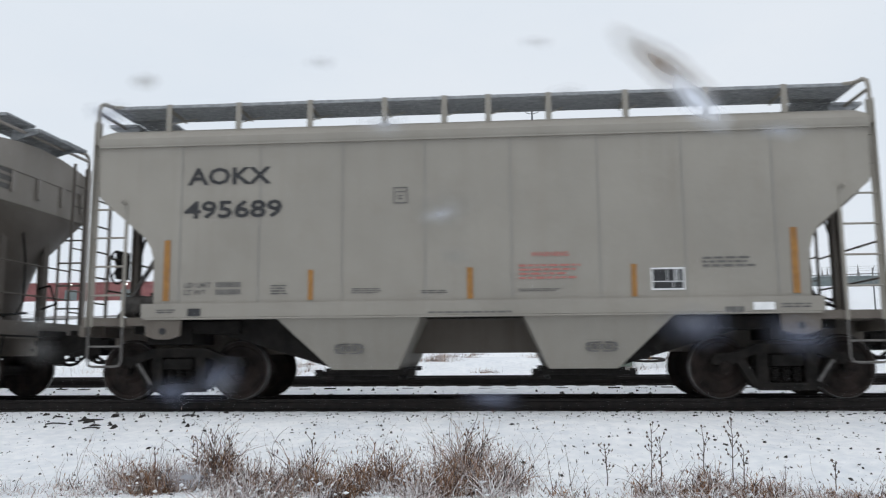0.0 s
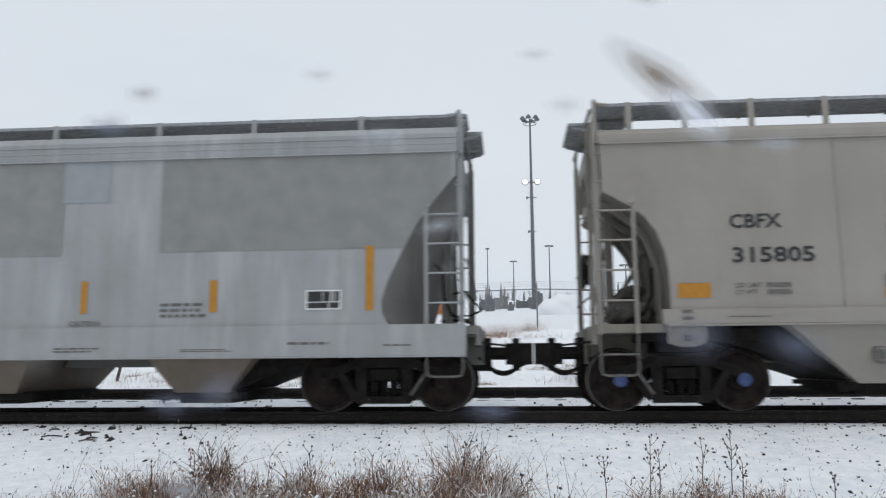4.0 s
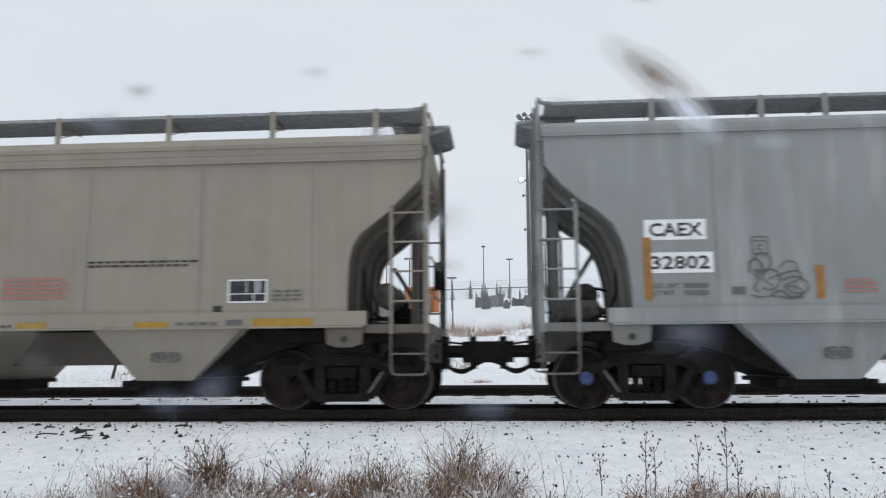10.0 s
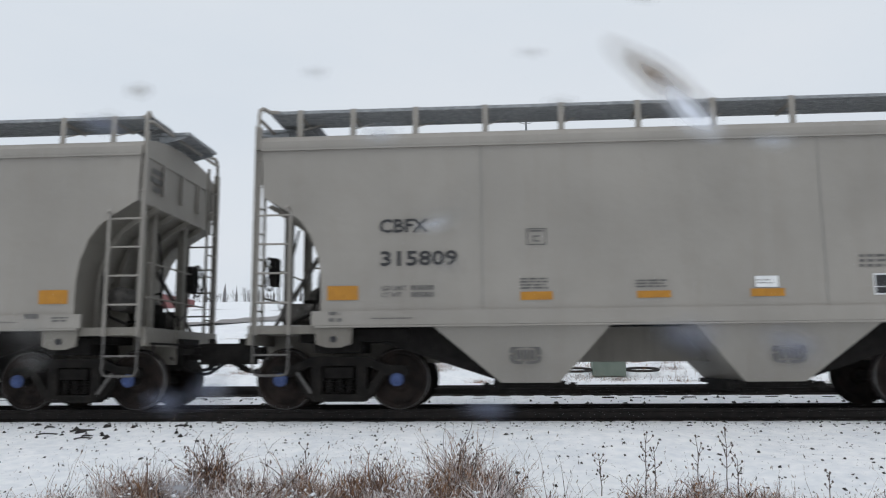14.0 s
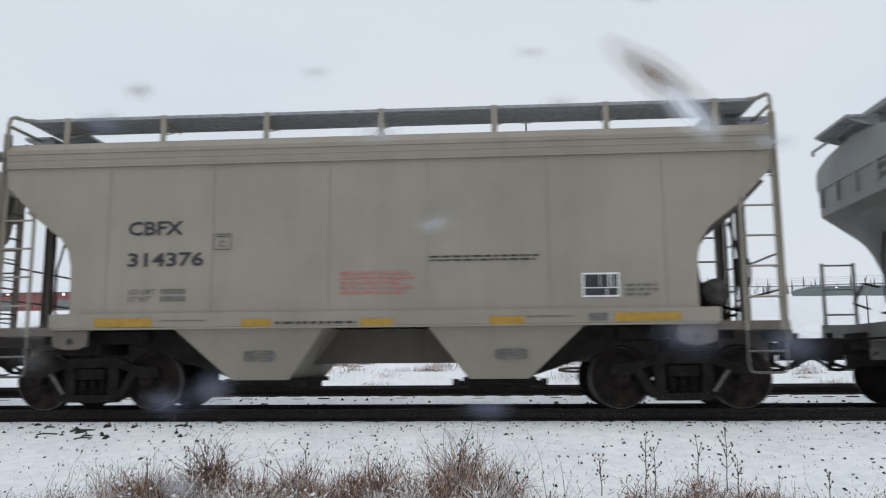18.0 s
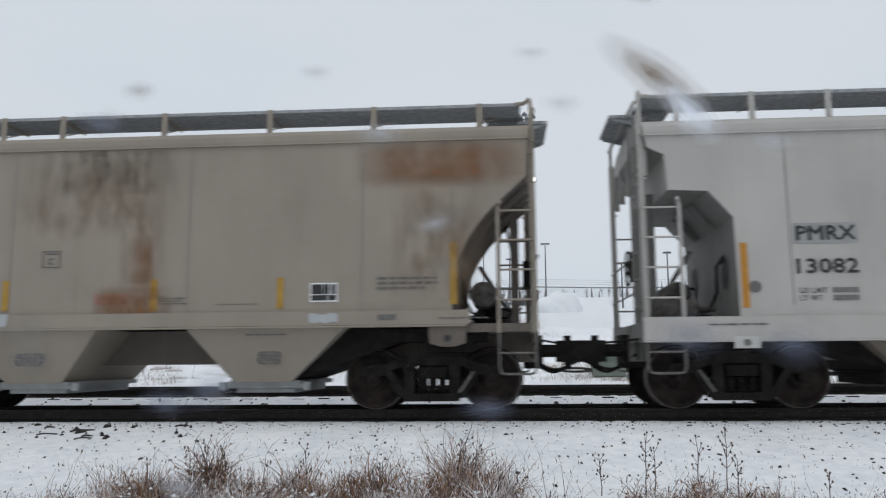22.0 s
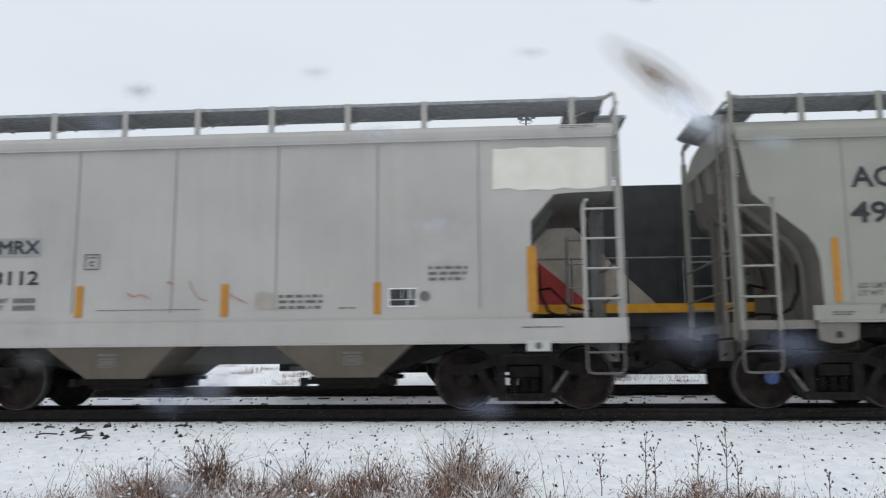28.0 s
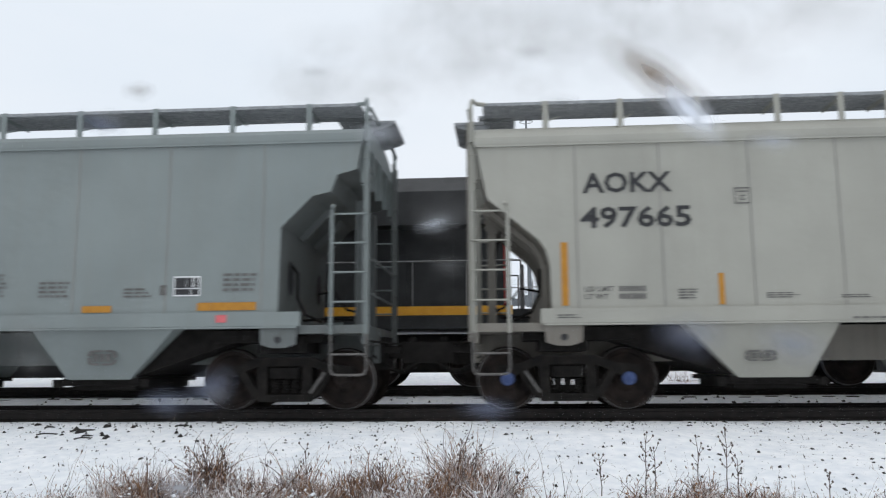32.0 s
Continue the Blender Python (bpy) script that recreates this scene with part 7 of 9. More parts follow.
markings(car, (
    ('bars', FADED, -3.98, 1.71, -3.16, 1.93, 2),
    ('bars', FADED, -2.94, 1.7, -2.41, 1.92, 2),
    ('stencil', FADED, -4.39, 1.7, -4.12, 1.86),
    ('bars', FADED, 0.03, 1.72, 0.41, 2.1, 6),
    ('bars', FADED, 0.91, 1.7, 1.42, 1.97, 4),
    ('bars', FADED, 2.24, 1.69, 2.67, 1.85, 3),
    ('bars', FADED, 3.77, 1.76, 4.35, 2.06, 4),
    ('sticker', SCARLET, -4.45, 1.34, -4.29, 1.44),
    ('sticker', SCARLET, 3.69, 1.31, 3.85, 1.42),
))
markings(car, (
    ('bars', FADED, -2.1, 0.7, -1.56, 1.03, 5),
    ('bars', FADED, 1.62, 0.69, 2.11, 1.02, 5),
    ('stencil', FADED, 2.8, 1.73, 2.9, 1.88),
))
CARS.append((car, -268.79, axles))
spec = dict(paint=P_PALE, end='poly', bay=((0.75, 2.92, 1.12, 2.12), 0.46), hl=5.86, eave=3.95, deck=4.62, truck=4.55, cap='cap_blue', lead=True, end_dirt_shade=DIRT_SHADE_BEIGE, posts=(-4.79, -3.66, -2.51, -1.33, -0.4, 0.28, 1.2, 2.36, 3.55, 4.7), seams=(-4.4, -3.18, -1.91, -0.67, 0.6, 1.87, 3.08, 4.35),
            label='clean pale grey hopper with bold black numbers')
car, axles = hopper(spec)
markings(car, (
    ('text', BLACK, -4.3, 3.14, -3.01, 3.45, 'AOKX'),
    ('text', BLACK, -4.34, 2.62, -2.75, 2.94, '497665'),
    ('reflector', ORANGE, -4.64, 1.5, -4.54, 2.42),
    ('reflector', ORANGE, -2.42, 1.49, -2.34, 1.94),
    ('reflector', ORANGE, -0.06, 1.48, 0.03, 1.94),
    ('reflector', ORANGE, 2.3, 1.48, 2.38, 1.95),
    ('reflector', ORANGE, 4.54, 1.5, 4.64, 2.44),
    ('label', None, 2.58, 1.57, 3.05, 1.89),
    ('bars', FADED, -4.31, 1.57, -3.43, 1.79, 2),
))
markings(car, (
    ('bars', FADED, -2.98, 1.57, -2.72, 1.73, 4),
    ('bars', FADED, -1.76, 1.57, -1.32, 1.66, 3),
    ('bars', FADED, -0.73, 1.56, -0.31, 1.62, 2),
    ('bars', RED, 0.87, 2.08, 1.42, 2.15, 1),
    ('bars', RED, 0.7, 1.74, 1.58, 1.98, 4),
    ('bars', FADED, 0.69, 1.57, 1.29, 1.62, 2),
    ('bars', FADED, 3.31, 1.88, 4.06, 2.05, 3),
    ('square', None, -2.13, 2.94, -1.9, 3.18),
    ('bars', FADED, -0.62, 1.26, 0.58, 1.31, 1),
))
markings(car, (
    ('stencil', FADED, 3.58, 1.22, 3.84, 1.32),
    ('sticker', WHITE, 3.97, 1.27, 4.26, 1.38),
    ('bars', FADED, 4.35, 1.29, 4.77, 1.37, 2),
    ('bars', FADED, -4.71, 1.31, -4.37, 1.38, 2),
    ('bars', FADED, -2.07, 0.69, -1.6, 0.91, 4),
    ('bars', BLACK, 1.63, 0.7, 2.12, 0.91, 4),
))
CARS.append((car, -282.34, axles))
spec = dict(paint=P_SLATE, end='step', bay=((0.78, 3.02, 1.24, 2.23), 0.48), hl=5.86, eave=4.09, deck=4.69, truck=4.6, cap='cap_dark', end_dirt_shade=DIRT_SHADE_SLATE, posts=(-4.0, -2.68, -1.37, -0.07, 1.21, 2.46, 3.72, 4.95), seams=(-4.43, -3.03, -1.56, -0.06, 1.44, 2.88, 4.35),
            label='pale blue-grey hopper trailing the pale grey one')
car, axles = hopper(spec)
markings(car, (
    ('bars', BLACK, -4.12, 2.9, -3.08, 3.15, 1),
    ('bars', BLACK, -3.99, 2.26, -2.59, 2.54, 1),
    ('reflector', ORANGE, -4.26, 1.5, -3.34, 1.62),
    ('reflector', ORANGE, -2.09, 1.49, -1.65, 1.59),
    ('reflector', ORANGE, -0.58, 1.48, -0.1, 1.58),
    ('reflector', ORANGE, 1.6, 1.48, 2.06, 1.58),
    ('reflector', ORANGE, 3.38, 1.49, 4.28, 1.61),
    ('square', None, -1.88, 2.56, -1.66, 2.83),
    ('label', None, 3.01, 1.71, 3.42, 2.01),
))
markings(car, (
    ('bars', FADED, -3.98, 1.71, -3.16, 1.93, 2),
    ('bars', FADED, -2.94, 1.7, -2.41, 1.92, 2),
    ('stencil', FADED, -4.39, 1.7, -4.12, 1.86),
    ('bars', FADED, 0.03, 1.72, 0.41, 2.1, 6),
    ('bars', FADED, 0.91, 1.7, 1.42, 1.97, 4),
    ('bars', FADED, 2.24, 1.69, 2.67, 1.85, 3),
    ('bars', FADED, 3.77, 1.76, 4.35, 2.06, 4),
    ('sticker', SCARLET, -4.45, 1.34, -4.29, 1.44),
    ('sticker', SCARLET, 3.69, 1.31, 3.85, 1.42),
))
markings(car, (
    ('bars', FADED, -2.1, 0.7, -1.56, 1.03, 5),
    ('bars', FADED, 1.62, 0.69, 2.11, 1.02, 5),
    ('stencil', FADED, 2.8, 1.73, 2.9, 1.88),
))
CARS.append((car, -295.76, axles))


# ---- locomotives on the far track ----
LOCOS, LOCO_SPEED = [], -3.83
L_RED = surface("locomotive_red", (0.30, 0.028, 0.025), (0.42, 0.045, 0.038), 3, 0.45, 0, 0.08, 30)
L_BLACK = surface("locomotive_black", (0.016, 0.017, 0.018), (0.032, 0.033, 0.034), 3, 0.5, 0, 0.1, 30)
L_WHITE = surface("locomotive_white", (0.52, 0.51, 0.47), (0.62, 0.61, 0.57), 4, 0.55)
L_DULL = surface("dirty_white_band", (0.32, 0.285, 0.235), (0.44, 0.40, 0.34), 3, 0.6)
L_YELLOW = surface("deck_stripe_orange", (0.72, 0.33, 0.02), (0.82, 0.42, 0.03), 6, 0.5)
L_GLASS = surface("cab_glass", (0.10, 0.13, 0.14), (0.18, 0.21, 0.22), 2, 0.12, 0, 0.0, 10, spec=0.6)
L_RAIL = surface("handrail_grey", (0.10, 0.10, 0.10), (0.19, 0.19, 0.19), 8, 0.6)


def locomotive(label, number):
    lo = thing("locomotive", label, "locomotive", group="pair of locomotives")
    axles = []

    def p(name, bm, mat, note="", smooth=False, parent=None):
        return part(name, bm, mat, parent or lo, note, smooth)
    bm = bmesh.new()
    add_box(bm, -10.2, 10.2, -1.45, 1.45, 1.18, 1.56)
    p("frame", bm, L_BLACK)
    for s in (-1, 1):
        bm = bmesh.new()
        add_box(bm, -9.6, 9.72, s * 1.47 - 0.012, s * 1.47 + 0.012, 1.45, 1.63)
        p("deck_stripe", bm, L_YELLOW, "orange deck-edge stripe")
    # short wide nose, sloping back
    bm = bmesh.new()
    add_loft(bm, [[(-9.30, -1.15, 1.56), (-9.30, 1.15, 1.56), (-9.18, 1.05, 2.95), (-9.18, -1.05, 2.95)],
                  [(-8.9, -1.3, 1.56), (-8.9, 1.3, 1.56), (-8.9, 1.25, 3.22), (-8.9, -1.25, 3.22)],
                  [(-7.7, -1.36, 1.56), (-7.7, 1.36, 1.56), (-7.7, 1.36, 3.36), (-7.7, -1.36, 3.36)]])
    p("nose", bm, L_RED, "red short nose", True)
    bm = bmesh.new()
    add_prism(bm, [(-7.95, 1.56), (-6.2, 1.56), (-6.2, 4.30), (-7.72, 4.30), (-7.95, 3.3)], -1.5, 1.5)
    p("cab", bm, L_RED)
    bm = bmesh.new()
    add_loft(bm, [[(x, -1.55, 4.28), (x, 1.55, 4.28), (x, 1.3, 4.44), (x, -1.3, 4.44)] for x in (-7.85, -6.1)])
    p("cab_roof", bm, L_BLACK)
    for s in (-1, 1):
        for x0, x1 in ((-7.58, -7.12), (-7.04, -6.60)):
            bm = bmesh.new()
            add_box(bm, x0 - 0.04, x1 + 0.04, s * 1.5 - 0.02, s * 1.5 + 0.02, 3.46, 4.10)
            w = p("window", bm, L_WHITE)
            bm = bmesh.new()
            add_box(bm, x0, x1, s * 1.5 - 0.026, s * 1.5 + 0.026, 3.50, 4.06)
            p("pane", bm, L_GLASS, parent=w)
    # body behind the cab: red, a white slash, then black
    bm = bmesh.new()
    add_prism(bm, [(-6.2, 1.56), (-3.9, 1.56), (-6.2, 3.5)], -1.1, 1.1)
    p("red_panel", bm, L_RED)
    bm = bmesh.new()
    add_prism(bm, [(-6.2, 3.5), (-3.9, 1.56), (-2.6, 1.56), (-4.7, 3.62), (-6.2, 3.62)], -1.1, 1.1)
    p("white_slash", bm, L_DULL, "dull cream diagonal band")
    bm = bmesh.new()
    add_prism(bm, [(-6.2, 3.62), (-4.0, 3.62), (-4.0, 4.36), (-6.1, 4.36)], -1.45, 1.45)
    g = p("blower_housing", bm, L_BLACK)
    for s in (-1, 1):
        bm = bmesh.new()
        for k in range(6):
            add_box(bm, -5.5, -4.2, s * 1.46 - 0.015, s * 1.46 + 0.015, 3.72 + k * 0.1, 3.78 + k * 0.1)
        p("grille", bm, L_BLACK, parent=g)
    bm = bmesh.new()
    add_prism(bm, [(-2.6, 1.56), (9.55, 1.56), (9.55, 4.05), (9.45, 4.14), (-4.0, 4.14), (-4.7, 3.62)], -0.95, 0.95)
    p("hood", bm, L_BLACK)
    bm = bmesh.new()
    add_loft(bm, [[(x, -1.5, 3.3), (x, 1.5, 3.3), (x, 1.5, 4.0), (x, 1.2, 4.35), (x, -1.2, 4.35), (x, -1.5, 4.0)] for x in (6.2, 9.3)])
    p("radiator", bm, L_BLACK)
    bm = bmesh.new()
    add_box(bm, 9.55, 9.62, -0.90, 0.90, 1.56, 3.6)
    p("rear_panel", bm, L_RED, "red rear end panel")
    for k in range(11):
        for s in (-1, 1):
            x0 = -2.2 + k * 0.98
            bm = bmesh.new()
            add_box(bm, x0, x0 + 0.9, s * 0.95 - 0.014, s * 0.95 + 0.014, 1.7, 2.95 if k > 6 else 3.95)
            p("hood_door", bm, L_BLACK)
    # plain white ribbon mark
    bm = bmesh.new()

    def stroke(pts, w):
        for a, b in zip(pts, pts[1:]):
            a, b = Vector((a[0], 0, a[1])), Vector((b[0], 0, b[1]))
            d = (b - a).normalized()
            n = Vector((-d.z, 0, d.x)) * w / 2
            e = d * w * 0.3
            bm.faces.new([bm.verts.new(v) for v in (a - n - e, b - n + e, b + n + e, a + n - e)])
    arc = [(0.55 + 0.45 * math.cos(a), 2.92 + 0.45 * math.sin(a)) for a in [math.pi / 2 + i * math.pi / 10 for i in range(11)]]
    stroke([(1.15, 3.37)] + arc + [(1.15, 2.47)], 0.17)
    stroke([(1.42, 3.37), (2.22, 2.5)], 0.24)
    stroke([(2.22, 2.5), (2.36, 2.47), (2.47, 2.56), (2.5, 2.72), (2.5, 3.37)], 0.17)
    for v in bm.verts:
        v.co.y = -0.972
        v.co.x -= 0.22
    p("logo_shape", bm, L_WHITE, "thick white ribbon mark")
    bm = bmesh.new()
    for k in range(9):
        x0 = -0.9 + 0.36 * k
        add_box(bm, x0, x0 + (0.06 if k in (3, 6) else 0.22), -0.975, -0.97, 2.05, 2.10 if k in (3, 6) else 2.22)
    p("lettering", bm, L_RAIL)
    me = text_mesh(number, 0.55, L_WHITE, 1.08)
    ob = part("lettering", me, L_WHITE, lo, "white painted number", at=pose(-7.75, -1.508, 2.84))
    # roof gear
    bm = bmesh.new()
    for k, (y, dz) in enumerate(((-0.22, 0.0), (0.0, 0.06), (0.22, 0.0))):
        flip = -1 if k == 1 else 1
        add_lathe(bm, [(flip * q, r) for q, r in ((0.0, 0.045), (0.16, 0.05), (0.26, 0.075), (0.32, 0.12))], 10, "x", (2.65, y, 4.34 + dz))
    add_box(bm, 2.58, 2.70, -0.28, 0.28, 4.13, 4.30)
    p("horn", bm, L_BLACK)
    bm = bmesh.new()
    add_box(bm, -0.2, 0.35, -0.3, 0.3, 4.13, 4.35)
    p("exhaust_stack", bm, L_BLACK)
    # handrails
    for s in (-1, 1):
        bm = bmesh.new()
        for x in [-9.9 + 1.1 * i for i in range(19)]:
            if not -8.0 < x < -6.1:
                add_rod(bm, (x, s * 1.43, 1.56), (x, s * 1.43, 2.55), 0.02, 5)
        add_rod(bm, (-9.9, s * 1.43, 2.55), (-8.0, s * 1.43, 2.55), 0.02, 5)
        add_rod(bm, (-6.1, s * 1.43, 2.55), (9.9, s * 1.43, 2.55), 0.02, 5)
        p("handrail", bm, L_RAIL)
        for x in (-10.0, 9.9):
            bm = bmesh.new()
            for k in range(4):
                add_box(bm, x - 0.25, x + 0.25, s * 1.42 - 0.1, s * 1.42 + 0.1, 0.45 + 0.3 * k, 0.49 + 0.3 * k)
            for q in (-0.26, 0.26):
                add_box(bm, x + q - 0.02, x + q + 0.02, s * 1.42 - 0.11, s * 1.42 + 0.11, 0.42, 1.5)
            p("step", bm, L_BLACK)
    for e in (-1, 1):
        bm = bmesh.new()
        a, b = sorted((e * 10.15, e * 10.35))
        add_box(bm, a, b, -1.4, 1.4, 0.35, 1.5)
        a, b = sorted((e * 10.3, e * 10.75))
        add_box(bm, a, b, -0.2, 0.2, 0.7, 1.05)
        p("pilot", bm, L_BLACK)
        for y in (-0.9, 0.9):
            bm = bmesh.new()
            add_rod(bm, (e * 9.95, y, 1.56), (e * 9.95, y, 2.5), 0.025, 6)
            add_rod(bm, (e * 9.95, y, 2.5), (e * 9.95, y * 0.3, 2.5), 0.025, 6)
            p("end_rail", bm, L_RAIL)
        # three-axle truck
        tr = bmesh.new()
        for s in (-1, 1):
            add_prism(tr, [(-2.6, 0.78), (-2.5, 0.95), (2.5, 0.95), (2.6, 0.78), (2.4, 0.5), (1.6, 0.46), (1.2, 0.66), (0.5, 0.66), (0.3, 0.42), (-0.3, 0.42), (-0.5, 0.66), (-1.2, 0.66), (-1.6, 0.46), (-2.4, 0.5)], s * 1.12 - 0.1, s * 1.12 + 0.1)
        add_box(tr, -2.6, 2.6, -0.68, 0.68, 0.3, 1.1)
        t = part("truck", tr, TRUCK, lo, at=pose(e * 6.9, 0, 0))
        for k in (-1, 0, 1):
            ax = part("wheelset", shared["axle"], DARK, lo, at=pose(e * 6.9 + k * 2.0, 0, 0.52))
            for y in (-1, 1):
                part("wheel", shared["wheel"], WHEEL, ax, at=pose(0, y * 0.765, 0, 0, 0, 0 if y > 0 else 180) @ Matrix.Scale(1.13, 4))
            axles.append(ax)
    bm = bmesh.new()
    add_loft(bm, [[(x, -1.35, 1.18), (x, 1.35, 1.18), (x, 1.4, 0.7), (x, 1.0, 0.24), (x, -1.0, 0.24), (x, -1.4, 0.7)] for x in (-4.0, 3.9)])
    p("fuel_tank", bm, L_BLACK)
    return lo, axles


lo_a, ax_a = locomotive("black and red diesel locomotive with orange deck stripe", "2646")
lo_b, ax_b = locomotive("trailing black and red diesel locomotive coupled behind", "2")
LOCOS = [(lo_a, 113.04, ax_a), (lo_b, 113.04 + 21.3, ax_b)]


# ---- beyond the line: fence, yard, buildings, trees ----
STEEL = surface("galvanized_post", (0.16, 0.165, 0.17), (0.27, 0.275, 0.28), 6, 0.6, 0.3)
MESHWIRE = surface("fence_wire", (0.14, 0.145, 0.15), (0.24, 0.245, 0.25), 6, 0.6, 0.3)
MASTGREY = surface("mast_steel", (0.11, 0.12, 0.13), (0.17, 0.18, 0.19), 4, 0.6, 0.3)
SHED_RED = surface("red_siding", (0.20, 0.075, 0.075), (0.27, 0.11, 0.105), 0.6, 0.7, 0, 0.2, 6)
SHELTER = surface("orange_painted_steel", (0.50, 0.16, 0.04), (0.62, 0.22, 0.06), 1.5, 0.6)
SHED_GREEN = surface("grey_green_siding", (0.13, 0.16, 0.16), (0.19, 0.22, 0.22), 0.8, 0.7)
BARK = surface("bark", (0.05, 0.04, 0.032), (0.11, 0.09, 0.075), 6, 0.95, 0, 0.6, 20)
# spruce green lightened, so that haze is painted into it
HAZED_NEEDLE = surface("spruce_needles", (0.04, 0.05, 0.04), (0.085, 0.095, 0.08), 1.2, 0.95)
HAZED_WOODS = surface("bare_twigs", (0.17, 0.165, 0.17), (0.27, 0.265, 0.27), 0.5, 0.95)
def grass_material(name, stops):
    """Blades that differ one from the next, darker at the foot of some."""
    m, ns, ls, b = nodes_of(name)
    g = ns.new("ShaderNodeNewGeometry")
    r = ramp(ns, stops)
    r.color_ramp.interpolation = "CONSTANT"
    ls.new(g.outputs["Random Per Island"], r.inputs[0])
    tc = ns.new("ShaderNodeTexCoord")
    n = ns.new("ShaderNodeTexNoise"); n.inputs["Scale"].default_value = 45; n.inputs["Detail"].default_value = 2
    ls.new(tc.outputs["Object"], n.inputs[0])
    rn = ramp(ns, ((0.35, (0.55, 0.55, 0.55)), (0.6, (1.0, 1.0, 1.0))))
    ls.new(n.outputs[0], rn.inputs[0])
    mx = ns.new("ShaderNodeMixRGB"); mx.blend_type = "MULTIPLY"; mx.inputs[0].default_value = 1.0
    ls.new(r.outputs[0], mx.inputs[1]); ls.new(rn.outputs[0], mx.inputs[2])
    ls.new(mx.outputs[0], b.inputs["Base Color"])
    b.inputs["Roughness"].default_value = 0.9
    b.inputs["Specular IOR Level"].default_value = 0.1
    return m


GRASS_A = grass_material("dead_grass", ((0.0, (0.15, 0.10, 0.085)), (0.3, (0.31, 0.225, 0.19)), (0.6, (0.50, 0.40, 0.34)), (0.8, (0.06, 0.042, 0.036))))
GRASS_B = grass_material("rusty_dead_grass", ((0.0, (0.33, 0.175, 0.09)), (0.3, (0.18, 0.09, 0.055)), (0.55, (0.44, 0.27, 0.165)), (0.86, (0.06, 0.038, 0.03))))
GRASS_C = grass_material("frosted_dead_grass", ((0.0, (0.74, 0.68, 0.665)), (0.35, (0.90, 0.88, 0.88)), (0.75, (0.56, 0.46, 0.43)), (0.95, (0.14, 0.10, 0.09))))
GRASS_D = grass_material("dry_stalks", ((0.0, (0.10, 0.065, 0.05)), (0.4, (0.22, 0.15, 0.115)), (0.75, (0.40, 0.32, 0.26)), (0.9, (0.05, 0.035, 0.03))))
WEED = surface("dark_weed_stalk", (0.06, 0.045, 0.04), (0.15, 0.11, 0.09), 7, 0.9)
CLOD = surface("wet_clod", (0.012, 0.011, 0.010), (0.04, 0.034, 0.03), 20, 0.85)
GREENBOX = surface("green_enclosure", (0.16, 0.20, 0.17), (0.22, 0.26, 0.22), 3, 0.7)
LAMP = bpy.data.materials.new("lit_lamp")
LAMP.use_nodes = True
LAMP.node_tree.nodes["Principled BSDF"].inputs["Emission Color"].default_value = (1.0, 0.97, 0.9, 1)
LAMP.node_tree.nodes["Principled BSDF"].inputs["Emission Strength"].default_value = 2.2
ROAD_MAT = surface("wet_road", (0.13, 0.12, 0.115), (0.24, 0.225, 0.215), 1.0, 0.6)
rnd = random.Random(11)


def fence_run(x0, y0, x1, y1, n, label):
    fence = thing("fence", label, "fence")
    d = Vector((x1 - x0, y1 - y0, 0))
    zs = []
    for i in range(n + 1):
        x, y = x0 + d.x * i / n, y0 + d.y * i / n
        z = surface_z(x, y)
        zs.append((x, y, z))
        bm = bmesh.new()
        add_rod(bm, (x, y, z - 0.1), (x, y, z + 2.3), 0.038 if i else 0.07, 8)
        add_rod(bm, (x, y, z + 2.05), (x, y - 0.22, z + 2.4), 0.018, 5)
        part("post", bm, STEEL, fence)
    for (xa, ya, za), (xb, yb, zb) in zip(zs, zs[1:]):
        bm = bmesh.new()
        add_rod(bm, (xa, ya, za + 2.02), (xb, yb, zb + 2.02), 0.028, 6)
        part("rail", bm, STEEL, fence)
        for h, off in ((2.18, -0.08), (2.28, -0.14), (2.38, -0.2)):
            bm = bmesh.new()
            add_rod(bm, (xa, ya + off, za + h), (xb, yb + off, zb + h), 0.006, 3)
            part("barbed_wire", bm, MESHWIRE, fence)
        bm = bmesh.new()
        a, b = Vector((xa, ya, za)), Vector((xb, yb, zb))
        length = (b - a).length
        k = 0.0
        step = 0.16
        h = 1.98
        while k < length + h:
            for sgn in (1, -1):
                u0, v0, u1, v1 = (k - h, h, k, 0.0) if sgn > 0 else (k - h, 0.0, k, h)
                if u0 < 0:
                    v0 = v0 + (v1 - v0) * (0 - u0) / (u1 - u0)
                    u0 = 0.0
                if u1 > length:
                    v1 = v0 + (v1 - v0) * (length - u0) / (u1 - u0)
                    u1 = length
                if u1 - u0 > 0.02:
                    pa, pb = a.lerp(b, u0 / length) + Vector((0, 0, v0 + 0.03)), a.lerp(b, u1 / length) + Vector((0, 0, v1 + 0.03))
                    add_rod(bm, pa, pb, 0.0032, 3)
            k += step
        part("chain_link", bm, MESHWIRE, fence, "wire mesh")
    return fence


fence_run(-6.6, 27.2, 30.0, 27.2, 9, "galvanized chain-link fence with barbed wire along the yard")
fence_run(-6.6, 27.2, -17.5, 118.0, 18, "galvanized chain-link fence running back beside the yard")


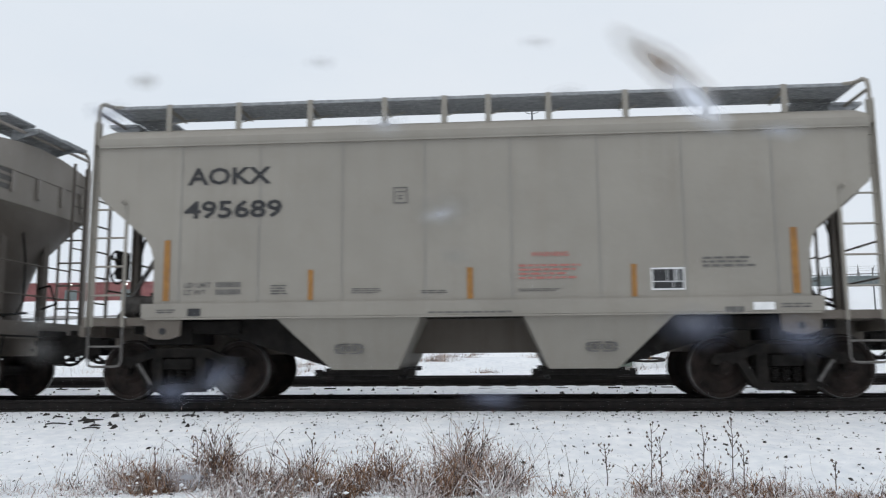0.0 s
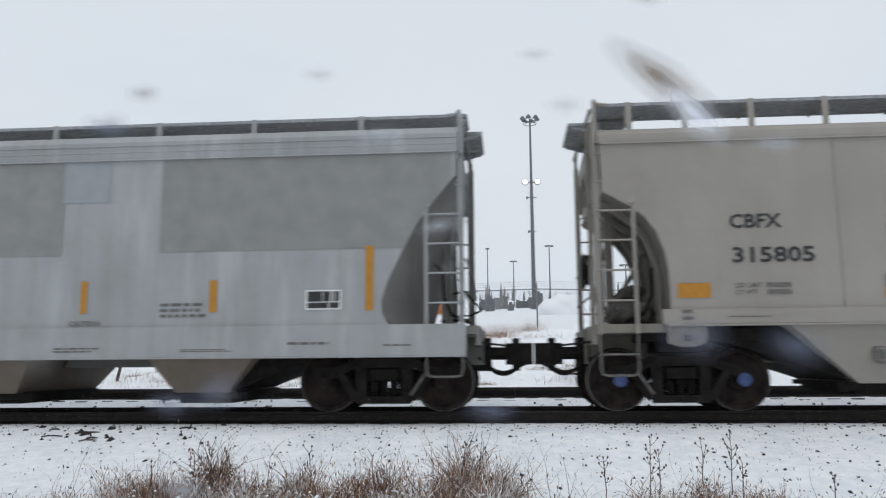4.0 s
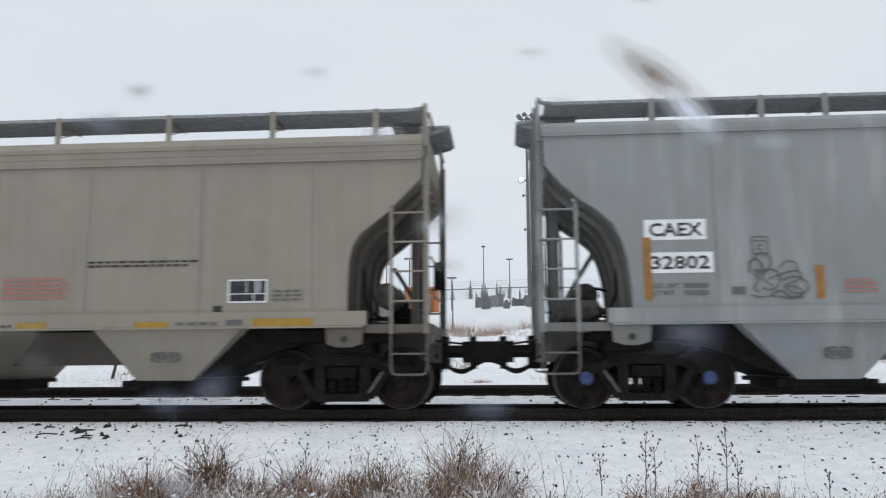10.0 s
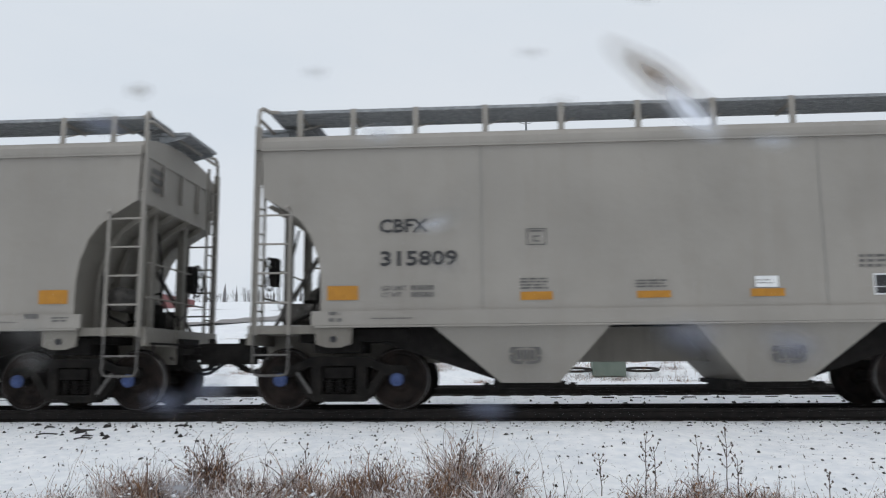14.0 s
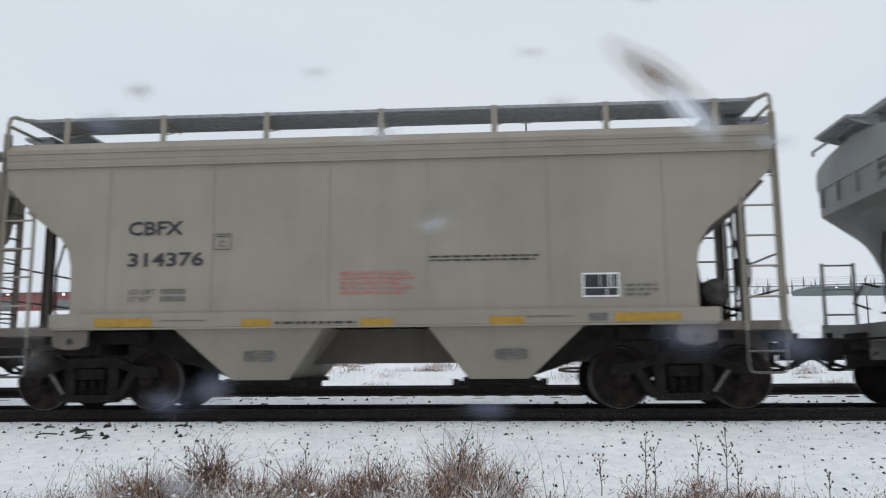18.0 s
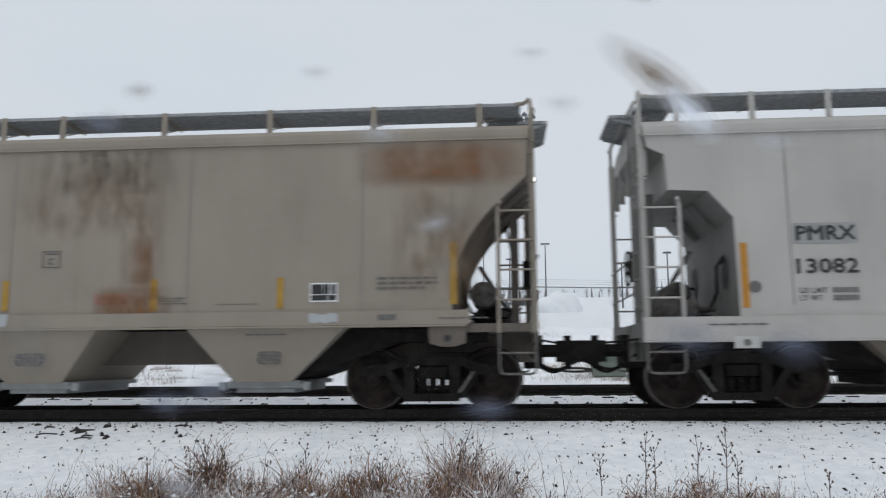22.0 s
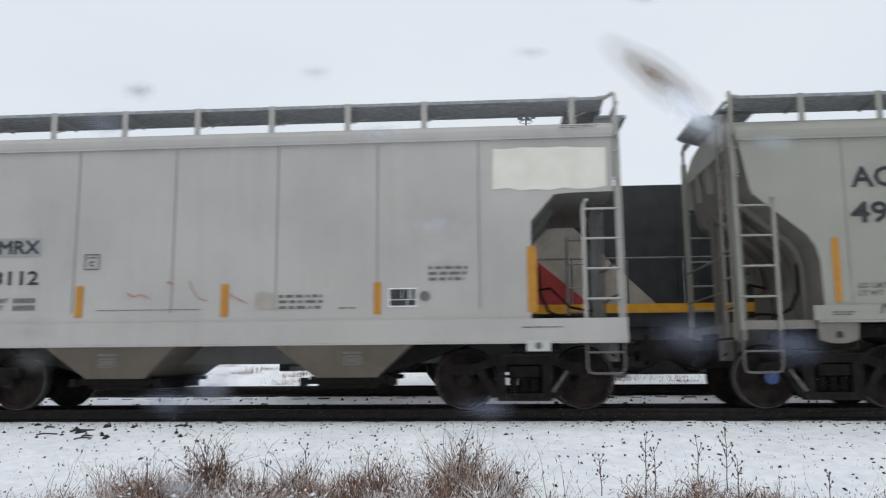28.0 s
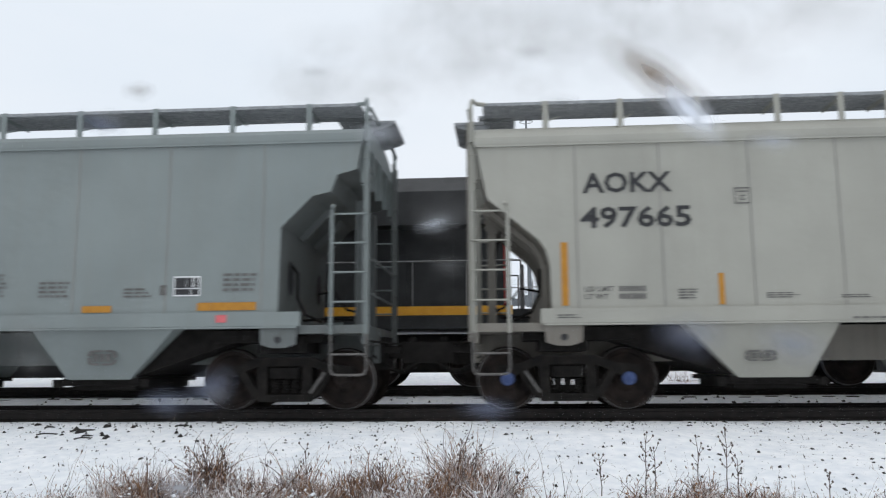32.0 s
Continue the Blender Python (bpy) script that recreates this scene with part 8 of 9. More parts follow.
def light_mast(x, y, h, rings):
    z = surface_z(x, y)
    mast = thing("light_mast", "tall grey steel floodlight mast in the yard", "light mast", pose(x, y, z))
    bm = bmesh.new()
    add_rod(bm, (0, 0, -0.3), (0, 0, h), 0.42, 12, 0.16)
    part("pole", bm, MASTGREY, mast)
    bm = bmesh.new()
    for k in range(int(h / 0.45)):
        zz = 3 + k * 0.45
        if zz < h - 13:
            add_box(bm, -0.5, 0.5, -0.03, 0.03, zz, zz + 0.05)
    part("rungs", bm, MASTGREY, mast)
    bm = bmesh.new()
    for zz in (h - 1.0, h - 0.2):
        for k in range(16):
            a, b = 2 * math.pi * k / 16, 2 * math.pi * (k + 1) / 16
            add_rod(bm, (1.2 * math.cos(a), 1.2 * math.sin(a), zz), (1.2 * math.cos(b), 1.2 * math.sin(b), zz), 0.06, 4)
    for k in range(4):
        a = math.pi * k / 4
        add_rod(bm, (-1.2 * math.cos(a), -1.2 * math.sin(a), h - 0.6), (1.2 * math.cos(a), 1.2 * math.sin(a), h - 0.6), 0.06, 4)
    part("lamp_ring", bm, MASTGREY, mast)
    for k in range(6):
        a = 2 * math.pi * k / 6 + 0.3
        bm = bmesh.new()
        add_lathe(bm, ((-0.25, 0.42), (0.0, 0.5), (0.3, 0.25), (0.45, 0.1)), 10, "z", (1.45 * math.cos(a), 1.45 * math.sin(a), h))
        part("floodlight", bm, MASTGREY, mast)
    for zz in rings:
        for s in (-1, 1):
            bm = bmesh.new()
            add_lathe(bm, ((-0.5, 0.55), (-0.1, 0.6), (0.35, 0.3)), 12, "y", (s * 1.15, -0.2, zz))
            part("floodlight", bm, MASTGREY, mast)
            bm = bmesh.new()
            add_lathe(bm, ((-0.56, 0.40), (-0.52, 0.46)), 12, "y", (s * 1.15, -0.2, zz))
            part("lit_lens", bm, LAMP, mast, "glowing white lamp glass")
        bm = bmesh.new()
        add_box(bm, -1.2, 1.2, -0.1, 0.1, zz - 0.1, zz + 0.1)
        part("arm", bm, MASTGREY, mast)
    for zz, w in ((rings[-1] - 2.9, 0.9), (rings[-1] - 9.3, 0.7)):
        bm = bmesh.new()
        add_box(bm, -w, w, -0.1, 0.1, zz, zz + 0.12)
        add_box(bm, -w - 0.1, -w + 0.25, -0.2, 0.2, zz - 0.2, zz + 0.25)
        part("arm", bm, MASTGREY, mast)


light_mast(5.0, 132.1, 35.6, (23.3,))


def lamp_post(x, y, h, arm, label):
    z = surface_z(x, y)
    lp = thing("lamp_post", label, "lamp post", pose(x, y, z), group="yard lamp posts")
    bm = bmesh.new()
    add_rod(bm, (0, 0, -0.2), (0, 0, h), 0.16, 8, 0.09)
    part("pole", bm, MASTGREY, lp)
    bm = bmesh.new()
    add_box(bm, -arm, arm, -0.08, 0.08, h - 0.15, h)
    for s in (-1, 1):
        add_box(bm, s * arm - 0.35, s * arm + 0.35, -0.2, 0.2, h - 0.32, h - 0.05)
    part("lamp_head", bm, MASTGREY, lp)


for q in ((1.8, 174.9, 11.0, 0.5), (8.4, 140.0, 12.0, 0.5), (-16.8, 129.6, 9.6, 0.6), (-4.5, 180.9, 14.5, 0.15), (20.0, 120.9, 7.6, 0.7), (27.0, 118.0, 9.0, 0.3), (-24.0, 150.0, 9.5, 0.4),
          (47.0, 125.0, 7.0, 0.5), (-9.0, 128.0, 6.0, 0.5)):
    lamp_post(*q, "slim grey yard lamp post in the snow")


def building(name, x0, x1, y, depth, h, mat, label, roof_h, doors):
    z = min(surface_z(x0, y), surface_z(x1, y)) - 0.5
    b = thing(name, label, "building", pose(x0, y, z))
    w = x1 - x0
    bm = bmesh.new()
    add_box(bm, 0, w, 0, depth, 0, h)
    part("wall", bm, mat, b)
    bm = bmesh.new()
    add_loft(bm, [[(x, -0.5, h), (x, depth + 0.5, h), (x, depth / 2, h + roof_h)] for x in (-0.5, w + 0.5)])
    part("roof", bm, SNOW, b, "snow-covered roof")
    for i in range(doors):
        xx = w * (i + 0.5) / doors
        bm = bmesh.new()
        add_box(bm, xx - 1.6, xx + 1.6, -0.08, 0.05, 0.5, h * 0.62)
        part("door", bm, SHED_GREEN, b)
        bm = bmesh.new()
        add_box(bm, xx - 0.25, xx + 0.25, -0.35, 0.0, h * 0.84, h * 0.92)
        part("wall_lamp", bm, LAMP, b, "lit wall lamp")
    for i in range(int(w / 3)):
        bm = bmesh.new()
        add_box(bm, i * 3.0, i * 3.0 + 0.12, -0.05, 0.0, 0.3, h - 0.1)
        part("siding_rib", bm, mat, b)


building("warehouse", -190.0, -88.0, 178.0, 30.0, 5.0, SHED_RED, "long low red-brown warehouse with a snowy roof", 1.2, 7)
building("depot", 118.0, 175.0, 300.0, 20.0, 4.6, SHED_GREEN, "grey-green flat depot across the snowfield", 0.6, 3)

# orange shelter by the yard gate
z = surface_z(-13.0, 112.6)
sh = thing("shelter", "orange steel cabin standing in the snow behind the fence", "cabin", pose(-15.4, 112.0, z))
bm = bmesh.new()
add_box(bm, 0, 5.2, 0, 2.5, 0.1, 4.1)
part("wall", bm, SHELTER, sh)
bm = bmesh.new()
add_box(bm, -0.1, 5.3, -0.1, 2.6, 4.1, 4.25)
part("roof", bm, SNOW, sh, "snow on the roof")
for i, (a, b, c, d) in enumerate(((0.5, 1.2, 1.2, 3.0), (1.9, 2.6, 2.0, 3.2), (3.4, 4.2, 0.2, 2.6))):
    bm = bmesh.new()
    add_box(bm, a, b, -0.05, 0.05, c, d)
    part("window" if i < 2 else "door", bm, MASTGREY, sh)
for i in range(9):
    bm = bmesh.new()
    add_box(bm, i * 0.64, i * 0.64 + 0.08, -0.06, 0.0, 0.1, 4.1)
    part("siding_rib", bm, SHELTER, sh)

# stacked yard stock behind the fence
for i in range(14):
    x, y = rnd.uniform(-7.5, 8.0), rnd.uniform(118, 150)
    h, w = rnd.uniform(0.8, 2.6), rnd.uniform(0.6, 1.9)
    bm = bmesh.new()
    add_box(bm, -w / 2, w / 2, -0.6, 0.6, -0.2, h)
    if i % 3 == 0:
        add_rod(bm, (w * 0.2, 0, h), (w * 0.2, 0, h + 1.4), 0.1, 5)
    else:
        add_box(bm, -w * 0.3, w * 0.2, -0.5, 0.5, h, h + 0.4)
    solid("equipment_crate", bm, rnd.choice((MASTGREY, SHED_GREEN, STEEL)), "dark grey equipment stored in the snowy yard", "equipment", "yard equipment", m=pose(x, y, surface_z(x, y), 0, 0, rnd.uniform(-20, 20)))

# snow heap
bm = bmesh.new()
bmesh.ops.create_icosphere(bm, subdivisions=4, radius=1.0)
for v in bm.verts:
    n = 1 + 0.25 * noise.noise(v.co * 1.7)
    v.co = Vector((v.co.x * 3.2 * n, v.co.y * 2.2 * n, max(-0.3, v.co.z * 2.4 * n)))
solid("heap", bm, SNOW, "rounded heap of ploughed snow", "snow heap", smooth=True, m=pose(7.2, 88.0, surface_z(7.2, 88.0)))


def spruce(x, y, h, r):
    z = surface_z(x, y)
    t = thing("spruce_tree", "dark green spruce tree standing in snow", "tree", pose(x, y, z), group="spruces by the fence")
    bm = bmesh.new()
    add_rod(bm, (0, 0, -0.3), (0, 0, h * 0.96), 0.12 + h * 0.012, 7, 0.02)
    part("trunk", bm, BARK, t)
    bm = bmesh.new()
    k = 0
    zz = h * 0.06
    while zz < h:
        rr = r * (1 - zz / h) ** 0.85 + 0.12
        n = max(5, int(13 * rr / r + 4))
        for i in range(n):
            a = 2 * math.pi * i / n + rnd.uniform(-0.3, 0.3) + k
            L = rr * rnd.uniform(0.6, 1.15)
            tip = Vector((math.cos(a) * L, math.sin(a) * L, zz - L * rnd.uniform(0.1, 0.35)))
            base = Vector((math.cos(a) * 0.06, math.sin(a) * 0.06, zz + 0.1))
            side = Vector((-math.sin(a), math.cos(a), 0))
            for j in range(7):
                u = (j + 0.6) / 7
                c = base.lerp(tip, u)
                w = (0.10 + 0.26 * (1 - u)) * (0.6 + rr / r) * rnd.uniform(0.7, 1.3)
                for s in (-1, 1):
                    q = c + side * s * w + Vector((math.cos(a) * w * 0.7, math.sin(a) * w * 0.7, -w * rnd.uniform(0.25, 0.7)))
                    bm.faces.new([bm.verts.new(v) for v in (c + Vector((0, 0, 0.06)), q, c + (tip - base) * 0.13 - Vector((0, 0, 0.05)))])
        zz += max(0.16, h * 0.035)
        k += 1.7
    part("crown", bm, HAZED_NEEDLE, t)


for q in ((-15.4, 58.8, 5.2, 2.1), (-14.5, 61.0, 4.4, 2.0), (-14.0, 66.2, 3.9, 2.0), (-13.2, 64.0, 3.3, 1.6), (-13.0, 70.0, 3.2, 1.8), (-16.4, 63.0, 3.6, 1.8)):
    spruce(*q)


def bare_tree(bm, x, y, h):
    z = surface_z(x, y)

    def branch(p, d, length, r, depth):
        q = p + d * length
        add_rod(bm, p, q, r, 4, r * 0.6)
        if depth == 0:
            return
        for _ in range(4):
            n = (d + Vector((rnd.uniform(-0.7, 0.7), rnd.uniform(-0.7, 0.7), rnd.uniform(-0.1, 0.5)))).normalized()
            branch(p.lerp(q, rnd.uniform(0.35, 1.0)), n, length * rnd.uniform(0.5, 0.72), r * 0.6, depth - 1)
    branch(Vector((x, y, z - 0.3)), Vector((0, 0, 1)), h * 0.36, h * 0.011, 3)


# far belt of leafless and evergreen trees along the skyline, haze painted into their grey
bm = bmesh.new()
for i in range(210):
    x = rnd.uniform(-330, 330)
    if 10 < x < 60 and rnd.random() < 0.6:
        continue
    bare_tree(bm, x, rnd.uniform(455, 500), rnd.uniform(7, 16) * (1.0 if x < -60 else 0.75))
solid("far_bare_trees", bm, HAZED_WOODS, "grey leafless woodland along the skyline", "woods", kind="stuff")
bm = bmesh.new()
for i in range(150):
    x, y, h = rnd.uniform(-340, 340), rnd.uniform(460, 520), rnd.uniform(5, 12)
    z = surface_z(x, y)
    for k in range(7):
        zz = z + h * k / 7
        r = h * 0.17 * (1 - k / 7.5) * rnd.uniform(0.8, 1.2)
        add_lathe(bm, ((zz, r), (zz + h * 0.1, r * 0.5), (zz + h * 0.22, 0.05)), 6, "z", (x, y, 0))
solid("far_evergreens", bm, HAZED_WOODS, "evergreen woods on the skyline painted in haze grey", "woods", kind="stuff")
# the hill's pale blue-grey has the air's haze painted in
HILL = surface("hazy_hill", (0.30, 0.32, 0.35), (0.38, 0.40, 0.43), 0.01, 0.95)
bm = bmesh.new()
pts = []
for i in range(41):
    u = i / 40
    pts.append((-520 + 1700 * u, 62 + 95 * math.exp(-((u - 0.40) / 0.10) ** 2) + 40 * math.exp(-((u - 0.75) / 0.2) ** 2) + 6 * noise.noise((u * 9, 0, 0))))
add_prism(bm, [(pts[-1][0], 20), (pts[0][0], 20)] + pts, 2600, 2900)
solid("distant_hill", bm, HILL, "low distant hill painted in pale haze grey", "backdrop", kind="structure")

# wet service road
ROADPTS = ((-46.0, 30.0), (-30.0, 38.0), (-21.0, 46.0), (-24.0, 80.0), (-38.0, 132.0), (-70.0, 160.0))
vs, fs = [], []
fine = []
for (xa, ya), (xb, yb) in zip(ROADPTS, ROADPTS[1:]):
    for k in range(12):
        fine.append((xa + (xb - xa) * k / 12, ya + (yb - ya) * k / 12))
for i, (x, y) in enumerate(fine):
    nx, ny = fine[min(i + 1, len(fine) - 1)][0] - fine[max(i - 1, 0)][0], fine[min(i + 1, len(fine) - 1)][1] - fine[max(i - 1, 0)][1]
    l = math.hypot(nx, ny)
    for s in (-1, -0.33, 0.33, 1):
        px_, py_ = x - ny / l * 2.6 * s, y + nx / l * 2.6 * s
        vs.append((px_, py_, surface_z(px_, py_) + 0.09))
    if i:
        for k in range(3):
            fs.append((4 * i - 4 + k, 4 * i - 3 + k, 4 * i + 1 + k, 4 * i + k))
me = bpy.data.meshes.new("road")
me.from_pydata(vs, [], fs)
me.materials.append(ROAD_MAT)
tagged(new("road", me), "wet brownish service road through the snow", "road", kind="structure")

# green enclosure with hose loops, and a leaning stake, beside the far track
z = surface_z(2.7, 8.0)
bx = thing("utility_box", "low green equipment box with black hose loops in snow", "utility box", pose(2.7, 8.0, z))
bm = bmesh.new()
add_box(bm, -0.42, 0.42, -0.25, 0.25, -0.1, 0.36)
part("case", bm, GREENBOX, bx)
bm = bmesh.new()
add_box(bm, -0.46, 0.46, -0.29, 0.29, 0.36, 0.40)
part("lid", bm, GREENBOX, bx)
for s in (-1, 1):
    bm = bmesh.new()
    add_tube(bm, [(s * 0.85 + 0.42 * math.cos(math.pi * k / 8), -0.1 + 0.25 * math.sin(math.pi * k / 8), 0.07 + 0.04 * math.sin(math.pi * k / 8)) for k in range(16)], 0.035, 6, True)
    part("hose", bm, CLOD, bx, "black rubber hose loop")
bm = bmesh.new()
add_box(bm, -0.03, 0.03, -0.03, 0.03, -0.1, 0.62)
solid("marker_stake", bm, WEED, "brown wooden stake leaning in the snow", "stake", m=pose(-10.6, 8.0, surface_z(-10.6, 8.0), 0, 12, 0))


# ---- grass, weeds and clods ----
def blade(vs, fs, base, h, lean, ang, w, bend, curl=0.3):
    """A dry blade that wanders as it rises and hooks over at its tip."""
    i0 = len(vs)
    c = Vector(base)
    d = Vector((math.cos(ang) * lean, math.sin(ang) * lean, h)).normalized()
    n = 6
    hook = Vector((rnd.gauss(0, 0.5), rnd.gauss(0, 0.3), -0.25 * bend / max(h, 0.05)))
    side = Vector((1.0, rnd.uniform(-0.5, 0.5), rnd.uniform(-0.8, 0.8))).normalized()
    for k in range(n + 1):
        ww = w * (1 - 0.6 * k / n)
        vs.append(tuple(c - side * ww))
        vs.append(tuple(c + side * ww))
        c = c + d * (h / n)
        d = (d + Vector((rnd.gauss(0, curl), rnd.gauss(0, curl), rnd.gauss(0, curl * 0.6))) * 0.7 + hook * (k / n) ** 2).normalized()
    for k in range(n):
        fs.append((i0 + 2 * k, i0 + 2 * k + 1, i0 + 2 * k + 3, i0 + 2 * k + 2))
    return c


def grass(name, label, mat, tufts, wide=0.005, curl=0.3, heads=0.0):
    """tufts: x, y, spread, height, count."""
    vs, fs = [], []
    for x, y, spread, h, n in tufts:
        tilt = rnd.gauss(0, 0.35)
        for _ in range(n):
            bx_, by_ = rnd.gauss(x, spread), rnd.gauss(y, spread * 0.45)
            hh = h * (0.18 + 0.95 * rnd.random() ** 1.9)
            tip = blade(vs, fs, (bx_, by_, surface_z(bx_, by_) - 0.02), hh, (tilt + rnd.gauss(0, 0.65)) * hh, rnd.choice((0.0, math.pi, rnd.uniform(0, 6.28))), rnd.uniform(0.0014, wide), rnd.uniform(0.0, 3.2) * hh, curl)
            if rnd.random() < heads:
                # a ragged seed head
                i0, g = len(vs), Vector((rnd.uniform(-0.012, 0.012), 0, rnd.uniform(0.012, 0.03)))
                r = rnd.uniform(0.004, 0.008)
                vs += [tuple(tip - g), tuple(tip + Vector((r, 0, 0))), tuple(tip + g), tuple(tip - Vector((r, 0, 0)))]
                fs.append((i0, i0 + 1, i0 + 2, i0 + 3))
    me = bpy.data.meshes.new(name)
    me.from_pydata(vs, [], fs)
    me.materials.append(mat)
    tagged(new(name, me), label, "grass", kind="stuff")


# clumps along the near verge: x, y, spread, height, blades
CLUMPS = [(-3.75, -5.2, 0.16, 0.34, 110), (-3.4, -5.25, 0.16, 0.40, 190), (-3.08, -5.15, 0.15, 0.50, 260), (-2.78, -5.3, 0.16, 0.38, 220), (-2.42, -5.4, 0.2, 0.33, 210), (-2.0, -5.2, 0.14, 0.42, 230),
          (-1.72, -5.35, 0.15, 0.36, 190), (-1.25, -5.3, 0.14, 0.40, 210), (-0.92, -5.4, 0.15, 0.32, 170), (-0.42, -5.2, 0.13, 0.50, 250), (-0.16, -5.35, 0.12, 0.38, 170), (0.25, -5.6, 0.18, 0.26, 70), (0.85, -5.5, 0.2, 0.26, 90),
          (1.35, -5.45, 0.12, 0.34, 100), (1.75, -5.45, 0.15, 0.32, 130), (2.1, -5.5, 0.16, 0.28, 110), (2.6, -5.5, 0.22, 0.25, 120), (3.0, -5.5, 0.22, 0.25, 130), (3.5, -5.5, 0.22, 0.24, 130), (4.0, -5.5, 0.22, 0.22, 110),
          (-4.2, -5.5, 0.25, 0.22, 70), (-4.9, -5.7, 0.25, 0.25, 60)]
MORE = []
for x, y, s, h, n in CLUMPS:
    # each clump is a few knots of its own height and tone
    h *= 1.22 if x < 0.25 else (0.7 if x < 1.2 or x > 2.2 else 0.95)
    for k in range(5):
        MORE.append((rnd.gauss(x, s * 1.0), y + rnd.uniform(-0.3, 0.2), s * rnd.uniform(0.2, 0.55), h * rnd.uniform(0.4, 1.3), int(n * rnd.uniform(0.25, 0.95)), rnd.random()))


def rusty(x):
    return 0.82 if -3.5 < x < -2.8 or -1.6 < x < -0.9 or 1.2 < x < 2.2 else 0.42


grass("dead_grass", "tan and grey dead grass standing along the snowy verge", GRASS_A, [(x, y, s * 1.5, h, int(n * 0.55)) for x, y, s, h, n, q in MORE], 0.005, 0.34, 0.12)
grass("rusty_grass", "rust-brown dead grass tangled in the verge", GRASS_B, [(x, y + 0.05, s * 1.4, h * 0.8, int(n * 1.25)) for x, y, s, h, n, q in MORE if q < rusty(x)], 0.006, 0.45, 0.1)
grass("frosted_grass", "snow-dusted pale grass stems along the verge", GRASS_C, [(x, y - 0.05, s * 1.6, h * 0.75, int(n * 1.5)) for x, y, s, h, n, q in MORE if q >= rusty(x) - 0.25], 0.0075, 0.5, 0.2)
STUBS = [(rnd.uniform(-8, 9), -1.5 - 3.9 * rnd.random() ** 0.9, 0.03, rnd.uniform(0.03, 0.10), rnd.randint(1, 3)) for _ in range(620)]
grass("stubble", "short dark grass stubs poking through thin snow", GRASS_D, STUBS, 0.005, 0.2)
WISPS = [(rnd.uniform(-4.6, 0.3), rnd.uniform(-5.4, -4.9), 0.10, rnd.uniform(0.4, 0.72), rnd.randint(2, 6)) for _ in range(44)] + [(rnd.uniform(0.3, 4.6), rnd.uniform(-5.5, -5.0), 0.10, rnd.uniform(0.28, 0.6), rnd.randint(2, 5)) for _ in range(30)]
grass("grass_stalks", "thin dry grass stalks leaning over the snow", GRASS_D, WISPS, 0.0036, 0.16, 0.6)
BACKTUFTS = [(rnd.uniform(-16, 18), rnd.uniform(7.2, 24), rnd.uniform(0.3, 0.9), rnd.uniform(0.12, 0.4), rnd.randint(40, 150)) for _ in range(60)] + [(rnd.uniform(-11, 12), rnd.uniform(6.7, 12.5), rnd.uniform(0.08, 0.28), rnd.uniform(0.10, 0.26), rnd.randint(60, 170)) for _ in range(80)]
grass("bank_grass", "reddish dead grass poking from the snowy bank", GRASS_B, BACKTUFTS + [(rnd.uniform(-3.5, 1.5), rnd.uniform(22, 26.5), 0.5, 0.75, 160) for _ in range(12)])
grass("bank_straw", "straw-coloured dead grass on the snowy bank", GRASS_A, [(x + 0.2, y, s, h, n // 2) for x, y, s, h, n in BACKTUFTS])


def weed(x, y, h, arms, seed):
    r = random.Random(seed)
    z = surface_z(x, y)
    bm = bmesh.new()
    p = Vector((0, 0, -0.05))
    for k in range(6):
        q = Vector((p.x + r.uniform(-0.02, 0.02) * h, p.y, -0.05 + (h + 0.05) * (k + 1) / 6))
        add_rod(bm, p, q, 0.006 * (1 - k * 0.09), 5)
        p = q
        if k >= 2:
            for s in range(arms):
                d = Vector((r.uniform(-1, 1), r.uniform(-0.4, 0.4), r.uniform(0.5, 1.1))).normalized() * h * r.uniform(0.1, 0.26)
                m = p + d * 0.55 + Vector((0, 0, -0.01))
                add_rod(bm, p, m, 0.0035, 4)
                add_rod(bm, m, p + d, 0.0026, 4)
                add_lathe(bm, ((-0.012, 0.003), (0.0, 0.012), (0.014, 0.004)), 5, "z", p + d)
    solid("dead_weed", bm, WEED, "dark dried weed stalk with seed heads", "weed", "dried weeds", m=pose(x, y, z))


for i, q in enumerate(((-3.2, -5.0, 0.58, 2), (-3.02, -5.05, 0.68, 3), (-2.88, -4.9, 0.5, 2), (-2.0, -5.0, 0.60, 2), (-0.42, -5.0, 0.70, 3), (-0.30, -5.1, 0.58, 2), (0.92, -5.05, 0.5, 3),
                       (1.36, -5.0, 0.70, 3), (1.44, -5.05, 0.58, 2), (1.86, -5.0, 0.66, 2), (2.12, -5.0, 0.76, 3), (2.2, -5.1, 0.5, 2), (3.0, -5.2, 0.36, 2), (-3.55, -5.2, 0.46, 1), (-1.2, -5.1, 0.46, 1))):
    weed(q[0], q[1], q[2] * 0.68, q[3], 100 + i)

bm_v, bm_f = [], []


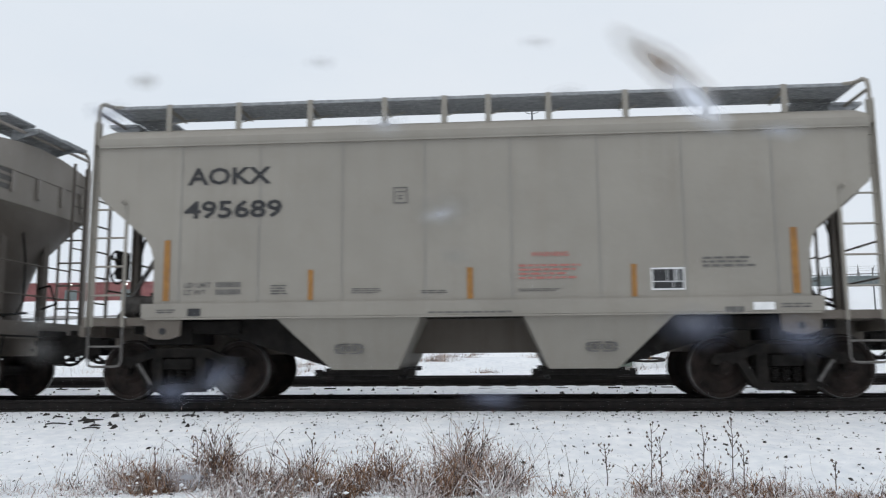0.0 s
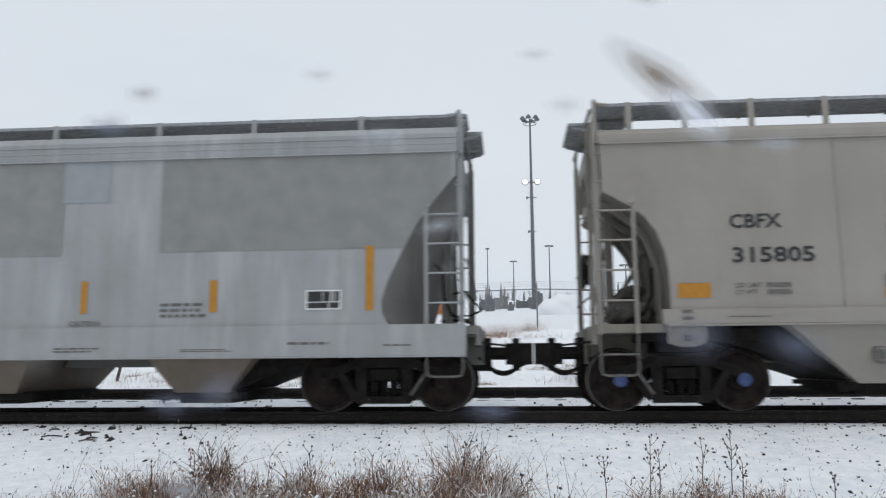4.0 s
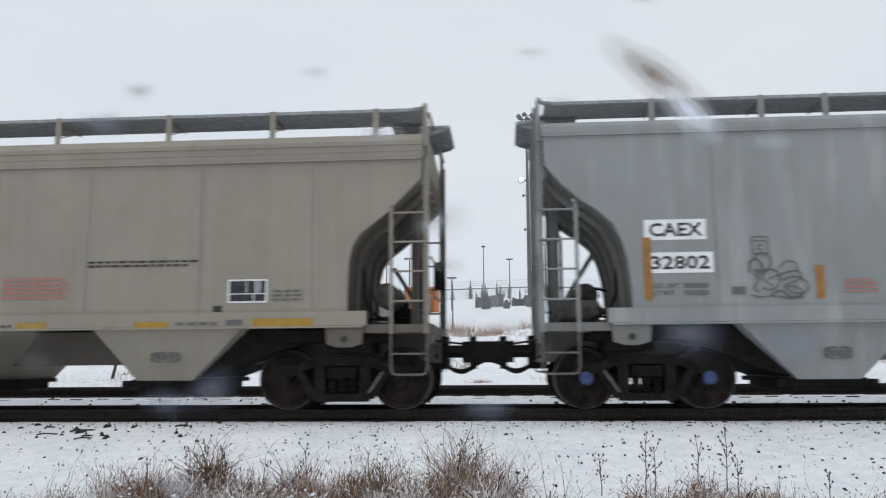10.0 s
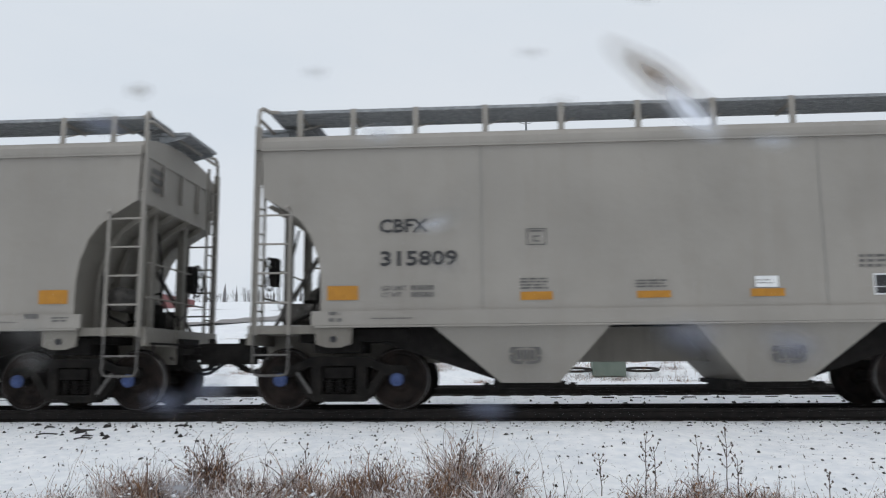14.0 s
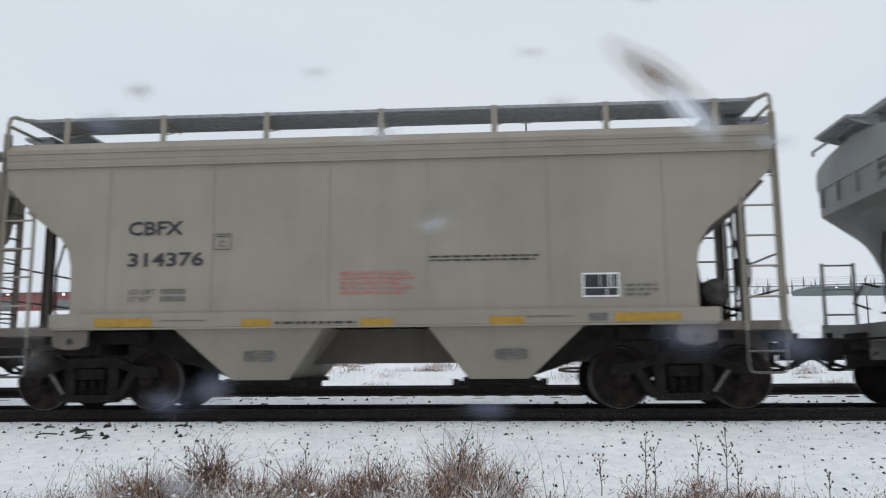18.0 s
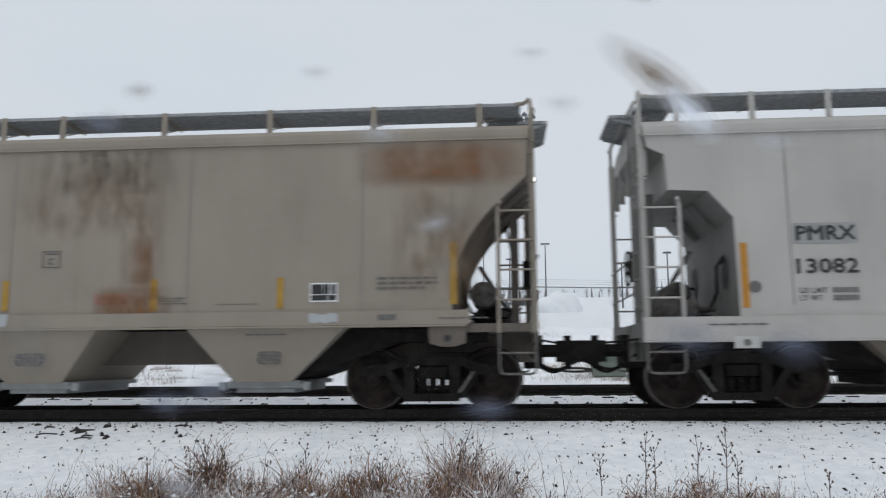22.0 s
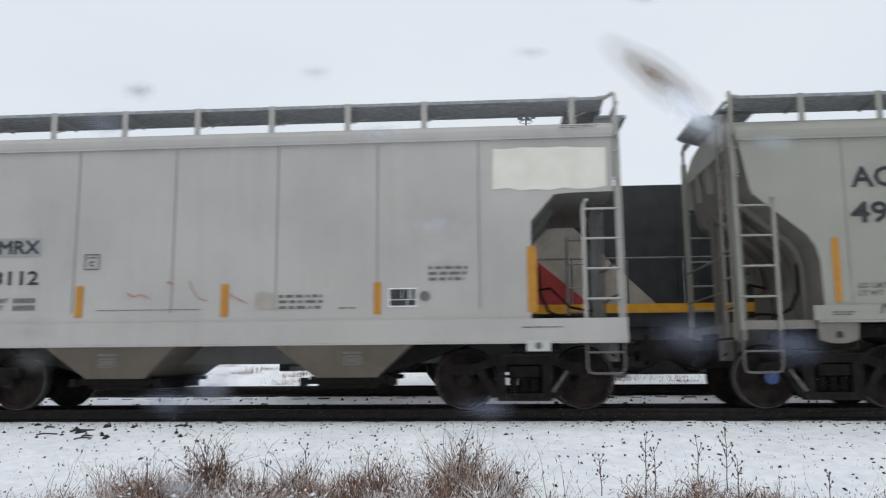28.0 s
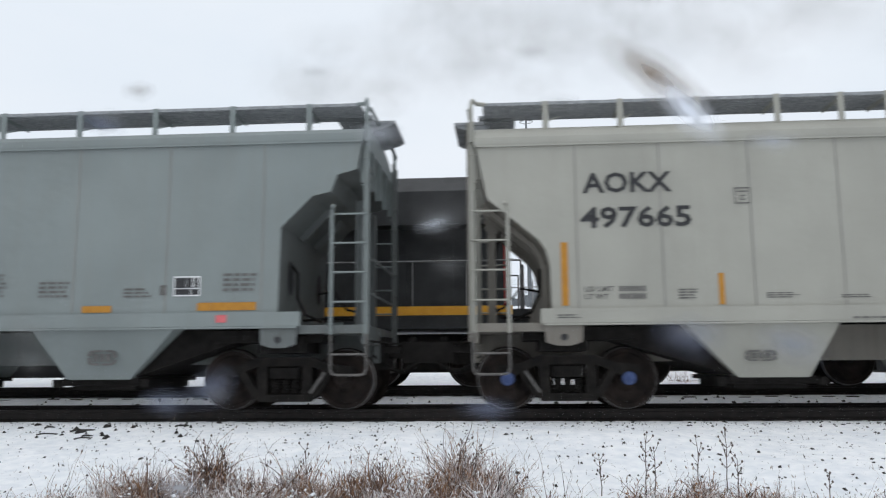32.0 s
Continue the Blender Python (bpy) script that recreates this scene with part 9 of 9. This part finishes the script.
def clod(x, y, s):
    z = surface_z(x, y)
    i0 = len(bm_v)
    st = rnd.uniform(1.0, 2.6)
    an = rnd.gauss(math.pi / 2, 0.35)
    ca, sa = math.cos(an), math.sin(an)
    for dx, dy, dz in ((-1, -1, -0.4), (1, -0.8, -0.4), (0.9, 1, -0.4), (-0.9, 0.9, -0.4), (-0.55, -0.35, 0.8 + rnd.uniform(-0.2, 0.5)), (0.6, 0.35, 0.6 + rnd.uniform(-0.3, 0.5))):
        ux, uy = dx * s * st * rnd.uniform(0.7, 1.2), dy * s * rnd.uniform(0.7, 1.2)
        bm_v.append((x + ux * ca - uy * sa, y + ux * sa + uy * ca, z + dz * s))
    for f in ((0, 1, 4), (1, 5, 4), (1, 2, 5), (2, 3, 5), (3, 4, 5), (3, 0, 4)):
        bm_f.append(tuple(i0 + k for k in f))


for _ in range(1500):
    y = -1.1 - 4.6 * rnd.random() ** 1.15
    clod(rnd.uniform(-8, 9), y, 0.005 + 0.015 * rnd.random() ** 2.2)
for _ in range(300):
    clod(rnd.uniform(-9, 10), rnd.uniform(-1.75, -0.95), 0.006 + 0.014 * rnd.random() ** 2)
for _ in range(420):
    clod(rnd.uniform(-12, 13), rnd.uniform(1.0, 3.2), 0.012 + 0.03 * rnd.random() ** 2)
for _ in range(45):
    clod(rnd.uniform(-7.2, -4.2), rnd.uniform(-2.6, -1.2), 0.012 + 0.03 * rnd.random() ** 1.5)
me = bpy.data.meshes.new("clods")
me.from_pydata(bm_v, [], bm_f)
me.materials.append(CLOD)
tagged(new("clods", me), "dark gravel and clods scattered over thin snow", "gravel", kind="stuff")


# lumps of snow caught in the dead grass
vs, fs = [], []
for x, y, s_, h, n, q in MORE:
    for _ in range(7):
        lx, ly = rnd.gauss(x, s_ * 1.6), y + rnd.gauss(-0.05, 0.16)
        lz, r, i0 = surface_z(lx, ly) + rnd.random() ** 2 * h * 0.5, rnd.uniform(0.008, 0.024), len(vs)
        ring = [(math.cos(k * math.pi / 3), math.sin(k * math.pi / 3)) for k in range(6)]
        vs.append((lx, ly, lz - r * 0.6))
        vs += [(lx + c * r * rnd.uniform(0.8, 1.6), ly + d * r, lz + rnd.uniform(-0.3, 0.3) * r) for c, d in ring]
        vs.append((lx, ly, lz + r * 0.8))
        for k in range(6):
            a, b = i0 + 1 + k, i0 + 1 + (k + 1) % 6
            fs += [(i0, b, a), (a, b, i0 + 7)]
me = bpy.data.meshes.new("snow_lumps")
me.from_pydata(vs, [], fs)
me.polygons.foreach_set("use_smooth", [True] * len(fs))
me.materials.append(SNOW)
tagged(new("snow_lumps", me), "small lumps of snow caught in dead grass", "snow", kind="stuff")

# bits of dark wood lying by the rail
for i in range(6):
    x, y, l = rnd.uniform(-6.6, -4.3), rnd.uniform(-2.7, -1.3), rnd.uniform(0.12, 0.34)
    bm = bmesh.new()
    add_tube(bm, [(-l / 2, 0, 0), (-l / 6, 0.01, 0.012), (l / 5, -0.008, 0.008), (l / 2, 0.006, -0.004)], rnd.uniform(0.008, 0.015), 6)
    solid("wood_scrap", bm, CLOD, "dark wet splinter of wood on the snow", "wood scrap", "wood scraps", m=pose(x, y, surface_z(x, y) + 0.008, 0, 0, rnd.uniform(10, 50)))



# ---- the wet window that the camera looks through ----
def drop_material(name, colour, strength):
    """Water smeared on glass, thinning out to its rim; refracted light is painted as its tint."""
    m, ns, ls, b = nodes_of(name)
    tc = ns.new("ShaderNodeTexCoord")
    n = ns.new("ShaderNodeTexNoise"); n.inputs["Scale"].default_value = 1.3; n.inputs["Detail"].default_value = 2
    ls.new(tc.outputs["Object"], n.inputs[0])
    ln = ns.new("ShaderNodeVectorMath"); ln.operation = "LENGTH"
    ls.new(tc.outputs["Object"], ln.inputs[0])
    ad = ns.new("ShaderNodeMath"); ad.operation = "MULTIPLY_ADD"; ad.inputs[1].default_value = 0.5
    ls.new(n.outputs[0], ad.inputs[0]); ls.new(ln.outputs["Value"], ad.inputs[2])
    r = ramp(ns, ((0.28, (strength,) * 3), (0.50, (strength * 0.6,) * 3), (0.72, (strength * 0.2,) * 3), (0.97, (0, 0, 0))))
    r.color_ramp.interpolation = "EASE"
    ls.new(ad.outputs[0], r.inputs[0])
    ls.new(r.outputs[0], b.inputs["Alpha"])
    b.inputs["Base Color"].default_value = (*colour, 1)
    b.inputs["Roughness"].default_value = 0.6
    b.inputs["Specular IOR Level"].default_value = 0.1
    return m


GLASS, g_n, g_l, g_b = nodes_of("window_glass")
g_n.remove(g_b)
g_t, g_g, g_m = g_n.new("ShaderNodeBsdfTransparent"), g_n.new("ShaderNodeBsdfGlossy"), g_n.new("ShaderNodeMixShader")
g_g.inputs["Roughness"].default_value, g_m.inputs[0].default_value = 0.05, 0.0012
g_l.new(g_t.outputs[0], g_m.inputs[1]); g_l.new(g_g.outputs[0], g_m.inputs[2])
g_l.new(g_m.outputs[0], g_n["Material Output"].inputs[0])
FRAME = surface("window_frame_black", (0.02, 0.02, 0.02), (0.05, 0.05, 0.05), 9, 0.6)
# drop colours paint the light each drop bends; the water itself is clear
DROPS = {"milk": drop_material("milky_water", (0.80, 0.84, 0.92), 0.85), "white": drop_material("pale_water", (0.46, 0.48, 0.52), 0.48), "blue": drop_material("bluish_water", (0.20, 0.225, 0.31), 0.42),
         "brown": drop_material("brownish_water", (0.20, 0.15, 0.105), 0.9), "dusky": drop_material("dusky_water", (0.17, 0.14, 0.11), 0.42), "faint": drop_material("thin_water", (0.22, 0.22, 0.22), 0.26)}
WIN_Y = -12.62
window = thing("window_1", "rain-spotted clear window in an added, unseen black frame", "window", kind="structure")
bm = bmesh.new()
add_box(bm, -0.50, 0.42, WIN_Y - 0.002, WIN_Y + 0.002, 0.48, 1.06)
pane = part("pane", bm, GLASS, window, "clear pane with rain spots")
pane.visible_shadow = False
# frame and wall are added only to carry the pane; both stay unseen
for a, b, c, d in ((-0.53, 0.45, 0.45, 0.48), (-0.53, 0.45, 1.06, 1.09), (-0.53, -0.50, 0.48, 1.06), (0.42, 0.45, 0.48, 1.06)):
    bm = bmesh.new()
    add_box(bm, a, b, WIN_Y - 0.02, WIN_Y + 0.02, c, d)
    part("window_frame", bm, FRAME, window)
bm = bmesh.new()
add_box(bm, -0.53, 0.45, WIN_Y - 0.04, WIN_Y + 0.04, -1.15, 0.45)
solid("wall_below_window", bm, surface("wall_grey", (0.10, 0.10, 0.10), (0.16, 0.16, 0.16), 5, 0.8), "added plain grey wall that holds the window, out of view", "wall", kind="structure")
bm = bmesh.new()
bm.faces.new([bm.verts.new((math.cos(math.pi * k / 16), 0, math.sin(math.pi * k / 16))) for k in range(32)])
drop_mesh = to_mesh("raindrop", bm, FRAME)
# along x, height, half length, half width (metres on the pane), tilt, look
for i, (x, z, rx, rz, tilt, hue) in enumerate((
    (0.0905, 0.8345, 0.0600, 0.0230, 36, 'brown'),
    (0.1075, 0.8140, 0.0430, 0.0190, 44, 'milk'),
    (-0.2176, 0.8363, 0.0187, 0.0109, 0, 'dusky'),
    (-0.2352, 0.8190, 0.0175, 0.0124, 0, 'faint'),
    (0.0188, 0.8517, 0.0187, 0.0078, 0, 'faint'),
    (-0.1092, 0.8440, 0.0179, 0.0085, 0, 'faint'),
    (-0.0706, 0.8046, 0.0256, 0.0132, 0, 'white'),
    (0.0358, 0.8199, 0.0202, 0.0109, 0, 'faint'),
    (-0.0338, 0.7530, 0.0330, 0.0225, -10, 'faint'),
    (-0.0381, 0.7504, 0.0194, 0.0093, -15, 'white'),
    (0.1529, 0.7935, 0.0249, 0.0109, 0, 'white'),
    (0.1021, 0.6854, 0.0330, 0.0214, 0, 'blue'),
    (0.1003, 0.6873, 0.0194, 0.0109, 0, 'faint'),
    (0.1555, 0.6800, 0.0311, 0.0194, 10, 'blue'),
    (-0.1653, 0.6577, 0.0272, 0.0194, -30, 'blue'),
    (-0.1619, 0.6545, 0.0155, 0.0117, 0, 'faint'),
    (-0.1917, 0.6508, 0.0241, 0.0148, 0, 'blue'),
    (-0.0096, 0.6465, 0.0264, 0.0124, 0, 'blue'),
    (-0.1814, 0.6037, 0.0264, 0.0132, 0, 'white'),
    (-0.2757, 0.6910, 0.0291, 0.0194, 0, 'faint'),
    (-0.0301, 0.7256, 0.0187, 0.0124, 0, 'faint'),
    (0.0848, 0.8807, 0.0179, 0.0078, 0, 'faint'),
    (-0.2378, 0.8145, 0.0272, 0.0124, 15, 'blue'),
    (-0.2710, 0.6745, 0.0233, 0.0155, 0, 'faint')
)):
    me = shared.setdefault(("drop", hue), drop_mesh.copy())
    me.materials[0] = DROPS[hue]
    ob = part("raindrop", me, DROPS[hue], pane, "blurred " + hue + " water drop", at=pose(x, WIN_Y - 0.003 - 0.0002 * i, z, 0, tilt, 0) @ Matrix.Diagonal((rx, 1, rz, 1)))
    ob.visible_shadow = False


# ---- thin exhaust haze that trails over the locomotives ----
def haze_material(name, colour, strength, seed, rx, rz):
    """Drifting smoke: torn by noise at two scales, thinning out to its rim."""
    m, ns, ls, b = nodes_of(name)
    tc = ns.new("ShaderNodeTexCoord")
    mp = ns.new("ShaderNodeMapping"); mp.inputs["Location"].default_value = (seed, 0, seed * 0.7); mp.inputs["Scale"].default_value = (rx * 0.55, 1.0, rz * 0.6)
    ls.new(tc.outputs["Object"], mp.inputs[0])
    n = ns.new("ShaderNodeTexNoise"); n.inputs["Scale"].default_value = 1.0; n.inputs["Detail"].default_value = 4; n.inputs["Roughness"].default_value = 0.5
    ls.new(mp.outputs[0], n.inputs[0])
    r = ramp(ns, ((0.30, (0, 0, 0)), (0.68, (strength,) * 3)))
    ls.new(n.outputs[0], r.inputs[0])
    ln = ns.new("ShaderNodeVectorMath"); ln.operation = "LENGTH"
    ls.new(tc.outputs["Object"], ln.inputs[0])
    rr = ramp(ns, ((0.25, (1, 1, 1)), (0.95, (0, 0, 0))))
    rr.color_ramp.interpolation = "EASE"
    ls.new(ln.outputs["Value"], rr.inputs[0])
    mu = ns.new("ShaderNodeMath"); mu.operation = "MULTIPLY"
    ls.new(r.outputs[0], mu.inputs[0]); ls.new(rr.outputs[0], mu.inputs[1])
    ls.new(mu.outputs[0], b.inputs["Alpha"])
    b.inputs["Base Color"].default_value = (*colour, 1)
    b.inputs["Roughness"].default_value, b.inputs["Specular IOR Level"].default_value = 1.0, 0.0
    return m


smoke = thing("exhaust_smoke", "thin grey diesel exhaust drifting above the locomotives", "smoke", pose(-1.2 + 3.75 * 31.0, 4.35, 7.6))
# along, height, half length, half height, strength
for i, (x, z, rx, rz, k) in enumerate(((1.1, -0.3, 2.3, 1.5, 0.32), (2.4, -0.9, 0.9, 0.7, 0.5), (3.9, 0.7, 2.6, 2.0, 0.36), (5.6, 0.0, 2.2, 1.6, 0.5), (7.6, 1.0, 2.9, 2.2, 0.42), (10.6, 1.2, 3.0, 2.4, 0.34), (13.6, 1.4, 3.2, 2.4, 0.28))):
    me = drop_mesh.copy()
    me.materials[0] = haze_material("exhaust_haze", (0.42, 0.40, 0.38), k, 2.3 * i, rx, rz)
    ob = part("smoke_puff", me, me.materials[0], smoke, at=pose(x, 0.3 * (i % 3) - 0.3, z, 0, 0, 0) @ Matrix.Diagonal((rx, 1, rz, 1)))
    ob.visible_shadow = False


def motions():
    times = [0.0, 1.0, 2.0, 3.0, 4.0, 5.0, 6.0] + [8.0 + 2 * i for i in range(13)]
    for car, x0, axles in CARS:
        walk(car, [(t, pose(x0 + train_way(t), 0, NEAR_Z)) for t in times])
        # the wheels turn while the car is near
        t_in = max(0.0, (-x0 - 17.0) / 8.92)
        t_out = min(32.0, (-x0 + 17.0) / 8.5)
        n = max(1, int((t_out - t_in) / 0.06))
        spin = [t_in + (t_out - t_in) * i / n for i in range(n + 1)] if t_out > t_in else []
        rows_t = ([0.0] if not spin or spin[0] > 0 else []) + spin + ([32.0] if not spin or spin[-1] < 32 else [])
        for ax in axles:
            at = ax.matrix_basis.translation.copy()
            first = train_way(spin[0]) if spin else 0.0
            last = train_way(spin[-1]) if spin else 0.0
            rows = []
            for t in rows_t:
                s = min(max(train_way(t), first), last) - first
                rows.append((t, Matrix.Translation(at) @ Euler((0, s / 0.457, 0)).to_matrix().to_4x4()))
            walk(ax, rows)
    for loco, x0, axles in LOCOS:
        walk(loco, [(t, pose(x0 + LOCO_SPEED * t, FAR_Y, FAR_Z)) for t in (0.0, 8.0, 16.0, 24.0, 32.0)])

    at = smoke.matrix_basis.translation.copy()
    walk(smoke, [(t, pose(at.x - 3.75 * t, at.y, at.z + 0.05 * (t - 31))) for t in (0.0, 16.0, 32.0)])


motions()
